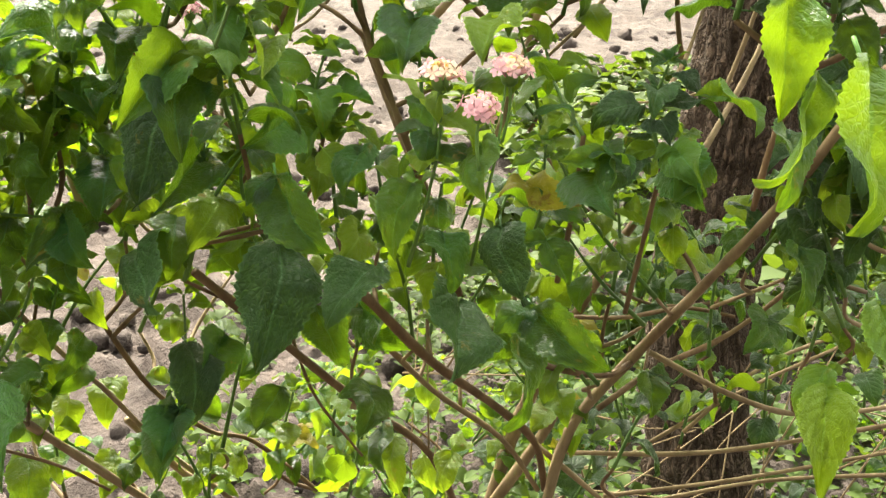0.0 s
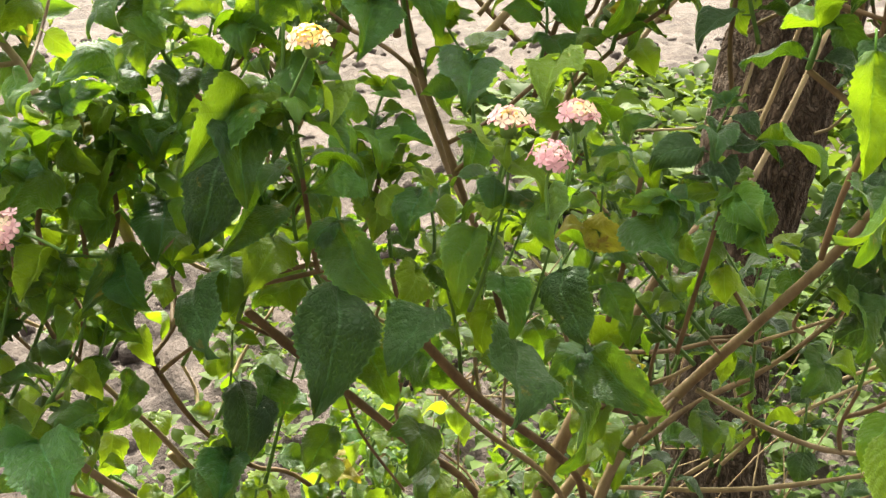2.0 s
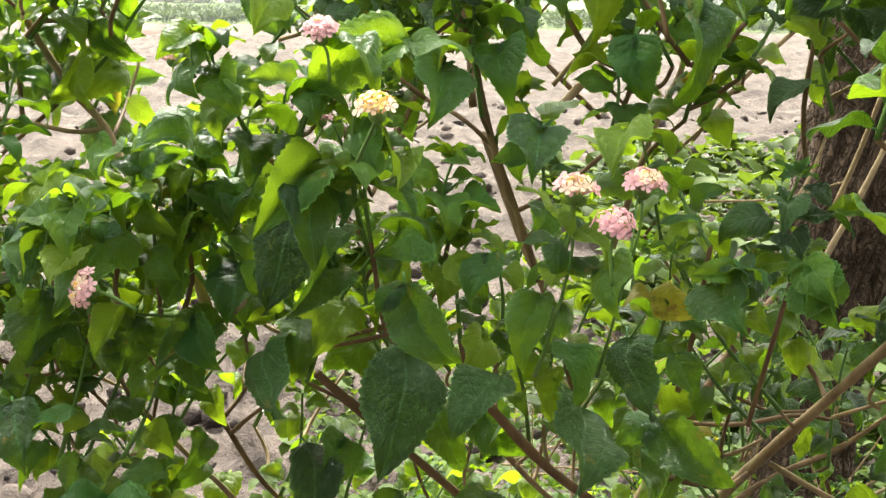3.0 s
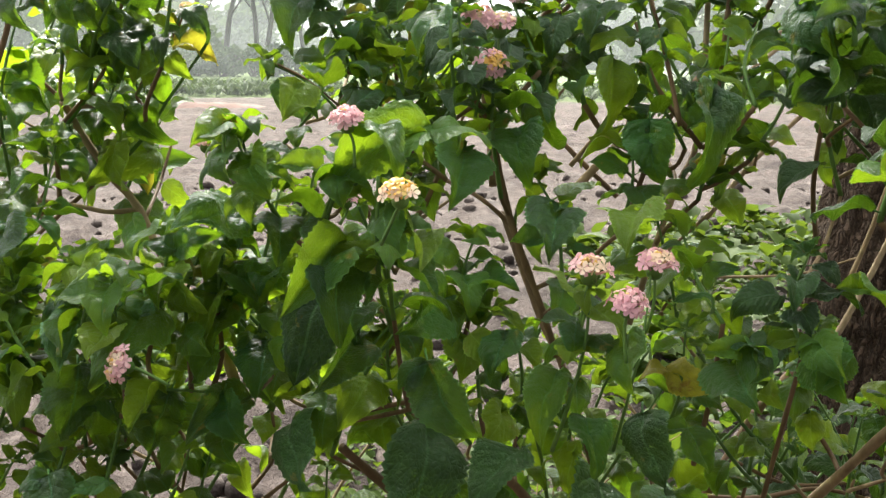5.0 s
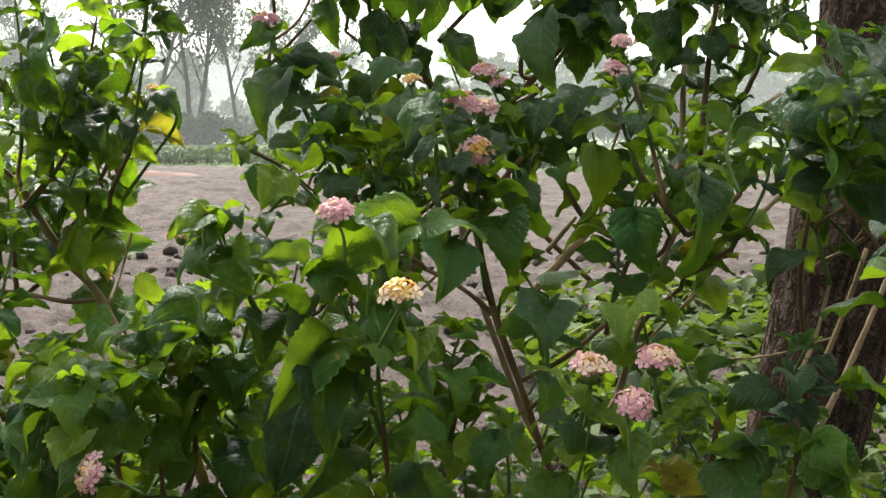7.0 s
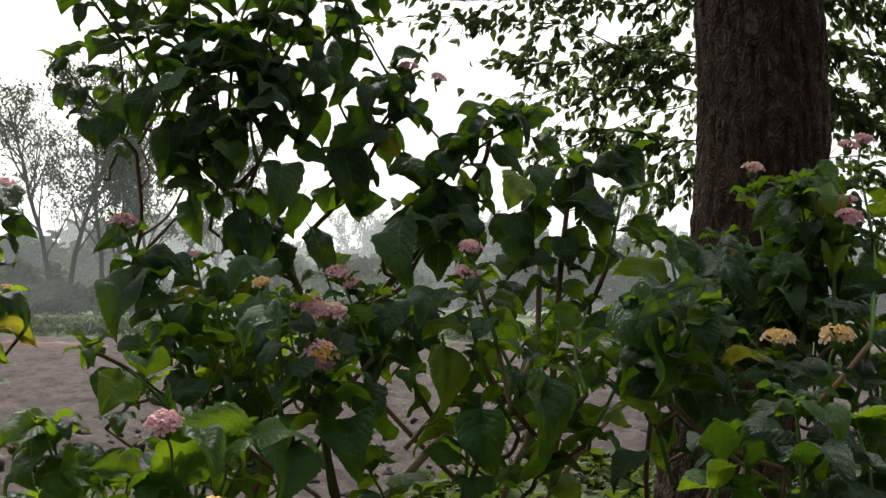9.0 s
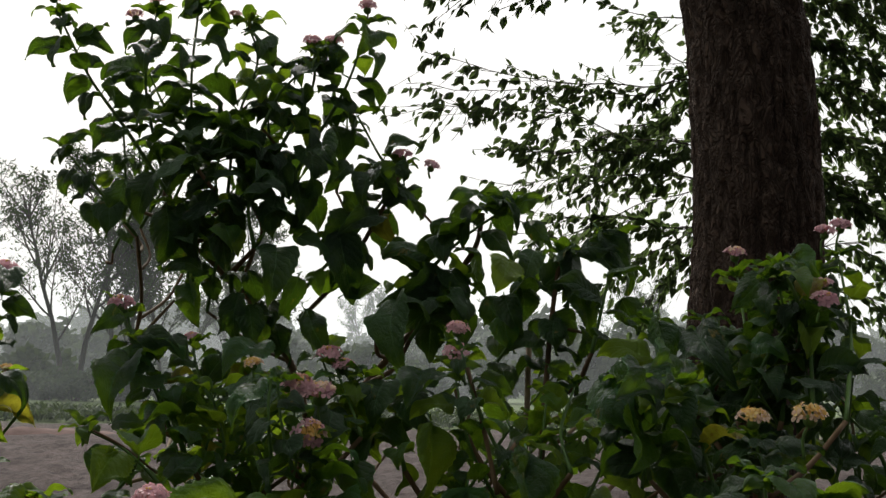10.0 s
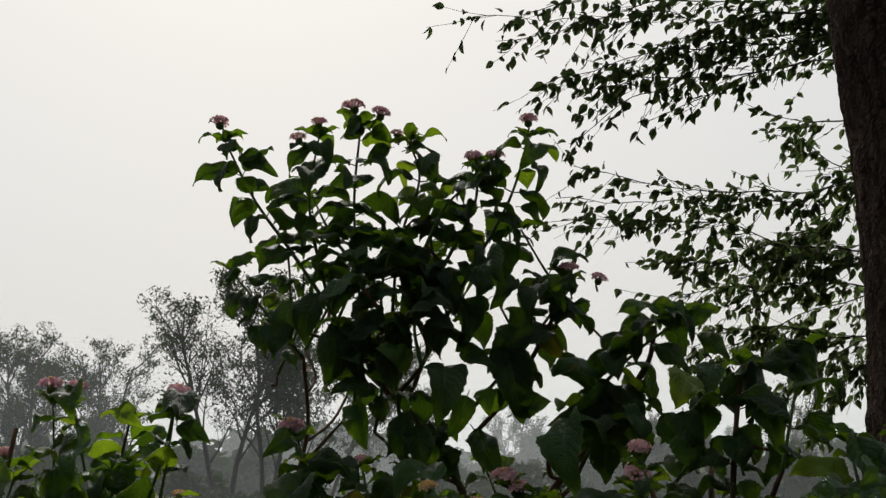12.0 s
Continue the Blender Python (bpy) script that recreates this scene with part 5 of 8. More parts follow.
leaf(spreading_bush, (-0.505, 1.200, 1.162), (-0.479, 1.188, 1.125), 1.60, (-0.49, -1, 0.35), "lime", 1)
leaf(spreading_bush, (-0.449, 1.050, 1.090), (-0.400, 1.003, 1.045), 1.36, (-0.20, -1, 0.66), "green", 1)
leaf(spreading_bush, (-0.459, 1.150, 1.307), (-0.460, 1.108, 1.265), 1.60, (-0.08, -1, 0.24), "green", 1)
leaf(side_bush, (0.232, 1.000, 1.246), (0.252, 0.970, 1.194), 1.32, (0.71, -1, 0.14), "green", 0)
leaf(side_bush, (0.243, 1.000, 1.285), (0.252, 0.964, 1.238), 1.52, (0.56, -1, 0.22), "green", 1)

# tall bush against the sky
leaf(tall_bush, (-0.358, 1.450, 1.664), (-0.407, 1.441, 1.664), 0.69, (0.28, -1, 0.87), "old", 2)
leaf(tall_bush, (-0.370, 1.450, 1.705), (-0.356, 1.474, 1.709), 1.51, (0.47, -1, 0.98), "old", 7)
leaf(tall_bush, (-0.342, 1.450, 1.685), (-0.295, 1.454, 1.662), 0.62, (-0.55, -1, 0.26), "old", 2)
leaf(tall_bush, (-0.329, 1.450, 1.625), (-0.361, 1.435, 1.617), 0.65, (0.34, -1, 0.91), "green", 7)
leaf(tall_bush, (-0.252, 1.450, 1.690), (-0.299, 1.457, 1.677), 0.69, (-0.63, -1, 0.84), "old", 2)
leaf(tall_bush, (-0.259, 1.450, 1.693), (-0.209, 1.419, 1.695), 0.58, (0.77, -1, 1.00), "old", 4)
leaf(tall_bush, (-0.200, 1.450, 1.722), (-0.228, 1.419, 1.709), 0.81, (0.74, -1, 0.58), "old", 7)
leaf(tall_bush, (-0.186, 1.450, 1.715), (-0.157, 1.447, 1.697), 1.00, (-0.71, -1, 0.51), "green", 4)
leaf(tall_bush, (-0.165, 1.450, 1.691), (-0.197, 1.464, 1.687), 0.88, (0.63, -1, 0.73), "old", 7)
leaf(tall_bush, (-0.145, 1.450, 1.688), (-0.100, 1.449, 1.695), 0.52, (-0.03, -1, 0.84), "old", 2)
leaf(tall_bush, (-0.131, 1.450, 1.674), (-0.085, 1.428, 1.655), 0.72, (0.69, -1, 1.03), "old", 4)
leaf(tall_bush, (0.003, 1.450, 1.693), (0.017, 1.414, 1.653), 1.21, (0.44, -1, 0.45), "green", 2)
leaf(tall_bush, (0.010, 1.450, 1.666), (0.028, 1.432, 1.628), 0.65, (0.45, -1, 0.60), "old", 2)
leaf(tall_bush, (-0.009, 1.450, 1.617), (0.027, 1.471, 1.615), 0.42, (-0.22, -1, 1.06), "old", 4)
leaf(tall_bush, (-0.022, 1.450, 1.589), (0.005, 1.436, 1.567), 0.70, (0.50, -1, 0.48), "old", 2)
leaf(tall_bush, (-0.035, 1.450, 1.576), (-0.011, 1.428, 1.528), 0.62, (0.26, -1, 0.22), "old", 4)
leaf(tall_bush, (-0.050, 1.450, 1.658), (-0.068, 1.426, 1.624), 1.35, (0.71, -1, 0.17), "old", 2)
leaf(tall_bush, (-0.030, 1.450, 1.672), (-0.049, 1.425, 1.638), 1.08, (0.01, -1, 0.33), "green", 7)
leaf(tall_bush, (-0.277, 1.450, 1.631), (-0.260, 1.454, 1.608), 1.26, (0.40, -1, 0.29), "old", 4)
leaf(tall_bush, (-0.332, 1.400, 1.530), (-0.364, 1.366, 1.526), 0.54, (-0.50, -1, 0.74), "old", 1)
leaf(tall_bush, (-0.336, 1.400, 1.539), (-0.318, 1.421, 1.562), 0.98, (-0.51, -1, 0.77), "green", 1)
leaf(tall_bush, (-0.298, 1.400, 1.472), (-0.303, 1.375, 1.428), 1.00, (-0.23, -1, 0.39), "old", 7)
leaf(tall_bush, (-0.214, 1.370, 1.462), (-0.198, 1.364, 1.387), 0.74, (0.64, -1, 0.49), "old", 4)
leaf(tall_bush, (0.012, 1.450, 1.508), (0.086, 1.469, 1.512), 0.42, (0.44, -1, 1.00), "old", 7)
leaf(tall_bush, (0.019, 1.450, 1.525), (0.058, 1.408, 1.516), 0.68, (-0.18, -1, 0.54), "green", 2)
leaf(tall_bush, (0.019, 1.450, 1.468), (0.042, 1.411, 1.435), 0.81, (-0.57, -1, 0.58), "yellow", 4)
leaf(tall_bush, (0.013, 1.450, 1.475), (0.056, 1.448, 1.449), 0.53, (-0.00, -1, 0.28), "old", 4)
leaf(tall_bush, (0.135, 1.400, 1.476), (0.097, 1.421, 1.479), 1.13, (-0.49, -1, 0.90), "green", 7)
leaf(tall_bush, (0.135, 1.400, 1.492), (0.186, 1.400, 1.483), 0.60, (-0.54, -1, 0.63), "green", 2)
leaf(tall_bush, (0.084, 1.400, 1.443), (0.072, 1.424, 1.407), 1.29, (0.61, -1, 0.62), "old", 2)
leaf(tall_bush, (0.186, 1.400, 1.460), (0.230, 1.396, 1.438), 0.69, (0.69, -1, 0.36), "old", 1)
leaf(tall_bush, (0.167, 1.400, 1.470), (0.202, 1.424, 1.506), 0.77, (-0.52, -1, 0.62), "green", 1)
leaf(tall_bush, (0.174, 1.320, 1.387), (0.192, 1.327, 1.322), 0.71, (0.72, -1, 0.12), "old", 4)
leaf(tall_bush, (0.157, 1.300, 1.368), (0.173, 1.292, 1.321), 0.95, (-0.56, -1, 0.40), "old", 2)
leaf(tall_bush, (0.234, 1.300, 1.380), (0.256, 1.299, 1.316), 0.81, (0.01, -1, 0.51), "green", 2)
leaf(tall_bush, (0.259, 1.300, 1.440), (0.310, 1.319, 1.382), 0.74, (0.24, -1, 0.20), "old", 2)
leaf(tall_bush, (0.234, 1.300, 1.416), (0.280, 1.284, 1.438), 0.91, (0.64, -1, 0.57), "old", 1)
leaf(tall_bush, (-0.049, 1.300, 1.343), (-0.025, 1.297, 1.296), 0.91, (-0.12, -1, 0.14), "old", 1)
leaf(tall_bush, (-0.046, 1.400, 1.546), (-0.012, 1.366, 1.521), 1.39, (-0.65, -1, 0.45), "old", 2)
leaf(tall_bush, (-0.138, 1.420, 1.568), (-0.114, 1.389, 1.507), 1.05, (0.46, -1, 0.19), "old", 4)
leaf(tall_bush, (-0.072, 1.420, 1.496), (-0.050, 1.398, 1.439), 0.99, (0.53, -1, 0.33), "old", 2)
leaf(middle_bush, (-0.225, 1.200, 1.337), (-0.250, 1.170, 1.330), 0.95, (0.71, -1, 0.73), "old", 2)
leaf(middle_bush, (-0.203, 1.200, 1.316), (-0.154, 1.188, 1.321), 0.71, (-0.29, -1, 1.03), "old", 1)
leaf(middle_bush, (-0.191, 1.200, 1.289), (-0.232, 1.169, 1.289), 0.79, (0.30, -1, 0.77), "old", 1)
leaf(middle_bush, (-0.066, 1.000, 1.272), (-0.107, 0.950, 1.264), 0.58, (-0.23, -1, 0.67), "green", 1)
leaf(spreading_bush, (-0.308, 1.100, 1.362), (-0.325, 1.093, 1.351), 1.44, (0.52, -1, 0.65), "green", 1)
leaf(spreading_bush, (-0.303, 1.100, 1.342), (-0.265, 1.098, 1.335), 0.55, (-0.32, -1, 0.96), "old", 1)
leaf(spreading_bush, (-0.304, 1.100, 1.367), (-0.260, 1.055, 1.371), 0.53, (0.64, -1, 0.71), "old", 1)
leaf(side_bush, (0.363, 1.100, 1.317), (0.398, 1.070, 1.331), 0.85, (0.16, -1, 0.65), "green", 1)
leaf(side_bush, (0.391, 1.150, 1.381), (0.346, 1.148, 1.354), 1.03, (0.27, -1, 0.50), "old", 1)
leaf(side_bush, (0.418, 1.150, 1.403), (0.447, 1.101, 1.393), 0.89, (-0.72, -1, 0.66), "green", 1)
leaf(middle_bush, (0.289, 1.150, 1.338), (0.301, 1.141, 1.272), 0.85, (0.25, -1, 0.45), "old", 2)
leaf(middle_bush, (0.325, 1.150, 1.328), (0.293, 1.090, 1.277), 0.77, (-0.56, -1, 0.29), "old", 2)
leaf(middle_bush, (0.286, 1.100, 1.297), (0.270, 1.079, 1.229), 1.25, (-0.65, -1, 0.41), "old", 2)

# flowers
flower(front_bush, (0.049, 0.858, 1.098), 0.0306, (0, -.3, 1), "blush", (0.045, 0.859, 1.052), 174)
flower(front_bush, (0.100, 0.900, 1.096), 0.0320, (.1, -.3, 1), "blush", (0.094, 0.900, 1.039), 175)
flower(front_bush, (0.075, 0.834, 1.078), 0.0291, (0, -.5, 1), "pink", (0.075, 0.836, 1.032), 176)
flower(front_bush, (-0.073, 0.752, 1.161), 0.0273, (0, -.3, 1), "yellow", (-0.088, 0.781, 1.120), 177)
flower(front_bush, (-0.291, 0.852, 1.018), 0.0285, (-.7, -.6, .4), "blush", (-0.251, 0.853, 1.002), 178)
flower(front_bush, (-0.123, 0.864, 1.199), 0.0268, (0, -.4, 1), "pink", (-0.117, 0.863, 1.161), 179)
flower(front_bush, (-0.247, 0.948, 1.174), 0.0206, (-.1, -.1, 1), "pink", (-0.228, 0.949, 1.161), 180)
flower(front_bush, (-0.144, 1.000, 1.125), 0.0208, (-.1, -.3, .8), "pink", (-0.149, 1.000, 1.101), 181)
flower(middle_bush, (-0.027, 1.050, 1.234), 0.0298, (.4, -.9, .6), "mixed", (-0.041, 1.047, 1.188), 182)
flower(middle_bush, (-0.023, 1.100, 1.271), 0.0315, (0, -.3, 1), "blush", (-0.021, 1.100, 1.233), 183)
flower(middle_bush, (-0.007, 1.197, 1.295), 0.0239, (0, -.2, 1), "pink", (0.003, 1.198, 1.263), 184)
flower(middle_bush, (0.100, 1.150, 1.331), 0.0219, (0, -.4, 1), "pink", (0.104, 1.150, 1.309), 185)
flower(middle_bush, (0.102, 1.193, 1.308), 0.0267, (.2, -.8, .6), "pink", (0.110, 1.177, 1.275), 186)
flower(middle_bush, (-0.229, 1.231, 1.353), 0.0280, (0, -.3, 1), "pink", (-0.222, 1.234, 1.331), 187)
flower(middle_bush, (-0.169, 1.300, 1.321), 0.0192, (0, -.3, 1), "pink", (-0.167, 1.300, 1.301), 188)
flower(middle_bush, (-0.040, 1.080, 1.276), 0.0281, (.1, -.6, .8), "blush", (-0.049, 1.080, 1.258), 189)
flower(middle_bush, (-0.085, 1.120, 1.294), 0.0175, (0, -.3, 1), "yellow", (-0.077, 1.120, 1.265), 190)
flower(middle_bush, (-0.022, 1.200, 1.306), 0.0260, (-.2, -.3, 1), "pink", (-0.010, 1.200, 1.280), 191)
flower(tall_bush, (-0.373, 1.450, 1.730), 0.0251, (0, -.1, 1), "pink", (-0.368, 1.450, 1.709), 192)
flower(tall_bush, (-0.276, 1.450, 1.708), 0.0214, (-.1, -.1, 1), "blush", (-0.266, 1.450, 1.693), 193)
flower(tall_bush, (-0.252, 1.450, 1.727), 0.0226, (0, -.1, 1), "blush", (-0.250, 1.450, 1.704), 194)
flower(tall_bush, (-0.209, 1.450, 1.748), 0.0277, (0, -.1, 1), "pink", (-0.203, 1.450, 1.718), 195)
flower(tall_bush, (-0.175, 1.450, 1.738), 0.0251, (.3, -.2, 1), "pink", (-0.189, 1.450, 1.715), 196)
flower(tall_bush, (-0.157, 1.450, 1.711), 0.0163, (0, -.1, 1), "blush", (-0.155, 1.450, 1.694), 197)
flower(tall_bush, (-0.139, 1.450, 1.711), 0.0151, (0, -.1, 1), "blush", (-0.142, 1.450, 1.691), 198)
flower(tall_bush, (-0.065, 1.450, 1.682), 0.0239, (0, -.1, 1), "pink", (-0.062, 1.450, 1.661), 199)
flower(tall_bush, (-0.039, 1.450, 1.683), 0.0226, (0, -.1, 1), "pink", (-0.035, 1.450, 1.661), 200)
flower(tall_bush, (0.000, 1.450, 1.727), 0.0239, (0, -.1, 1), "blush", (-0.002, 1.450, 1.697), 201)
flower(tall_bush, (0.046, 1.450, 1.547), 0.0251, (0, -.1, 1), "pink", (0.047, 1.450, 1.522), 202)
flower(tall_bush, (0.082, 1.450, 1.535), 0.0214, (.3, -.2, 1), "pink", (0.079, 1.450, 1.516), 203)
flower(spreading_bush, (-0.313, 1.128, 1.377), 0.0258, (.1, -.2, 1), "pink", (-0.311, 1.119, 1.355), 204)
flower(spreading_bush, (-0.329, 1.200, 1.285), 0.0135, (0, -.2, 1), "yellow", (-0.338, 1.200, 1.262), 205)
flower(side_bush, (0.390, 1.250, 1.418), 0.0238, (0, -.3, 1), "blush", (0.392, 1.250, 1.395), 206)
flower(side_bush, (0.449, 1.150, 1.430), 0.0209, (0, -.3, 1), "pink", (0.445, 1.150, 1.403), 207)
flower(side_bush, (0.475, 1.180, 1.440), 0.0215, (0, -.3, 1), "pink", (0.469, 1.180, 1.406), 208)
flower(side_bush, (0.431, 1.100, 1.375), 0.0210, (0, -.3, 1), "pink", (0.425, 1.100, 1.352), 209)
flower(side_bush, (0.415, 1.050, 1.358), 0.0246, (.1, -.5, .9), "pink", (0.406, 1.050, 1.335), 210)
flower(side_bush, (0.322, 0.950, 1.259), 0.0255, (0, -.3, 1), "yellow", (0.323, 0.950, 1.224), 211)
flower(side_bush, (0.360, 0.930, 1.263), 0.0266, (0, -.3, 1), "yellow", (0.354, 0.930, 1.225), 212)
flower(front_bush, (-0.219, 0.900, 1.192), 0.0219, (0, -.3, 1), "blush", (-0.217, 0.900, 1.159), 213)

# woody stems
stem(front_bush, [(0.151, 1.150, 0.579), (0.182, 1.160, 0.700), (0.239, 1.150, 0.781), (0.281, 1.060, 0.881), (0.319, 0.980, 0.972), (0.341, 0.920, 1.045), (0.358, 0.880, 1.096)], 0.0061, 0.0040, STEM_PALE)
stem(front_bush, [(0.252, 1.130, 0.795), (0.329, 1.100, 0.762), (0.407, 1.120, 0.735), (0.518, 1.150, 0.735)], 0.0030, 0.0025, STEM_PALE)
stem(front_bush, [(0.188, 1.200, 0.659), (0.324, 1.150, 0.683), (0.499, 1.100, 0.738)], 0.0026, 0.0023, STEM_PALE)
stem(front_bush, [(0.234, 1.250, 0.585), (0.368, 1.200, 0.630), (0.523, 1.150, 0.688)], 0.0024, 0.0019, STEM_PALE)
stem(front_bush, [(0.310, 1.350, 0.529), (0.428, 1.300, 0.579), (0.568, 1.250, 0.611)], 0.0026, 0.0021, STEM_PALE)
stem(front_bush, [(0.102, 1.000, 0.866), (0.141, 1.050, 0.814), (0.205, 1.100, 0.783), (0.240, 1.150, 0.778)], 0.0029, 0.0029, STEM_BROWN)
stem(front_bush, [(-0.145, 0.980, 0.918), (-0.086, 1.050, 0.834), (-0.018, 1.100, 0.753), (0.046, 1.150, 0.679), (0.089, 1.200, 0.551)], 0.0042, 0.0037, STEM_BROWN)
stem(front_bush, [(-0.012, 1.000, 0.894), (0.045, 1.050, 0.816), (0.110, 1.100, 0.749), (0.148, 1.150, 0.692), (0.161, 1.170, 0.632)], 0.0047, 0.0037, STEM_BROWN)
stem(front_bush, [(-0.010, 1.100, 0.828), (0.046, 1.120, 0.761), (0.114, 1.150, 0.698), (0.154, 1.170, 0.632)], 0.0031, 0.0026, STEM_PALE)
stem(front_bush, [(-0.305, 1.000, 0.886), (-0.267, 1.050, 0.812), (-0.239, 1.050, 0.785), (-0.202, 1.100, 0.707), (-0.147, 1.150, 0.628)], 0.0024, 0.0024, STEM_PALE)
stem(front_bush, [(-0.295, 1.000, 0.777), (-0.248, 1.050, 0.708), (-0.205, 1.100, 0.642)], 0.0040, 0.0036, STEM_PALE)
stem(front_bush, [(-0.330, 1.000, 0.757), (-0.280, 1.020, 0.730), (-0.244, 1.050, 0.691)], 0.0018, 0.0016, STEM_BROWN)
stem(front_bush, [(-0.240, 1.050, 0.850), (-0.214, 1.100, 0.771), (-0.167, 1.120, 0.719), (-0.128, 1.150, 0.694), (-0.072, 1.200, 0.617)], 0.0025, 0.0023, STEM_BROWN)
stem(front_bush, [(-0.165, 0.950, 0.943), (-0.119, 0.970, 0.947), (-0.069, 0.980, 0.957)], 0.0020, 0.0017, STEM_BROWN)
stem(front_bush, [(-0.237, 1.100, 0.739), (-0.197, 1.150, 0.659), (-0.167, 1.200, 0.613), (-0.148, 1.220, 0.553)], 0.0037, 0.0032, STEM_PALE)
stem(front_bush, [(0.100, 1.300, 0.496), (0.130, 1.300, 0.610), (0.155, 1.280, 0.694), (0.189, 1.250, 0.789)], 0.0090, 0.0075, STEM_PALE)
stem(front_bush, [(0.106, 1.250, 0.565), (0.163, 1.250, 0.653), (0.185, 1.240, 0.704)], 0.0068, 0.0048, STEM_PALE)
stem(front_bush, [(-0.056, 1.350, 0.543), (-0.048, 1.350, 0.615), (-0.029, 1.300, 0.718)], 0.0063, 0.0051, STEM_PALE)
stem(front_bush, [(0.149, 1.200, 0.672), (0.189, 1.200, 0.637), (0.239, 1.200, 0.592)], 0.0033, 0.0027, STEM_PALE)
stem(front_bush, [(0.201, 1.300, 0.772), (0.267, 1.350, 0.862), (0.330, 1.400, 0.910)], 0.0058, 0.0043, STEM_BROWN)
stem(front_bush, [(-0.081, 1.100, 0.816), (-0.061, 1.100, 0.760), (-0.022, 1.150, 0.679)], 0.0018, 0.0013, STEM_BROWN)
stem(middle_bush, [(0.250, 1.600, 0.957), (0.361, 1.650, 0.955), (0.442, 1.650, 0.980)], 0.0018, 0.0015, STEM_PALE)
stem(middle_bush, [(0.390, 1.500, 0.975), (0.413, 1.500, 1.040), (0.435, 1.500, 1.113)], 0.0034, 0.0030, STEM_PALE)
stem(middle_bush, [(0.290, 1.200, 0.942), (0.363, 1.300, 1.022), (0.407, 1.350, 1.088), (0.442, 1.400, 1.132)], 0.0036, 0.0027, STEM_PALE)
stem(middle_bush, [(-0.021, 1.200, 1.088), (0.015, 1.150, 1.002), (0.035, 1.120, 0.966), (0.052, 1.120, 0.921), (0.072, 1.150, 0.845)], 0.0034, 0.0031, STEM_BROWN)
stem(front_bush, [(0.027, 0.900, 0.947), (0.037, 0.870, 0.990), (0.048, 0.860, 1.042), (0.050, 0.860, 1.085)], 0.0018, 0.0008, STEM_GREEN)
stem(front_bush, [(0.074, 0.920, 0.942), (0.080, 0.880, 0.992), (0.090, 0.880, 1.042), (0.096, 0.900, 1.084)], 0.0014, 0.0008, STEM_GREEN)
stem(front_bush, [(-0.096, 0.920, 1.031), (-0.102, 0.890, 1.071), (-0.102, 0.870, 1.110), (-0.100, 0.860, 1.156)], 0.0024, 0.0012, STEM_GREEN)
stem(front_bush, [(-0.176, 0.950, 1.100), (-0.165, 0.940, 1.126), (-0.158, 0.940, 1.155)], 0.0017, 0.0009, STEM_GREEN)
stem(front_bush, [(-0.038, 1.050, 1.010), (-0.014, 1.050, 1.056)], 0.0017, 0.0009, STEM_GREEN)
stem(front_bush, [(0.189, 1.200, 0.806), (0.249, 1.250, 0.789), (0.319, 1.300, 0.783), (0.375, 1.300, 0.773)], 0.0026, 0.0023, STEM_BROWN)
stem(front_bush, [(0.216, 1.200, 0.708), (0.282, 1.250, 0.732), (0.370, 1.300, 0.753), (0.452, 1.300, 0.825), (0.495, 1.300, 0.889)], 0.0034, 0.0026, STEM_BROWN)
stem(front_bush, [(0.277, 1.300, 0.617), (0.401, 1.350, 0.666), (0.545, 1.400, 0.711)], 0.0024, 0.0021, STEM_PALE)
stem(front_bush, [(0.327, 1.300, 0.638), (0.431, 1.350, 0.701), (0.588, 1.400, 0.740)], 0.0027, 0.0021, STEM_PALE)
stem(front_bush, [(0.230, 1.300, 0.811), (0.303, 1.350, 0.769), (0.406, 1.400, 0.760)], 0.0021, 0.0021, STEM_BROWN)
stem(front_bush, [(-0.319, 0.920, 0.993), (-0.280, 0.930, 0.978), (-0.262, 0.950, 0.971), (-0.226, 0.980, 0.959)], 0.0015, 0.0009, STEM_GREEN)
stem(spreading_bush, [(-0.267, 1.120, 0.930), (-0.297, 1.150, 0.987), (-0.344, 1.180, 1.024), (-0.385, 1.210, 1.084), (-0.414, 1.215, 1.117), (-0.442, 1.220, 1.153), (-0.455, 1.200, 1.190)], 0.0052, 0.0036, STEM_PALE)
stem(spreading_bush, [(-0.385, 1.210, 1.083), (-0.413, 1.200, 1.081), (-0.448, 1.200, 1.087), (-0.530, 1.200, 1.097)], 0.0027, 0.0022, STEM_PALE)
stem(spreading_bush, [(-0.442, 1.220, 1.153), (-0.468, 1.220, 1.195), (-0.505, 1.200, 1.228), (-0.533, 1.200, 1.239)], 0.0026, 0.0018, STEM_BROWN)
stem(spreading_bush, [(-0.414, 1.215, 1.117), (-0.372, 1.205, 1.160), (-0.354, 1.200, 1.186), (-0.330, 1.200, 1.219), (-0.308, 1.200, 1.252), (-0.312, 1.200, 1.275)], 0.0022, 0.0013, STEM_GREEN)
stem(spreading_bush, [(-0.463, 1.200, 1.160), (-0.414, 1.200, 1.218), (-0.393, 1.200, 1.283), (-0.382, 1.200, 1.342)], 0.0024, 0.0014, STEM_BROWN)
stem(spreading_bush, [(-0.381, 1.200, 1.196), (-0.364, 1.200, 1.229), (-0.340, 1.200, 1.258), (-0.330, 1.200, 1.281)], 0.0016, 0.0011, STEM_BROWN)
stem(spreading_bush, [(-0.477, 1.100, 1.154), (-0.485, 1.100, 1.195), (-0.462, 1.100, 1.270), (-0.449, 1.100, 1.339)], 0.0035, 0.0022, STEM_BROWN)
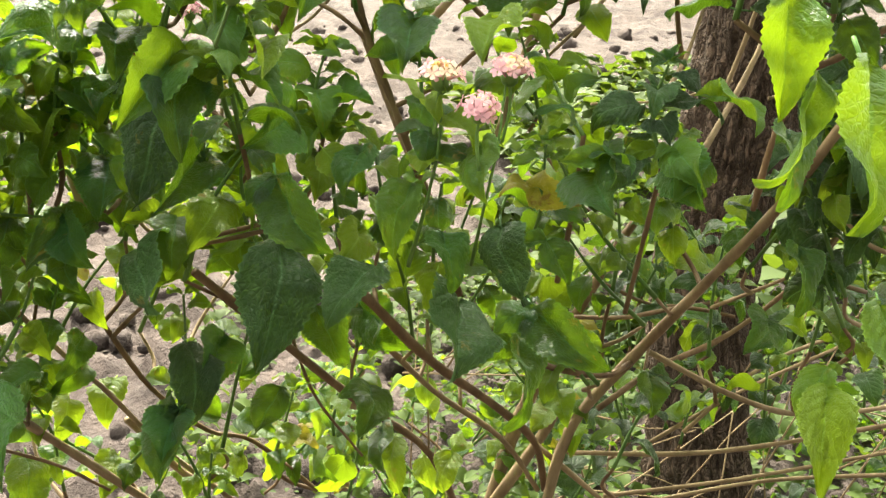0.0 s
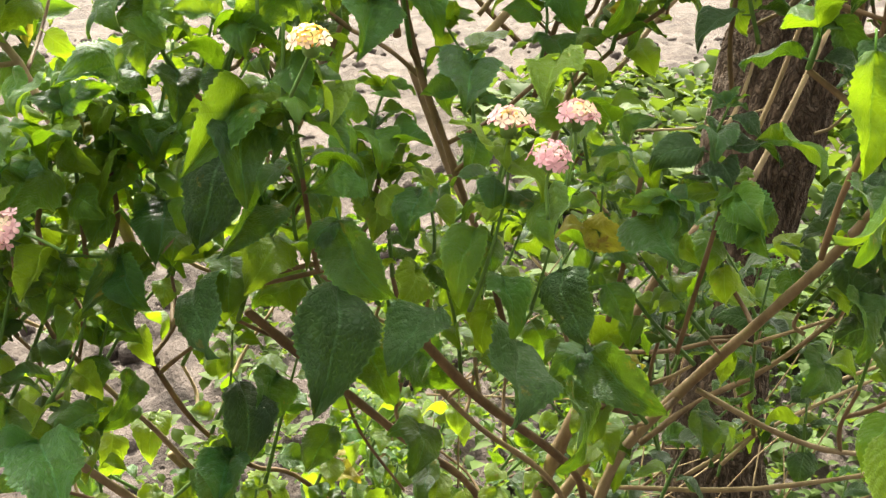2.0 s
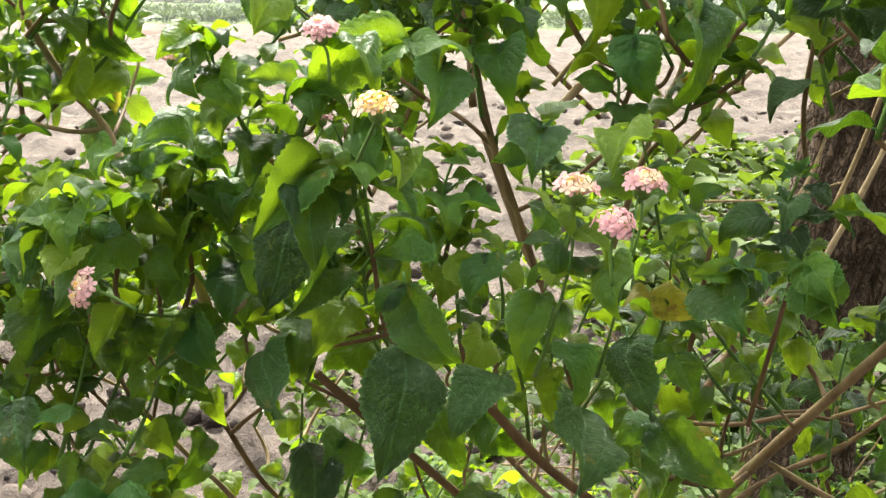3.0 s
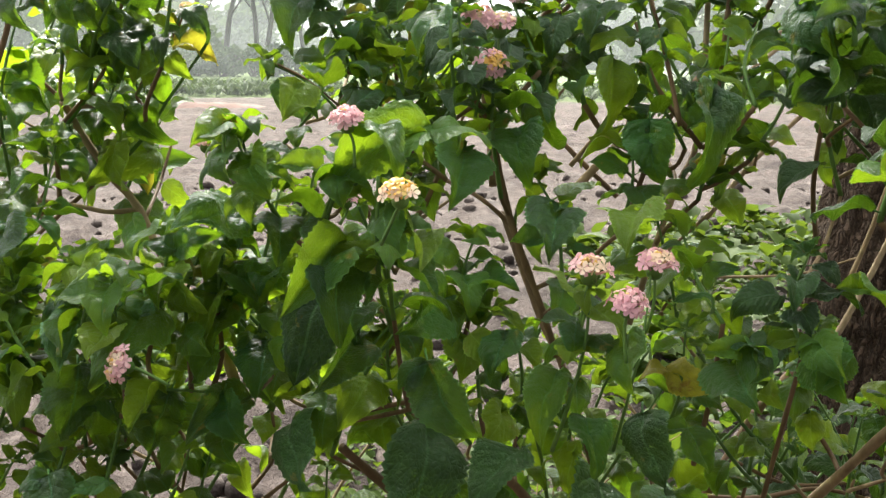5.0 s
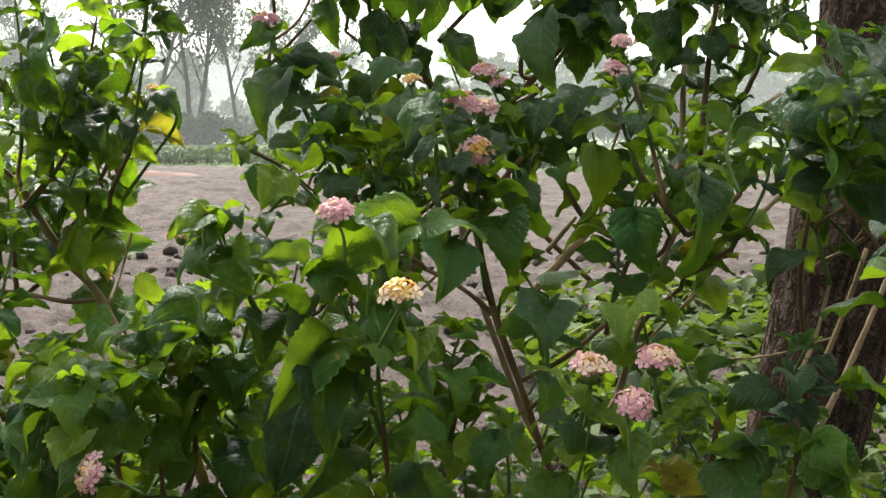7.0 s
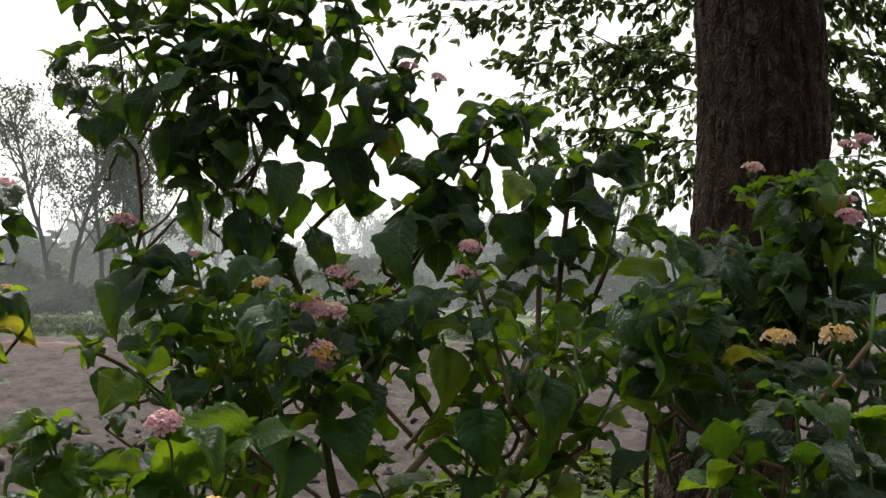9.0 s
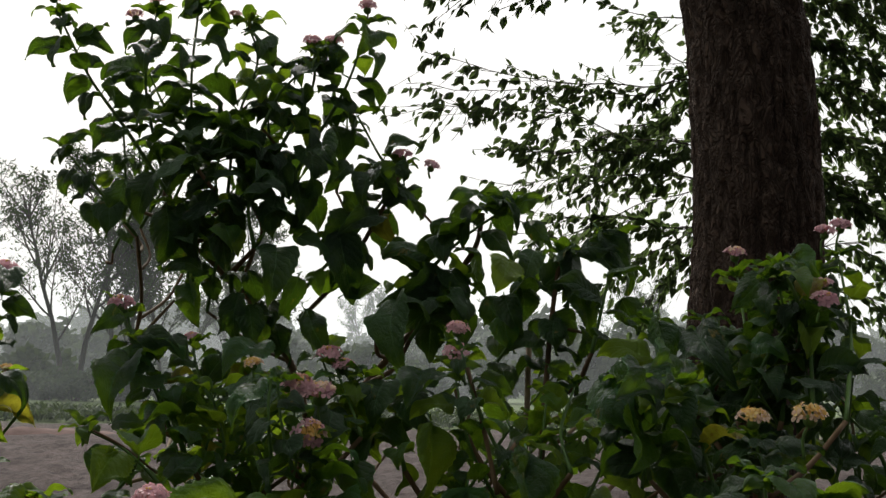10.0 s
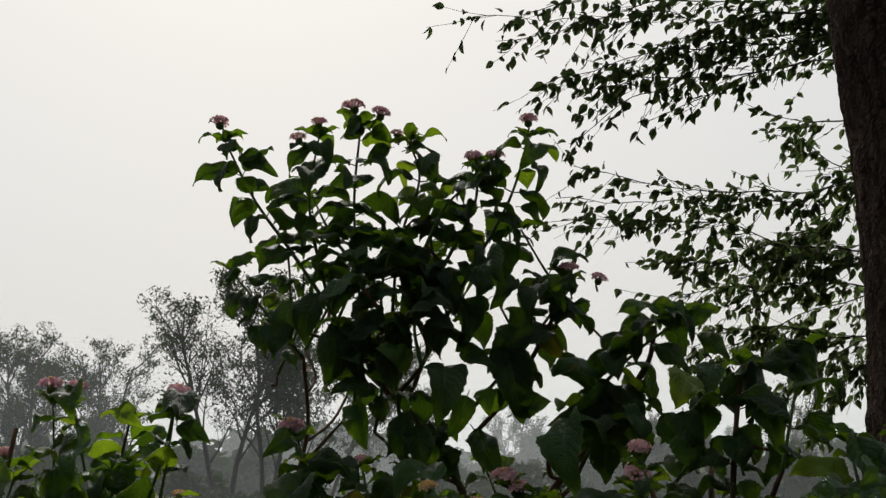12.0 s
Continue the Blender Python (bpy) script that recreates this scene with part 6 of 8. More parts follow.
stem(middle_bush, [(-0.150, 1.150, 1.211), (-0.182, 1.200, 1.268), (-0.209, 1.220, 1.306), (-0.226, 1.240, 1.340)], 0.0019, 0.0011, STEM_GREEN)
stem(middle_bush, [(-0.167, 1.120, 1.192), (-0.195, 1.100, 1.217), (-0.225, 1.100, 1.232)], 0.0012, 0.0010, STEM_BROWN)
stem(middle_bush, [(0.034, 1.100, 0.970), (0.012, 1.100, 1.032), (-0.009, 1.100, 1.088), (-0.024, 1.100, 1.149), (-0.030, 1.100, 1.184)], 0.0035, 0.0030, STEM_BROWN)
stem(middle_bush, [(-0.008, 1.120, 1.085), (-0.039, 1.120, 1.111), (-0.071, 1.150, 1.123)], 0.0023, 0.0020, STEM_BROWN)
stem(middle_bush, [(0.190, 1.300, 1.073), (0.244, 1.350, 1.129), (0.320, 1.400, 1.194)], 0.0030, 0.0027, STEM_PALE)
stem(middle_bush, [(0.047, 1.300, 1.125), (0.076, 1.300, 1.161)], 0.0026, 0.0021, STEM_PALE)
stem(middle_bush, [(0.092, 1.150, 1.066), (0.102, 1.150, 1.109), (0.126, 1.150, 1.172), (0.163, 1.200, 1.222)], 0.0026, 0.0024, STEM_BROWN)
stem(middle_bush, [(0.227, 1.500, 1.229), (0.276, 1.500, 1.256), (0.339, 1.550, 1.293)], 0.0027, 0.0024, STEM_PALE)
stem(middle_bush, [(0.162, 1.150, 1.157), (0.119, 1.150, 1.213), (0.101, 1.180, 1.270)], 0.0026, 0.0018, STEM_BROWN)
stem(middle_bush, [(0.105, 1.200, 0.980), (0.147, 1.250, 1.097), (0.178, 1.300, 1.162), (0.189, 1.350, 1.326)], 0.0035, 0.0029, STEM_PALE)
stem(front_bush, [(-0.185, 0.940, 1.110), (-0.203, 0.920, 1.151), (-0.213, 0.920, 1.172), (-0.219, 0.920, 1.189)], 0.0019, 0.0008, STEM_GREEN)
stem(front_bush, [(-0.152, 0.920, 1.109), (-0.137, 0.900, 1.141), (-0.118, 0.880, 1.172)], 0.0018, 0.0008, STEM_GREEN)
stem(front_bush, [(-0.093, 0.900, 1.045), (-0.095, 0.880, 1.091), (-0.085, 0.860, 1.131)], 0.0020, 0.0008, STEM_GREEN)
stem(front_bush, [(0.045, 0.880, 1.043), (0.047, 0.860, 1.073), (0.050, 0.860, 1.089)], 0.0014, 0.0008, STEM_GREEN)
stem(front_bush, [(-0.175, 0.980, 0.936), (-0.111, 1.000, 0.948), (-0.069, 1.000, 0.958)], 0.0022, 0.0020, STEM_BROWN)

# tall bush stems
stem(tall_bush, [(0.005, 1.350, 1.040), (0.065, 1.380, 1.103), (0.111, 1.400, 1.151)], 0.0053, 0.0044, STEM_PALE)
stem(tall_bush, [(0.103, 1.400, 1.082), (0.058, 1.400, 1.125), (0.017, 1.420, 1.166)], 0.0032, 0.0029, STEM_BROWN)
stem(tall_bush, [(-0.035, 1.350, 1.098), (-0.045, 1.400, 1.181), (-0.067, 1.420, 1.272), (-0.094, 1.420, 1.322), (-0.126, 1.420, 1.367), (-0.161, 1.430, 1.399), (-0.188, 1.450, 1.453)], 0.0045, 0.0038, STEM_BROWN)
stem(tall_bush, [(-0.063, 1.400, 1.151), (-0.004, 1.420, 1.254), (0.059, 1.420, 1.330), (0.104, 1.420, 1.388), (0.133, 1.420, 1.433), (0.140, 1.420, 1.472)], 0.0045, 0.0032, STEM_BROWN)
stem(tall_bush, [(0.196, 1.300, 1.161), (0.202, 1.300, 1.275), (0.207, 1.300, 1.344), (0.215, 1.300, 1.410)], 0.0035, 0.0026, STEM_BROWN)
stem(tall_bush, [(0.207, 1.300, 1.339), (0.233, 1.300, 1.333), (0.251, 1.300, 1.330)], 0.0021, 0.0015, STEM_BROWN)
stem(tall_bush, [(-0.069, 1.420, 1.342), (-0.019, 1.430, 1.400), (0.019, 1.440, 1.467), (0.042, 1.450, 1.516)], 0.0029, 0.0023, STEM_BROWN)
stem(tall_bush, [(-0.161, 1.430, 1.399), (-0.222, 1.440, 1.452), (-0.268, 1.440, 1.471)], 0.0026, 0.0019, STEM_BROWN)
stem(middle_bush, [(-0.168, 1.200, 1.221), (-0.192, 1.220, 1.268), (-0.217, 1.230, 1.311), (-0.233, 1.240, 1.350)], 0.0025, 0.0011, STEM_GREEN)
stem(middle_bush, [(-0.133, 1.250, 1.241), (-0.156, 1.270, 1.279), (-0.167, 1.290, 1.307)], 0.0017, 0.0011, STEM_GREEN)
stem(middle_bush, [(0.136, 1.100, 1.180), (0.123, 1.120, 1.241), (0.109, 1.130, 1.291)], 0.0023, 0.0018, STEM_BROWN)
stem(middle_bush, [(0.228, 1.400, 1.212), (0.282, 1.450, 1.248), (0.349, 1.500, 1.294)], 0.0026, 0.0020, STEM_PALE)
stem(middle_bush, [(-0.059, 1.050, 1.207), (-0.063, 1.050, 1.253), (-0.062, 1.060, 1.280)], 0.0017, 0.0010, STEM_GREEN)
stem(spreading_bush, [(-0.328, 1.100, 1.274), (-0.314, 1.100, 1.322), (-0.307, 1.100, 1.362)], 0.0017, 0.0010, STEM_GREEN)
stem(side_bush, [(0.280, 1.200, 1.199), (0.334, 1.200, 1.243), (0.362, 1.200, 1.287)], 0.0027, 0.0024, STEM_BROWN)

# leafy shoots
sprig(tall_bush, [(-0.225, 1.450, 1.486), (-0.281, 1.450, 1.566), (-0.326, 1.450, 1.627), (-0.366, 1.450, 1.702)], 0.050, 6, 0.0026, 1, .25, fresh=0.06, lime=0.02, yellow=0.008, usual="old")
sprig(tall_bush, [(-0.188, 1.450, 1.453), (-0.200, 1.450, 1.533), (-0.208, 1.460, 1.630), (-0.201, 1.450, 1.715)], 0.056, 7, 0.0026, 2, .2, fresh=0.06, lime=0.02, yellow=0.008, usual="old")
sprig(tall_bush, [(-0.235, 1.470, 1.502), (-0.257, 1.460, 1.589), (-0.262, 1.460, 1.644), (-0.251, 1.450, 1.704)], 0.050, 5, 0.0023, 3, .2, fresh=0.06, lime=0.02, yellow=0.008, usual="old")
sprig(tall_bush, [(-0.158, 1.440, 1.479), (-0.152, 1.450, 1.574), (-0.129, 1.450, 1.650), (-0.142, 1.450, 1.698)], 0.052, 6, 0.0023, 4, .2, fresh=0.06, lime=0.02, yellow=0.008, usual="old")
sprig(tall_bush, [(-0.124, 1.440, 1.426), (-0.074, 1.440, 1.526), (-0.023, 1.450, 1.624), (-0.000, 1.450, 1.700)], 0.055, 7, 0.0026, 5, .2, fresh=0.06, lime=0.02, yellow=0.008, usual="old")
sprig(tall_bush, [(-0.127, 1.400, 1.480), (-0.086, 1.420, 1.562), (-0.062, 1.440, 1.621), (-0.062, 1.450, 1.665)], 0.052, 6, 0.0026, 6, .1, fresh=0.06, lime=0.02, yellow=0.008, usual="old")
sprig(tall_bush, [(-0.069, 1.420, 1.373), (-0.013, 1.430, 1.439), (0.029, 1.450, 1.495), (0.047, 1.450, 1.529)], 0.048, 5, 0.0026, 7, .2, fresh=0.06, lime=0.02, yellow=0.008, usual="old")
sprig(tall_bush, [(-0.256, 1.420, 1.436), (-0.302, 1.400, 1.491), (-0.339, 1.400, 1.533)], 0.044, 5, 0.0022, 8, .2, fresh=0.06, lime=0.02, yellow=0.008, usual="old")
sprig(tall_bush, [(-0.143, 1.400, 1.372), (-0.149, 1.380, 1.433), (-0.163, 1.380, 1.496), (-0.155, 1.400, 1.564)], 0.053, 5, 0.0025, 9, .3, fresh=0.06, lime=0.02, yellow=0.008, usual="old")
sprig(tall_bush, [(0.021, 1.400, 1.323), (0.077, 1.400, 1.399), (0.122, 1.400, 1.444), (0.167, 1.400, 1.476)], 0.054, 5, 0.0025, 13, .1, fresh=0.06, lime=0.02, yellow=0.008, usual="old")
sprig(tall_bush, [(0.202, 1.300, 1.275), (0.207, 1.300, 1.344), (0.216, 1.300, 1.415)], 0.052, 5, 0.0023, 14, .0, fresh=0.06, lime=0.02, yellow=0.008, usual="old")
sprig(tall_bush, [(0.242, 1.250, 1.309), (0.258, 1.270, 1.367), (0.276, 1.300, 1.428)], 0.049, 4, 0.0023, 15, .0, fresh=0.06, lime=0.02, yellow=0.008, usual="old")
sprig(tall_bush, [(-0.115, 1.360, 1.419), (-0.124, 1.370, 1.470), (-0.109, 1.400, 1.526)], 0.059, 6, 0.0025, 18, .3, fresh=0.06, lime=0.02, yellow=0.008, usual="old")
sprig(tall_bush, [(-0.183, 1.380, 1.508), (-0.206, 1.400, 1.551), (-0.229, 1.420, 1.574)], 0.060, 5, 0.0025, 19, .0, fresh=0.06, lime=0.02, yellow=0.008, usual="old")
sprig(tall_bush, [(0.058, 1.350, 1.321), (0.083, 1.370, 1.359), (0.116, 1.400, 1.393)], 0.055, 5, 0.0025, 20, .3, fresh=0.06, lime=0.02, yellow=0.008, usual="old")
sprig(middle_bush, [(-0.177, 1.220, 1.241), (-0.206, 1.220, 1.295), (-0.231, 1.240, 1.344)], 0.037, 4, 0.0022, 21, .1, fresh=0.2, lime=0.1, usual="old")
sprig(middle_bush, [(-0.133, 1.250, 1.241), (-0.156, 1.270, 1.279), (-0.167, 1.290, 1.310)], 0.038, 4, 0.0020, 22, .0, fresh=0.2, lime=0.1, usual="old")
sprig(middle_bush, [(0.146, 1.100, 1.199), (0.118, 1.120, 1.256), (0.104, 1.140, 1.306)], 0.038, 5, 0.0020, 23, .0, fresh=0.2, lime=0.1, usual="old")
sprig(middle_bush, [(-0.041, 1.050, 1.202), (-0.052, 1.060, 1.238), (-0.058, 1.070, 1.275)], 0.034, 5, 0.0019, 24, .0, fresh=0.2, lime=0.1, usual="old")
sprig(middle_bush, [(0.013, 1.150, 1.225), (0.002, 1.170, 1.254), (-0.015, 1.200, 1.290)], 0.037, 4, 0.0021, 25, .0, fresh=0.2, lime=0.1, usual="old")
sprig(middle_bush, [(0.259, 1.100, 1.199), (0.292, 1.150, 1.266), (0.294, 1.200, 1.335)], 0.047, 5, 0.0023, 26, .0, fresh=0.2, lime=0.1, usual="old")
sprig(middle_bush, [(0.208, 1.150, 1.195), (0.205, 1.200, 1.233), (0.225, 1.250, 1.275)], 0.043, 5, 0.0024, 27, .0, fresh=0.2, lime=0.1, usual="old")
sprig(middle_bush, [(0.054, 1.150, 1.195), (0.044, 1.200, 1.243), (0.056, 1.250, 1.274)], 0.043, 5, 0.0024, 28, .0, fresh=0.2, lime=0.1, usual="old")
sprig(spreading_bush, [(-0.325, 1.100, 1.226), (-0.314, 1.100, 1.293), (-0.307, 1.100, 1.359)], 0.035, 5, 0.0020, 31, .1, fresh=0.15, lime=0.06, usual="old")
sprig(side_bush, [(0.369, 1.100, 1.229), (0.377, 1.150, 1.298), (0.386, 1.230, 1.387)], 0.042, 5, 0.0024, 33, .0, fresh=0.1, lime=0.05, usual="old")
sprig(side_bush, [(0.402, 1.050, 1.250), (0.418, 1.100, 1.317), (0.444, 1.150, 1.387)], 0.042, 5, 0.0022, 34, .0, fresh=0.1, lime=0.05, usual="old")
sprig(side_bush, [(0.331, 0.950, 1.211), (0.323, 0.950, 1.236)], 0.036, 5, 0.0019, 35, .0, fresh=0.1, lime=0.05, usual="old")
sprig(side_bush, [(0.390, 1.100, 1.248), (0.415, 1.150, 1.329), (0.429, 1.200, 1.396)], 0.044, 4, 0.0023, 36, .0, fresh=0.1, lime=0.05, usual="old")
sprig(side_bush, [(0.343, 1.150, 1.226), (0.342, 1.180, 1.287), (0.344, 1.200, 1.341)], 0.045, 4, 0.0024, 37, .0, fresh=0.1, lime=0.05, usual="old")
sprig(side_bush, [(0.412, 1.000, 1.252), (0.454, 1.100, 1.327), (0.472, 1.180, 1.406)], 0.041, 5, 0.0022, 38, .0, fresh=0.1, lime=0.05, usual="old")
sprig(spreading_bush, [(-0.463, 1.200, 1.152), (-0.414, 1.200, 1.218), (-0.393, 1.200, 1.283), (-0.381, 1.200, 1.347)], 0.049, 7, 0.0022, 41, .0, fresh=0.15, lime=0.06)
sprig(spreading_bush, [(-0.488, 1.150, 1.102), (-0.483, 1.120, 1.194), (-0.470, 1.150, 1.292)], 0.051, 6, 0.0021, 42, .0, fresh=0.15, lime=0.06)
sprig(spreading_bush, [(-0.445, 1.250, 1.102), (-0.437, 1.250, 1.154), (-0.409, 1.220, 1.206)], 0.047, 5, 0.0022, 43, .0, fresh=0.15, lime=0.06)
sprig(spreading_bush, [(-0.381, 1.200, 1.196), (-0.358, 1.200, 1.235), (-0.332, 1.200, 1.273)], 0.043, 4, 0.0019, 44, .0, fresh=0.15, lime=0.06)
sprig(spreading_bush, [(-0.481, 1.050, 1.045), (-0.441, 1.080, 1.081), (-0.432, 1.120, 1.153)], 0.049, 6, 0.0022, 45, .0, fresh=0.15, lime=0.06)
sprig(middle_bush, [(-0.145, 1.150, 1.201), (-0.177, 1.200, 1.263), (-0.209, 1.220, 1.312)], 0.045, 6, 0.0022, 51, .0, fresh=0.2, lime=0.1)
sprig(middle_bush, [(-0.150, 1.100, 1.173), (-0.190, 1.100, 1.212), (-0.230, 1.100, 1.232)], 0.042, 4, 0.0017, 52, .0, fresh=0.2, lime=0.1)
sprig(middle_bush, [(-0.019, 1.080, 1.116), (-0.027, 1.060, 1.177), (-0.026, 1.060, 1.225)], 0.046, 5, 0.0022, 53, .45, fresh=0.2, lime=0.1)
sprig(middle_bush, [(-0.084, 1.200, 1.122), (-0.098, 1.250, 1.197), (-0.113, 1.300, 1.276)], 0.054, 5, 0.0025, 54, .3, fresh=0.2, lime=0.1)
sprig(middle_bush, [(-0.046, 1.200, 1.194), (-0.031, 1.200, 1.248), (0.012, 1.200, 1.280)], 0.049, 6, 0.0022, 55, .0, fresh=0.2, lime=0.1)
sprig(middle_bush, [(0.147, 1.150, 1.156), (0.114, 1.150, 1.218), (0.100, 1.180, 1.285)], 0.047, 6, 0.0021, 56, .0, fresh=0.2, lime=0.1)
sprig(middle_bush, [(0.167, 1.200, 1.103), (0.181, 1.200, 1.169), (0.197, 1.250, 1.266)], 0.049, 6, 0.0022, 57, .0, fresh=0.2, lime=0.1)
sprig(middle_bush, [(0.087, 1.100, 1.085), (0.098, 1.120, 1.133), (0.094, 1.150, 1.182)], 0.046, 5, 0.0020, 58, .3, fresh=0.2, lime=0.1)
sprig(middle_bush, [(0.037, 1.080, 1.027), (0.031, 1.100, 1.094), (0.011, 1.120, 1.132)], 0.045, 5, 0.0020, 59, .0, fresh=0.2, lime=0.1)
sprig(middle_bush, [(0.214, 1.200, 1.142), (0.255, 1.250, 1.200), (0.269, 1.300, 1.267)], 0.051, 5, 0.0023, 60, .0, fresh=0.2, lime=0.1)
sprig(middle_bush, [(-0.124, 1.150, 1.159), (-0.116, 1.180, 1.210), (-0.133, 1.200, 1.263)], 0.048, 5, 0.0021, 61, .0, fresh=0.2, lime=0.1)
sprig(front_bush, [(-0.187, 0.950, 1.104), (-0.205, 0.930, 1.154), (-0.217, 0.930, 1.184)], 0.042, 6, 0.0019, 62, .0, fresh=0.36, lime=0.26, yellow=0.012)
sprig(front_bush, [(-0.153, 0.930, 1.099), (-0.137, 0.900, 1.137), (-0.119, 0.890, 1.171)], 0.039, 5, 0.0018, 63, .0, fresh=0.36, lime=0.26, yellow=0.012)
sprig(front_bush, [(-0.093, 0.900, 1.045), (-0.095, 0.880, 1.091), (-0.083, 0.870, 1.130)], 0.038, 5, 0.0018, 64, .0, fresh=0.36, lime=0.26, yellow=0.012)
sprig(front_bush, [(-0.132, 0.930, 1.134), (-0.108, 0.900, 1.162), (-0.079, 0.900, 1.179)], 0.039, 4, 0.0018, 65, .0, fresh=0.36, lime=0.26, yellow=0.012)
sprig(front_bush, [(-0.286, 0.950, 1.030), (-0.286, 0.970, 1.072), (-0.279, 1.000, 1.109)], 0.042, 5, 0.0020, 66, .0, fresh=0.36, lime=0.26, yellow=0.012)
sprig(front_bush, [(-0.343, 0.930, 1.025), (-0.338, 0.930, 1.052), (-0.352, 0.950, 1.075)], 0.041, 5, 0.0019, 67, .0, fresh=0.36, lime=0.26, yellow=0.012)
sprig(front_bush, [(-0.245, 0.970, 1.036), (-0.242, 0.980, 1.080), (-0.237, 1.000, 1.119)], 0.043, 5, 0.0020, 68, .0, fresh=0.36, lime=0.26, yellow=0.012)
sprig(front_bush, [(-0.042, 1.000, 1.023), (-0.047, 1.000, 1.061), (-0.038, 1.000, 1.094)], 0.041, 5, 0.0020, 69, .0, fresh=0.36, lime=0.26, yellow=0.012)
sprig(front_bush, [(0.045, 0.880, 1.027), (0.045, 0.880, 1.052), (0.051, 0.870, 1.079)], 0.036, 5, 0.0018, 70, .0, fresh=0.36, lime=0.26, yellow=0.012)
sprig(front_bush, [(0.165, 1.000, 1.026), (0.149, 1.050, 1.054), (0.142, 1.100, 1.085)], 0.043, 5, 0.0021, 71, .0, fresh=0.36, lime=0.26, yellow=0.012)
sprig(side_bush, [(0.251, 1.000, 1.202), (0.245, 1.000, 1.237), (0.235, 1.000, 1.277)], 0.050, 4, 0.0020, 72, .0, fresh=0.1, lime=0.05, usual="old")
sprig(side_bush, [(0.225, 0.980, 1.004), (0.219, 1.000, 1.046), (0.230, 1.000, 1.083)], 0.045, 5, 0.0020, 73, .0, fresh=0.1, lime=0.05, usual="old")
sprig(front_bush, [(-0.216, 0.970, 0.981), (-0.203, 0.970, 1.049), (-0.171, 0.960, 1.112)], 0.044, 6, 0.0020, 74, .0, fresh=0.36, lime=0.26, yellow=0.012)
sprig(front_bush, [(-0.269, 0.970, 0.990), (-0.272, 0.980, 1.047), (-0.250, 0.980, 1.100)], 0.044, 5, 0.0020, 75, .0, fresh=0.36, lime=0.26, yellow=0.012)
sprig(front_bush, [(-0.031, 1.000, 0.942), (-0.035, 1.000, 0.999), (-0.031, 1.020, 1.051)], 0.041, 5, 0.0020, 76, .0, fresh=0.36, lime=0.26, yellow=0.012)
sprig(front_bush, [(0.114, 1.050, 0.888), (0.134, 1.020, 0.957), (0.135, 1.000, 1.019)], 0.037, 5, 0.0018, 77, .0, fresh=0.36, lime=0.26, yellow=0.012)
sprig(front_bush, [(0.261, 1.100, 0.917), (0.253, 1.100, 0.964), (0.266, 1.100, 1.006)], 0.042, 5, 0.0020, 78, .0, fresh=0.36, lime=0.26, yellow=0.012)
sprig(front_bush, [(-0.297, 1.050, 0.812), (-0.275, 1.020, 0.865), (-0.255, 1.000, 0.926)], 0.037, 5, 0.0018, 79, .0, fresh=0.36, lime=0.26, yellow=0.012)
sprig(front_bush, [(-0.119, 1.200, 0.643), (-0.100, 1.150, 0.703), (-0.082, 1.100, 0.766)], 0.036, 5, 0.0021, 80, .0, fresh=0.36, lime=0.26, yellow=0.012)
sprig(front_bush, [(-0.301, 1.100, 0.666), (-0.292, 1.050, 0.747), (-0.293, 1.000, 0.805)], 0.033, 5, 0.0019, 81, .0, fresh=0.36, lime=0.26, yellow=0.012)
sprig(front_bush, [(0.187, 1.200, 0.682), (0.168, 1.150, 0.752), (0.151, 1.100, 0.818)], 0.036, 5, 0.0021, 82, .0, fresh=0.36, lime=0.26, yellow=0.012)
sprig(front_bush, [(-0.055, 1.300, 0.595), (-0.057, 1.250, 0.679), (-0.023, 1.200, 0.750)], 0.040, 5, 0.0023, 83, .0, fresh=0.36, lime=0.26, yellow=0.012)
sprig(front_bush, [(0.348, 1.300, 0.720), (0.357, 1.300, 0.773), (0.365, 1.300, 0.831)], 0.041, 4, 0.0023, 84, .0, fresh=0.36, lime=0.26, yellow=0.012)
sprig(front_bush, [(0.395, 1.100, 0.807), (0.402, 1.100, 0.852), (0.392, 1.100, 0.901)], 0.040, 4, 0.0020, 85, .0, fresh=0.36, lime=0.26, yellow=0.012)
sprig(front_bush, [(0.438, 1.100, 0.808), (0.445, 1.100, 0.841), (0.434, 1.100, 0.901)], 0.040, 4, 0.0020, 86, .0, fresh=0.36, lime=0.26, yellow=0.012)
sprig(front_bush, [(0.125, 1.300, 0.554), (0.137, 1.300, 0.596), (0.123, 1.300, 0.638)], 0.041, 4, 0.0023, 87, .0, fresh=0.36, lime=0.26, yellow=0.012)
sprig(front_bush, [(-0.199, 1.100, 0.760), (-0.181, 1.100, 0.805), (-0.169, 1.050, 0.876)], 0.034, 4, 0.0020, 88, .0, fresh=0.36, lime=0.26, yellow=0.012)

# leafy filling
thicket(front_bush, (-0.33, -0.05), (0.97, 1.15), (0.95, 1.14), 14, 0.044, 301, fresh=0.40, lime=0.32, yellow=0.012)
thicket(front_bush, (-0.01, 0.22), (1.0, 1.2), (0.86, 1.02), 9, 0.042, 302, fresh=0.36, lime=0.26, yellow=0.012)
thicket(front_bush, (-0.40, 0.01), (1.05, 1.3), (0.60, 0.89), 11, 0.036, 303, 0.25, 0.22)
thicket(side_bush, (0.23, 0.59), (1.15, 1.6), (0.65, 0.90), 13, 0.04, 304, fresh=0.1, lime=0.05, usual="old")
thicket(side_bush, (0.15, 0.68), (1.3, 1.8), (0.41, 0.63), 9, 0.043, 305, fresh=0.1, lime=0.05, usual="old")
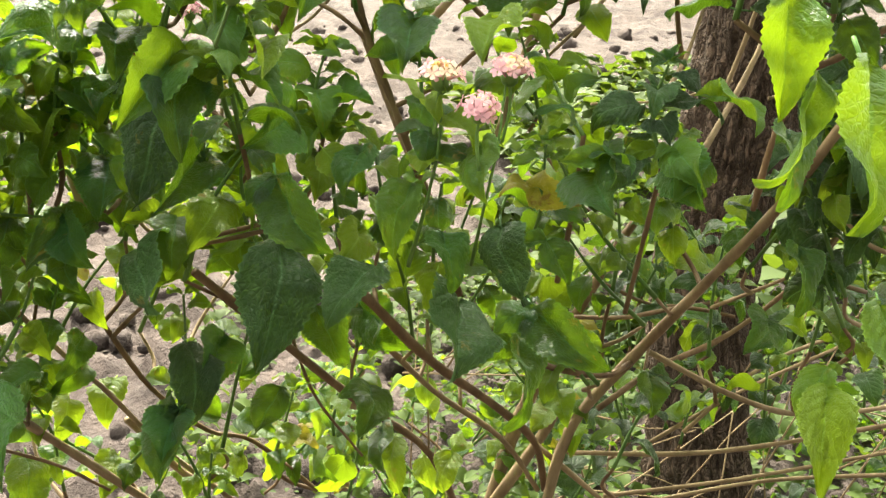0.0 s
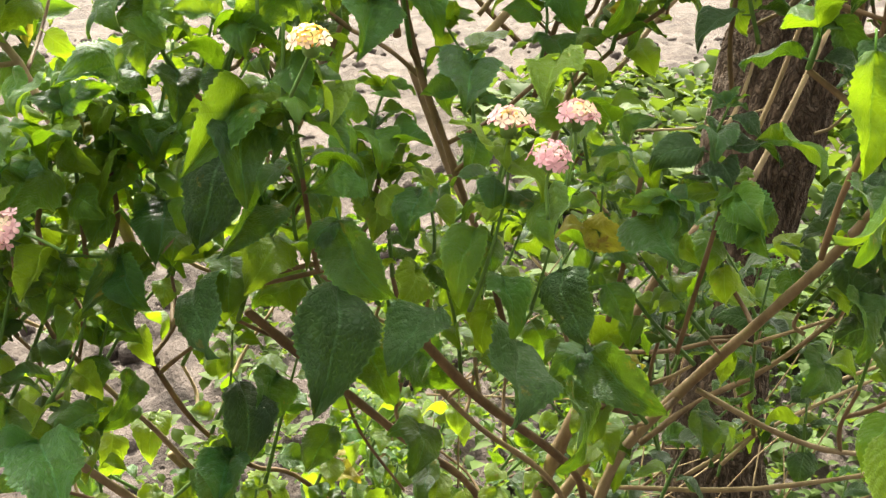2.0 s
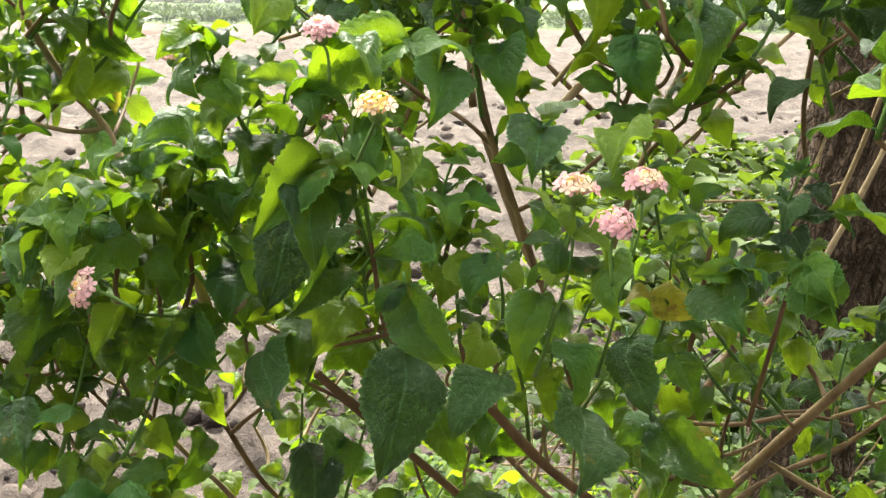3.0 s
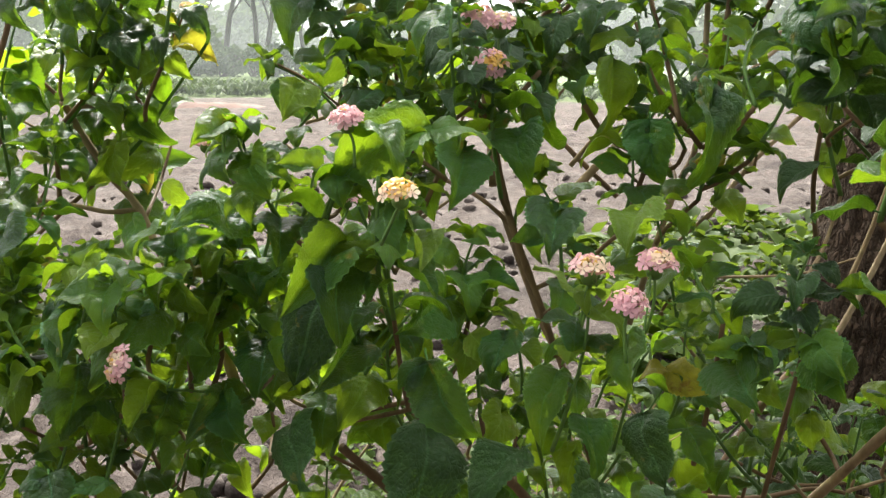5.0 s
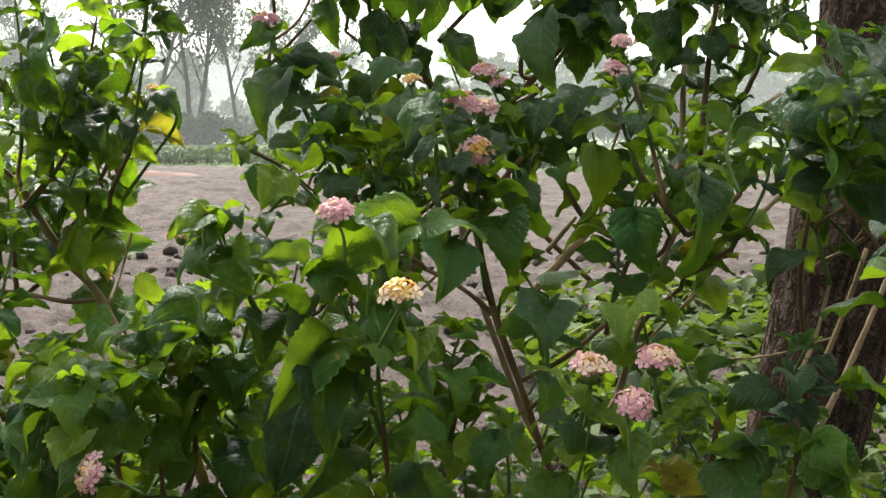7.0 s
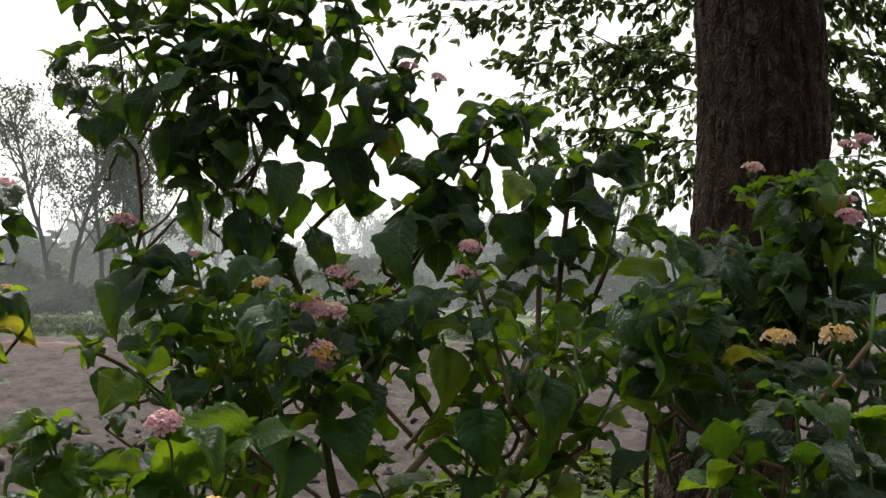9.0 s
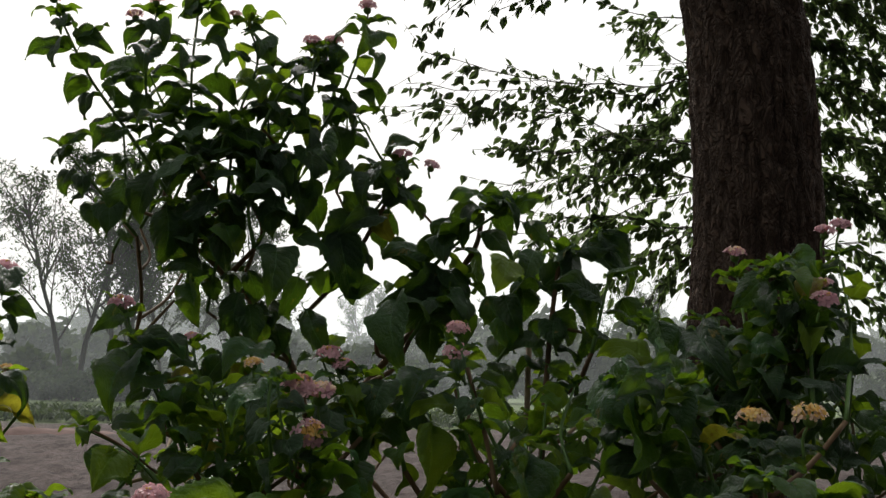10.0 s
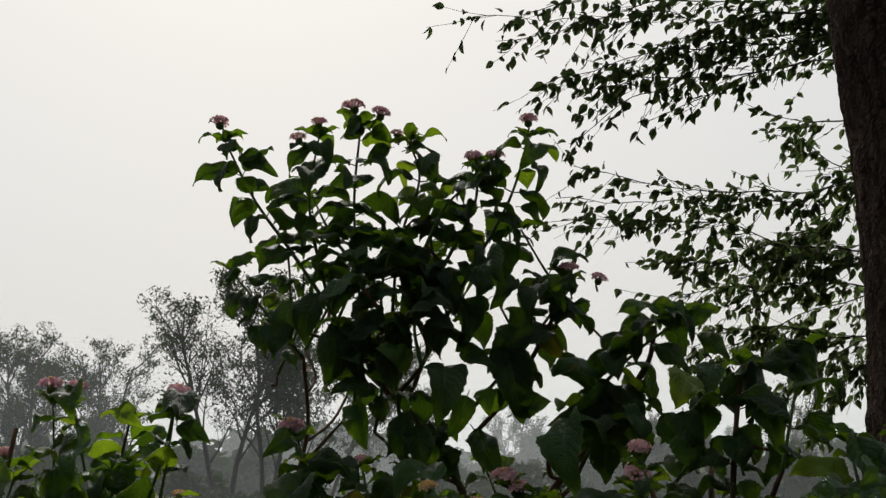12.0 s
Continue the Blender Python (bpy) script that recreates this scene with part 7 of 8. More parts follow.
thicket(front_bush, (-0.10, 0.23), (1.3, 1.7), (0.44, 0.70), 14, 0.041, 306, 0.3, 0.25)
thicket(front_bush, (-0.43, 0.24), (0.97, 1.2), (0.90, 1.05), 14, 0.045, 307, fresh=0.40, lime=0.32, yellow=0.012)
thicket(spreading_bush, (-0.56, -0.36), (1.24, 1.4), (1.12, 1.32), 11, 0.052, 308, fresh=0.32, lime=0.26)
thicket(spreading_bush, (-0.52, -0.33), (1.2, 1.38), (0.94, 1.07), 8, 0.048, 309, fresh=0.34, lime=0.28)
thicket(middle_bush, (-0.22, 0.01), (1.12, 1.4), (1.20, 1.30), 6, 0.047, 310, fresh=0.2, lime=0.1)
thicket(middle_bush, (0.08, 0.23), (1.15, 1.4), (1.16, 1.29), 4, 0.045, 311, fresh=0.2, lime=0.1)
thicket(middle_bush, (-0.23, 0.20), (1.02, 1.3), (0.98, 1.10), 8, 0.045, 312, fresh=0.2, lime=0.1)
thicket(side_bush, (0.24, 0.31), (1.0, 1.2), (1.21, 1.29), 5, 0.048, 313, fresh=0.1, lime=0.05, usual="old")
thicket(tall_bush, (-0.26, -0.02), (1.38, 1.6), (1.47, 1.63), 4, 0.050, 314, fresh=0.06, lime=0.02, yellow=0.008, usual="old")
thicket(tall_bush, (-0.19, 0.09), (1.35, 1.55), (1.27, 1.40), 5, 0.046, 315, fresh=0.06, lime=0.02, yellow=0.008, usual="old")
thicket(tall_bush, (-0.29, 0.00), (1.42, 1.55), (1.56, 1.67), 9, 0.041, 316, fresh=0.06, lime=0.02, yellow=0.008, usual="old")
thicket(tall_bush, (0.10, 0.32), (1.3, 1.45), (1.34, 1.47), 1, 0.043, 317, fresh=0.06, lime=0.02, yellow=0.008, usual="old")
thicket(side_bush, (0.34, 0.49), (1.06, 1.3), (1.22, 1.39), 26, 0.046, 318, fresh=0.1, lime=0.05, usual="old")
thicket(spreading_bush, (-0.42, -0.34), (1.1, 1.3), (1.22, 1.33), 2, 0.045, 319, fresh=0.15, lime=0.06, usual="old")
thicket(middle_bush, (-0.12, 0.11), (1.12, 1.4), (1.17, 1.26), 2, 0.047, 320, fresh=0.2, lime=0.1, usual="old")
sprig(side_bush, [(0.292, 0.800, 1.140), (0.288, 0.800, 1.186), (0.291, 0.820, 1.217)], 0.055, 4, 0.0022, 91, .0, fresh=0.1, lime=0.05, usual="old")
sprig(side_bush, [(0.344, 0.820, 1.137), (0.340, 0.820, 1.174), (0.340, 0.840, 1.198)], 0.056, 4, 0.0022, 92, .0, fresh=0.1, lime=0.05, usual="old")
sprig(side_bush, [(0.243, 0.850, 1.131), (0.250, 0.850, 1.161), (0.266, 0.880, 1.189)], 0.050, 4, 0.0023, 93, .0, fresh=0.1, lime=0.05, usual="old")
thicket(side_bush, (0.33, 0.45), (0.95, 1.2), (0.97, 1.13), 16, 0.049, 321, fresh=0.1, lime=0.05, usual="old")
thicket(front_bush, (-0.47, -0.25), (0.95, 1.15), (0.92, 1.07), 9, 0.046, 322, fresh=0.40, lime=0.34, yellow=0.012)

thicket(front_bush, (-0.46, -0.31), (0.93, 1.05), (0.88, 1.0), 5, 0.044, 324, fresh=0.25, lime=0.22, yellow=0.012)
thicket(spreading_bush, (-0.52, -0.40), (1.0, 1.15), (1.0, 1.08), 6, 0.048, 325, fresh=0.34, lime=0.28)
thicket(spreading_bush, (-0.46, -0.32), (1.0, 1.12), (0.98, 1.07), 8, 0.050, 326, fresh=0.34, lime=0.24)
sprig(front_bush, [(-0.300, 0.900, 0.985), (-0.305, 0.900, 1.035), (-0.306, 0.895, 1.072)], 0.052, 3, 0.0022, 94, 0.3, fresh=0.3, lime=0.1)

# more single leaves
leaf(spreading_bush, (-0.463, 1.100, 1.302), (-0.408, 1.054, 1.260), 0.64, (-0.72, -1, 0.65), "green", 1)
leaf(spreading_bush, (-0.421, 1.180, 1.293), (-0.404, 1.151, 1.248), 1.04, (-0.55, -1, 0.21), "green", 2)
leaf(spreading_bush, (-0.448, 1.200, 1.163), (-0.441, 1.192, 1.117), 0.83, (-0.74, -1, 0.51), "green", 2)
leaf(spreading_bush, (-0.390, 1.200, 1.183), (-0.339, 1.185, 1.137), 0.60, (-0.63, -1, 0.26), "green", 4)
leaf(spreading_bush, (-0.408, 1.220, 1.148), (-0.367, 1.165, 1.110), 0.90, (-0.27, -1, 0.49), "lime", 1)
leaf(spreading_bush, (-0.363, 1.200, 1.297), (-0.342, 1.170, 1.276), 1.02, (-0.78, -1, 0.21), "lime", 0)
leaf(spreading_bush, (-0.321, 1.200, 1.271), (-0.301, 1.178, 1.256), 1.12, (-0.22, -1, 0.48), "lime", 0)
leaf(spreading_bush, (-0.356, 1.200, 1.221), (-0.350, 1.210, 1.184), 0.89, (0.07, -1, 0.14), "green", 2)
leaf(spreading_bush, (-0.388, 1.200, 1.245), (-0.378, 1.204, 1.236), 1.60, (0.04, -1, 0.60), "lime", 1)
leaf(middle_bush, (-0.208, 1.120, 1.236), (-0.176, 1.118, 1.248), 1.07, (0.50, -1, 1.03), "green", 1)
leaf(middle_bush, (-0.224, 1.120, 1.234), (-0.238, 1.100, 1.218), 0.97, (-0.03, -1, 0.11), "green", 1)
leaf(middle_bush, (-0.189, 1.100, 1.203), (-0.184, 1.086, 1.179), 1.09, (-0.33, -1, 0.24), "green", 1)
leaf(middle_bush, (-0.155, 1.150, 1.208), (-0.120, 1.118, 1.202), 1.26, (0.63, -1, 0.91), "green", 1)
leaf(middle_bush, (-0.161, 1.200, 1.264), (-0.120, 1.180, 1.246), 1.01, (-0.60, -1, 0.49), "green", 1)
leaf(middle_bush, (-0.176, 1.150, 1.239), (-0.153, 1.135, 1.222), 1.30, (-0.12, -1, 0.51), "green", 1)
leaf(middle_bush, (0.125, 1.180, 1.284), (0.163, 1.172, 1.274), 0.84, (-0.64, -1, 0.91), "green", 1)
leaf(middle_bush, (0.192, 1.200, 1.296), (0.226, 1.205, 1.286), 0.84, (0.21, -1, 0.26), "green", 4)
leaf(middle_bush, (0.188, 1.200, 1.266), (0.213, 1.188, 1.259), 1.20, (0.45, -1, 0.76), "fresh", 1)
leaf(middle_bush, (0.034, 1.200, 1.236), (0.075, 1.162, 1.228), 0.69, (-0.28, -1, 0.59), "green", 1)
leaf(middle_bush, (0.007, 1.100, 1.207), (0.030, 1.091, 1.139), 0.51, (-0.56, -1, 0.45), "green", 4)
leaf(side_bush, (0.222, 1.020, 1.287), (0.236, 0.967, 1.232), 1.17, (-0.75, -1, 0.65), "green", 1)
leaf(side_bush, (0.263, 1.000, 1.305), (0.263, 0.976, 1.271), 1.44, (0.69, -1, 0.15), "green", 1)
leaf(tall_bush, (-0.095, 1.420, 1.338), (-0.065, 1.407, 1.313), 1.35, (0.46, -1, 0.51), "old", 4)
leaf(tall_bush, (-0.014, 1.420, 1.467), (-0.046, 1.423, 1.428), 1.56, (0.23, -1, 0.33), "old", 2)
leaf(tall_bush, (0.031, 1.420, 1.427), (0.093, 1.394, 1.412), 0.42, (-0.70, -1, 0.92), "old", 2)
leaf(tall_bush, (0.093, 1.400, 1.441), (0.112, 1.356, 1.466), 1.48, (0.07, -1, 0.51), "old", 1)
leaf(tall_bush, (0.088, 1.400, 1.397), (0.017, 1.362, 1.356), 0.76, (0.75, -1, 0.18), "old", 2)
leaf(tall_bush, (0.160, 1.300, 1.407), (0.143, 1.257, 1.363), 1.12, (0.72, -1, 0.69), "lime", 1)
leaf(tall_bush, (0.156, 1.300, 1.349), (0.151, 1.283, 1.304), 1.08, (-0.45, -1, 0.39), "green", 7)
leaf(tall_bush, (0.211, 1.300, 1.353), (0.236, 1.318, 1.325), 1.33, (0.01, -1, 0.52), "old", 2)
leaf(tall_bush, (0.228, 1.320, 1.422), (0.241, 1.291, 1.356), 0.83, (0.23, -1, 0.15), "old", 7)
leaf(tall_bush, (-0.147, 1.420, 1.407), (-0.121, 1.414, 1.388), 1.60, (0.18, -1, 0.56), "old", 4)
leaf(tall_bush, (-0.186, 1.420, 1.444), (-0.213, 1.427, 1.483), 1.32, (0.37, -1, 0.66), "old", 1)
flower(spreading_bush, (-0.460, 1.200, 1.390), 0.0250, (0, -.2, 1), "pink", (-0.455, 1.200, 1.366), 247)
flower(spreading_bush, (-0.441, 1.220, 1.389), 0.0212, (.2, -.2, 1), "pink", (-0.444, 1.220, 1.365), 248)
flower(spreading_bush, (-0.481, 1.150, 1.321), 0.0219, (0, -.3, 1), "pink", (-0.478, 1.150, 1.298), 249)
sprig(spreading_bush, [(-0.454, 1.200, 1.226), (-0.452, 1.200, 1.300), (-0.457, 1.200, 1.366)], 0.038, 4, 0.0019, 45, .0, fresh=0.15, lime=0.06, usual="old")
sprig(spreading_bush, [(-0.406, 1.220, 1.226), (-0.428, 1.220, 1.301), (-0.443, 1.220, 1.365)], 0.039, 4, 0.0019, 46, .0, fresh=0.15, lime=0.06, usual="old")
thicket(side_bush, (0.14, 0.40), (1.2, 1.45), (0.80, 1.01), 9, 0.044, 323, fresh=0.1, lime=0.05, usual="old")

# heavy leaves low in the tall bush, most in the darkened tone
leaf(tall_bush, (-0.194, 1.400, 1.473), (-0.196, 1.374, 1.394), 0.78, (-0.46, -1, 0.31), "old", 2)
leaf(tall_bush, (-0.091, 1.360, 1.419), (-0.071, 1.322, 1.352), 1.00, (0.22, -1, 0.26), "old", 2)
leaf(tall_bush, (-0.182, 1.370, 1.382), (-0.176, 1.355, 1.338), 0.89, (-0.79, -1, 0.25), "green", 3)
leaf(tall_bush, (-0.129, 1.360, 1.369), (-0.144, 1.363, 1.311), 0.82, (-0.38, -1, 0.41), "old", 2)
leaf(tall_bush, (-0.166, 1.380, 1.389), (-0.150, 1.384, 1.361), 1.32, (0.12, -1, 0.26), "old", 7)
leaf(tall_bush, (-0.050, 1.380, 1.396), (-0.037, 1.368, 1.367), 1.12, (-0.26, -1, 0.69), "green", 2)
leaf(tall_bush, (-0.120, 1.360, 1.357), (-0.099, 1.352, 1.306), 0.99, (0.54, -1, 0.40), "old", 1)
leaf(tall_bush, (-0.045, 1.400, 1.500), (-0.080, 1.411, 1.481), 0.85, (0.69, -1, 0.48), "old", 4)
leaf(tall_bush, (0.019, 1.420, 1.517), (-0.037, 1.390, 1.494), 0.59, (-0.75, -1, 0.69), "old", 2)
leaf(tall_bush, (0.019, 1.420, 1.465), (-0.036, 1.382, 1.471), 0.45, (0.30, -1, 0.66), "old", 2)
leaf(tall_bush, (0.138, 1.400, 1.476), (0.082, 1.370, 1.456), 0.83, (-0.65, -1, 0.66), "old", 4)
leaf(tall_bush, (0.151, 1.400, 1.488), (0.201, 1.389, 1.468), 0.70, (0.48, -1, 0.60), "old", 2)
leaf(tall_bush, (0.100, 1.400, 1.463), (0.062, 1.425, 1.410), 0.83, (-0.66, -1, 0.39), "old", 4)
leaf(tall_bush, (0.096, 1.400, 1.399), (0.034, 1.422, 1.408), 0.55, (-0.42, -1, 0.85), "old", 4)
leaf(tall_bush, (0.084, 1.400, 1.391), (0.033, 1.376, 1.370), 0.70, (0.44, -1, 0.44), "old", 2)
leaf(tall_bush, (0.109, 1.400, 1.370), (0.033, 1.404, 1.351), 0.59, (0.04, -1, 0.57), "old", 2)
leaf(tall_bush, (0.045, 1.360, 1.364), (-0.002, 1.315, 1.284), 0.61, (-0.67, -1, 0.25), "old", 2)
leaf(tall_bush, (0.141, 1.360, 1.371), (0.173, 1.358, 1.313), 0.80, (-0.52, -1, 0.49), "old", 4)
leaf(tall_bush, (0.194, 1.360, 1.421), (0.160, 1.331, 1.379), 0.83, (-0.10, -1, 0.52), "old", 2)
leaf(tall_bush, (0.082, 1.360, 1.340), (0.076, 1.380, 1.295), 1.14, (-0.18, -1, 0.33), "old", 1)
leaf(tall_bush, (-0.017, 1.400, 1.373), (0.020, 1.423, 1.400), 0.94, (0.35, -1, 0.93), "old", 1)
leaf(tall_bush, (-0.155, 1.380, 1.439), (-0.124, 1.359, 1.391), 0.93, (0.22, -1, 0.15), "old", 7)
leaf(tall_bush, (-0.263, 1.380, 1.495), (-0.277, 1.396, 1.446), 0.99, (-0.40, -1, 0.66), "old", 2)
leaf(tall_bush, (-0.232, 1.380, 1.502), (-0.262, 1.382, 1.445), 0.92, (-0.25, -1, 0.59), "old", 2)
leaf(tall_bush, (-0.018, 1.400, 1.436), (0.014, 1.397, 1.404), 1.15, (-0.35, -1, 0.20), "old", 4)
leaf(tall_bush, (-0.068, 1.380, 1.433), (-0.018, 1.388, 1.422), 0.82, (-0.10, -1, 1.09), "old", 2)
leaf(tall_bush, (0.198, 1.300, 1.380), (0.238, 1.323, 1.418), 0.96, (0.74, -1, 0.64), "old", 4)
leaf(tall_bush, (0.252, 1.300, 1.416), (0.289, 1.278, 1.396), 0.89, (-0.02, -1, 0.13), "old", 2)
leaf(tall_bush, (0.281, 1.300, 1.369), (0.308, 1.319, 1.322), 0.91, (-0.49, -1, 0.41), "old", 4)
leaf(middle_bush, (-0.185, 1.250, 1.316), (-0.147, 1.229, 1.309), 1.02, (0.14, -1, 1.00), "old", 1)
leaf(middle_bush, (-0.095, 1.200, 1.279), (-0.130, 1.153, 1.258), 1.09, (-0.59, -1, 0.40), "old", 2)
leaf(middle_bush, (-0.059, 1.180, 1.274), (-0.124, 1.115, 1.256), 0.50, (-0.07, -1, 0.57), "old", 1)
leaf(middle_bush, (0.033, 1.200, 1.275), (-0.003, 1.164, 1.249), 1.12, (-0.21, -1, 0.17), "old", 2)
leaf(middle_bush, (0.055, 1.200, 1.264), (0.091, 1.161, 1.245), 1.20, (0.16, -1, 0.48), "old", 1)
leaf(middle_bush, (-0.018, 1.150, 1.250), (-0.045, 1.099, 1.232), 1.34, (0.55, -1, 0.11), "old", 1)
leaf(spreading_bush, (-0.419, 1.180, 1.335), (-0.373, 1.117, 1.289), 0.79, (-0.40, -1, 0.47), "green", 1)
leaf(spreading_bush, (-0.384, 1.200, 1.310), (-0.345, 1.153, 1.272), 0.86, (-0.57, -1, 0.35), "green", 2)
leaf(spreading_bush, (-0.436, 1.160, 1.302), (-0.403, 1.141, 1.255), 0.97, (-0.57, -1, 0.63), "green", 1)
leaf(spreading_bush, (-0.394, 1.180, 1.277), (-0.403, 1.168, 1.234), 1.04, (0.09, -1, 0.59), "fresh", 2)
leaf(spreading_bush, (-0.373, 1.200, 1.245), (-0.342, 1.174, 1.209), 1.36, (0.36, -1, 0.21), "lime", 1)
leaf(spreading_bush, (-0.357, 1.200, 1.337), (-0.315, 1.162, 1.328), 0.91, (-0.36, -1, 0.95), "green", 1)
leaf(spreading_bush, (-0.384, 1.180, 1.362), (-0.347, 1.170, 1.354), 0.87, (-0.64, -1, 0.89), "fresh", 1)
leaf(spreading_bush, (-0.427, 1.180, 1.382), (-0.439, 1.147, 1.348), 1.08, (-0.40, -1, 0.46), "green", 2)
leaf(spreading_bush, (-0.368, 1.200, 1.267), (-0.327, 1.190, 1.273), 0.91, (0.51, -1, 0.90), "lime", 2)

# slim leaves round the sky gaps of the tall bush
leaf(tall_bush, (-0.014, 1.420, 1.525), (-0.050, 1.385, 1.499), 0.61, (0.27, -1, 0.47), "old", 4)
leaf(tall_bush, (0.038, 1.420, 1.526), (-0.011, 1.445, 1.509), 0.57, (-0.18, -1, 0.20), "green", 1)
leaf(tall_bush, (0.001, 1.420, 1.415), (-0.050, 1.426, 1.395), 0.57, (-0.31, -1, 0.65), "old", 2)
leaf(tall_bush, (-0.024, 1.420, 1.401), (-0.050, 1.430, 1.376), 1.05, (-0.09, -1, 0.40), "green", 7)
leaf(tall_bush, (-0.059, 1.380, 1.354), (-0.024, 1.375, 1.304), 0.78, (0.30, -1, 0.52), "old", 4)
leaf(tall_bush, (-0.189, 1.380, 1.376), (-0.173, 1.365, 1.327), 0.92, (-0.32, -1, 0.42), "green", 2)
leaf(tall_bush, (-0.176, 1.400, 1.429), (-0.149, 1.393, 1.397), 0.93, (-0.45, -1, 0.20), "old", 4)
leaf(tall_bush, (-0.146, 1.380, 1.365), (-0.120, 1.377, 1.346), 1.35, (-0.26, -1, 0.50), "old", 2)
leaf(tall_bush, (-0.096, 1.380, 1.347), (-0.119, 1.372, 1.303), 0.84, (0.26, -1, 0.12), "green", 7)
leaf(tall_bush, (-0.075, 1.400, 1.443), (-0.037, 1.408, 1.432), 0.94, (-0.71, -1, 0.38), "old", 2)
leaf(tall_bush, (-0.025, 1.400, 1.444), (0.002, 1.413, 1.356), 0.56, (-0.13, -1, 0.66), "old", 2)
leaf(tall_bush, (-0.165, 1.370, 1.485), (-0.193, 1.384, 1.433), 0.85, (-0.55, -1, 0.41), "old", 4)
leaf(tall_bush, (-0.144, 1.380, 1.477), (-0.136, 1.402, 1.422), 0.83, (-0.34, -1, 0.29), "old", 2)
leaf(tall_bush, (-0.094, 1.380, 1.478), (-0.116, 1.364, 1.431), 0.94, (-0.29, -1, 0.34), "old", 7)
leaf(tall_bush, (-0.122, 1.370, 1.395), (-0.096, 1.373, 1.352), 0.91, (0.46, -1, 0.11), "old", 4)
leaf(tall_bush, (-0.066, 1.370, 1.389), (-0.085, 1.382, 1.340), 0.79, (0.46, -1, 0.58), "old", 2)
leaf(tall_bush, (-0.173, 1.400, 1.505), (-0.216, 1.402, 1.479), 0.67, (0.51, -1, 0.68), "old", 4)
leaf(tall_bush, (-0.097, 1.400, 1.526), (-0.069, 1.386, 1.479), 0.84, (-0.07, -1, 0.54), "old", 2)

# thin yellow-green leaves low in the front bush
leaf(front_bush, (-0.274, 1.060, 0.888), (-0.298, 1.027, 0.872), 1.18, (-0.45, -1, 0.35), "lime", 0)
leaf(front_bush, (-0.249, 1.060, 0.875), (-0.231, 1.039, 0.847), 0.97, (-0.54, -1, 0.62), "lime", 2)
leaf(front_bush, (-0.182, 1.100, 0.841), (-0.171, 1.089, 0.819), 1.45, (0.67, -1, 0.26), "lime", 1)
leaf(front_bush, (-0.167, 1.050, 0.910), (-0.151, 1.015, 0.892), 1.37, (0.19, -1, 0.18), "fresh", 1)
leaf(front_bush, (-0.284, 1.080, 0.767), (-0.278, 1.073, 0.730), 1.41, (0.53, -1, 0.52), "lime", 2)
leaf(front_bush, (-0.225, 1.100, 0.719), (-0.212, 1.094, 0.686), 1.35, (-0.31, -1, 0.68), "lime", 1)
leaf(front_bush, (-0.248, 1.100, 0.701), (-0.220, 1.066, 0.684), 1.37, (0.14, -1, 0.27), "lime", 0)
leaf(front_bush, (-0.316, 1.050, 0.724), (-0.286, 1.044, 0.679), 1.46, (0.80, -1, 0.19), "fresh", 1)
leaf(front_bush, (-0.131, 1.150, 0.778), (-0.109, 1.118, 0.773), 1.23, (0.34, -1, 0.70), "lime", 0)
leaf(front_bush, (-0.145, 1.150, 0.688), (-0.131, 1.092, 0.663), 1.32, (0.62, -1, 0.69), "lime", 1)
leaf(front_bush, (-0.252, 1.120, 0.770), (-0.227, 1.077, 0.762), 1.27, (-0.14, -1, 0.27), "lime", 2)
leaf(front_bush, (-0.154, 0.980, 0.857), (-0.094, 0.917, 0.835), 0.68, (0.76, -1, 0.64), "old", 4)
leaf(front_bush, (-0.071, 1.200, 0.662), (-0.046, 1.177, 0.635), 1.25, (-0.70, -1, 0.13), "green", 1)
leaf(front_bush, (-0.042, 1.200, 0.656), (-0.073, 1.206, 0.608), 1.05, (0.68, -1, 0.36), "fresh", 2)
leaf(front_bush, (-0.067, 1.100, 0.839), (-0.050, 1.107, 0.814), 1.52, (0.03, -1, 0.40), "lime", 1)
leaf(front_bush, (0.008, 1.100, 0.883), (0.024, 1.097, 0.857), 1.22, (-0.08, -1, 0.27), "lime", 2)
leaf(front_bush, (-0.018, 1.100, 0.839), (-0.031, 1.067, 0.829), 1.55, (-0.41, -1, 0.15), "lime", 1)
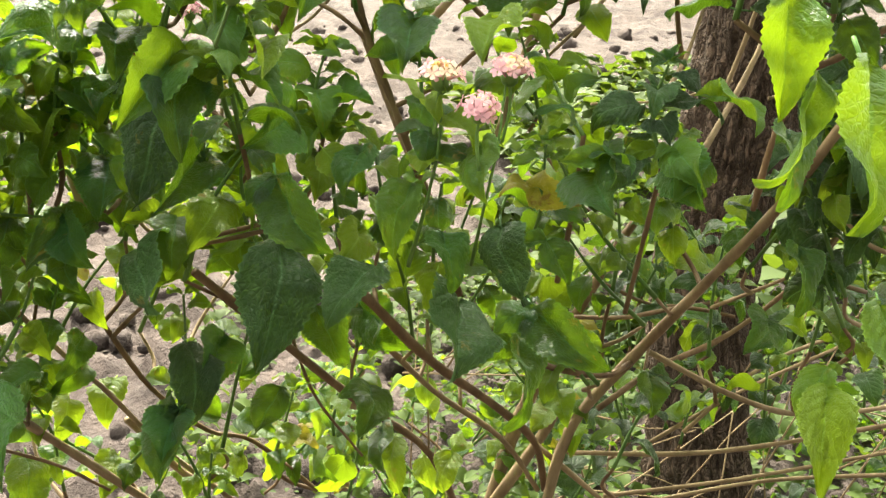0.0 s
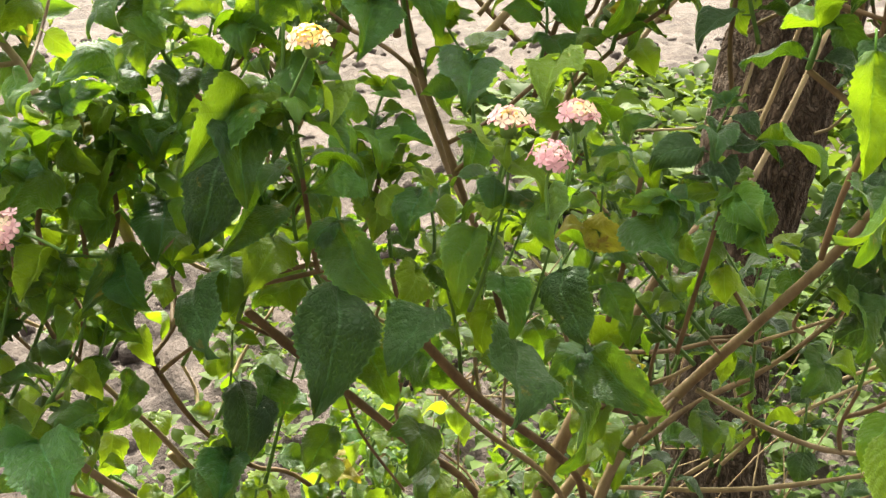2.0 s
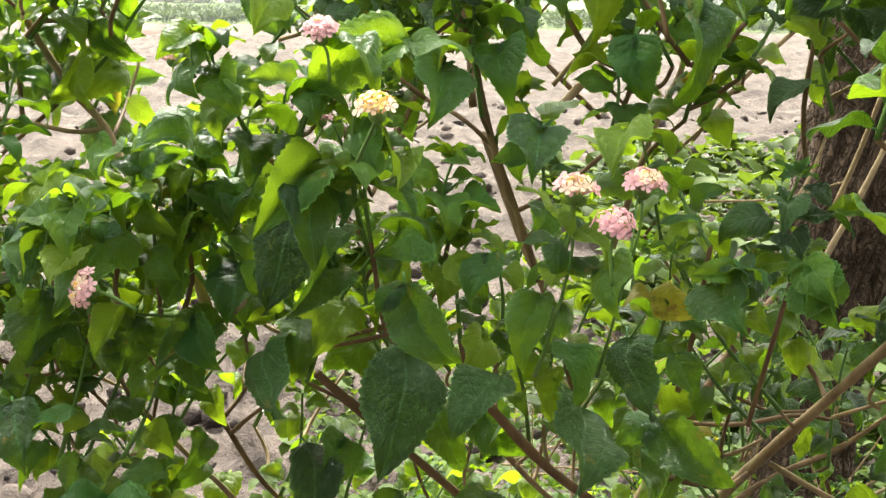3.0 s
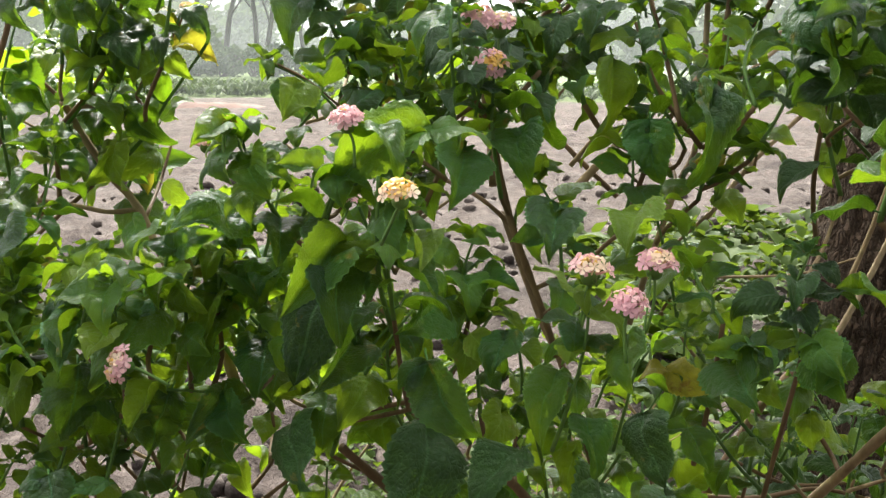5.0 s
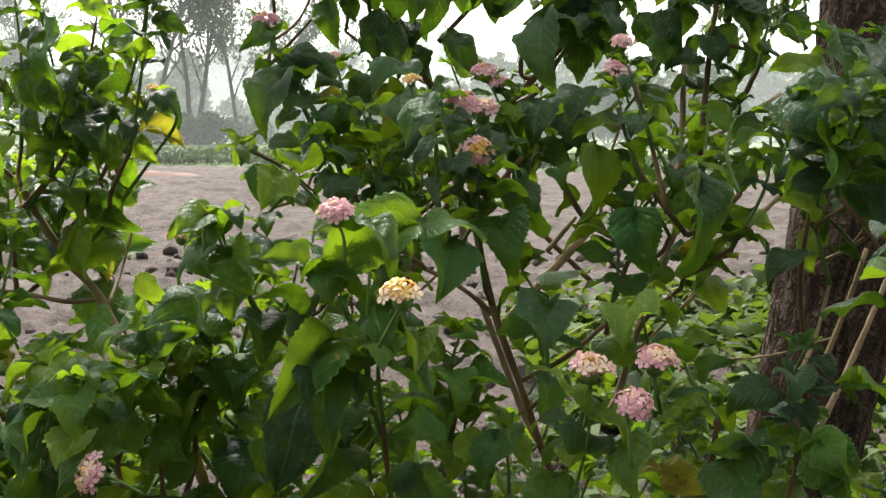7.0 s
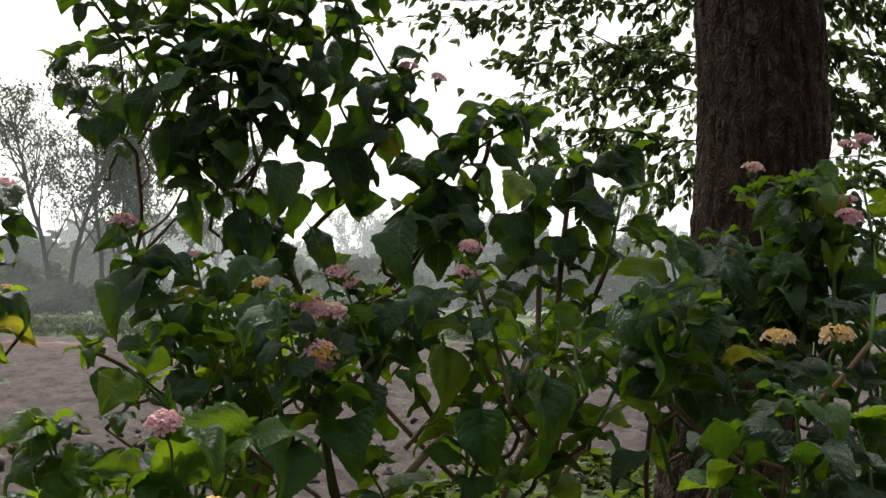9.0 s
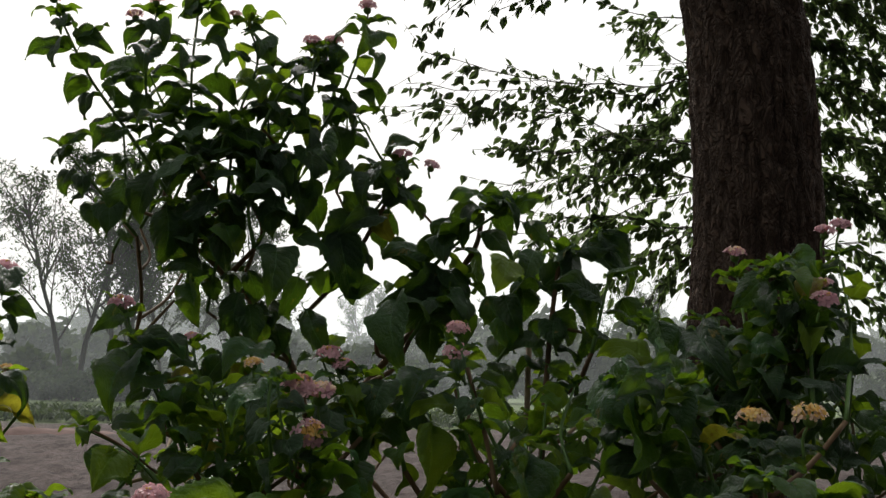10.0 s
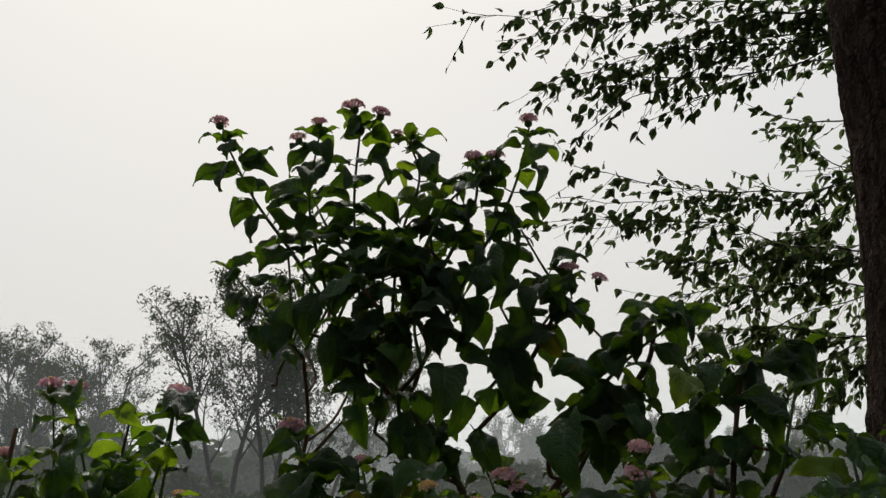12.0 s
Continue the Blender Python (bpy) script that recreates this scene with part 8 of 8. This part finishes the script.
leaf(front_bush, (-0.260, 1.060, 0.808), (-0.242, 1.034, 0.792), 1.60, (0.12, -1, 0.14), "green", 2)
leaf(front_bush, (-0.304, 1.040, 0.811), (-0.267, 0.995, 0.803), 1.37, (-0.01, -1, 0.62), "green", 1)
leaf(front_bush, (-0.312, 1.000, 0.805), (-0.278, 0.947, 0.793), 1.40, (0.71, -1, 0.52), "green", 2)
leaf(front_bush, (-0.106, 1.200, 0.675), (-0.124, 1.190, 0.628), 1.13, (0.67, -1, 0.27), "lime", 0)
leaf(front_bush, (0.038, 1.200, 0.656), (0.056, 1.194, 0.620), 1.30, (0.07, -1, 0.11), "lime", 1)
leaf(front_bush, (-0.274, 0.950, 1.066), (-0.277, 0.894, 1.053), 1.13, (-0.42, -1, 0.17), "lime", 1)
leaf(front_bush, (-0.290, 0.940, 1.042), (-0.244, 0.877, 1.032), 1.45, (0.42, -1, 0.60), "fresh", 1)
leaf(front_bush, (-0.038, 0.950, 1.024), (-0.005, 0.947, 1.000), 1.04, (-0.10, -1, 0.39), "lime", 2)
leaf(front_bush, (-0.121, 0.980, 0.980), (-0.090, 0.930, 0.970), 1.32, (0.48, -1, 0.44), "lime", 1)
leaf(front_bush, (-0.316, 0.950, 0.968), (-0.285, 0.933, 0.963), 1.16, (-0.61, -1, 0.41), "lime", 0)
leaf(front_bush, (-0.156, 0.970, 0.964), (-0.119, 0.922, 0.963), 1.14, (0.22, -1, 0.26), "fresh", 2)
leaf(front_bush, (-0.284, 0.960, 1.137), (-0.253, 0.964, 1.120), 0.90, (-0.35, -1, 0.43), "lime", 1)
leaf(front_bush, (-0.234, 0.930, 1.009), (-0.263, 0.936, 0.989), 1.19, (-0.38, -1, 0.54), "fresh", 2)
leaf(front_bush, (-0.314, 0.930, 1.022), (-0.294, 0.927, 0.996), 1.32, (-0.70, -1, 0.12), "fresh", 1)
leaf(front_bush, (-0.182, 0.930, 1.023), (-0.202, 0.917, 1.003), 1.21, (-0.68, -1, 0.49), "fresh", 4)

gather_leaves()
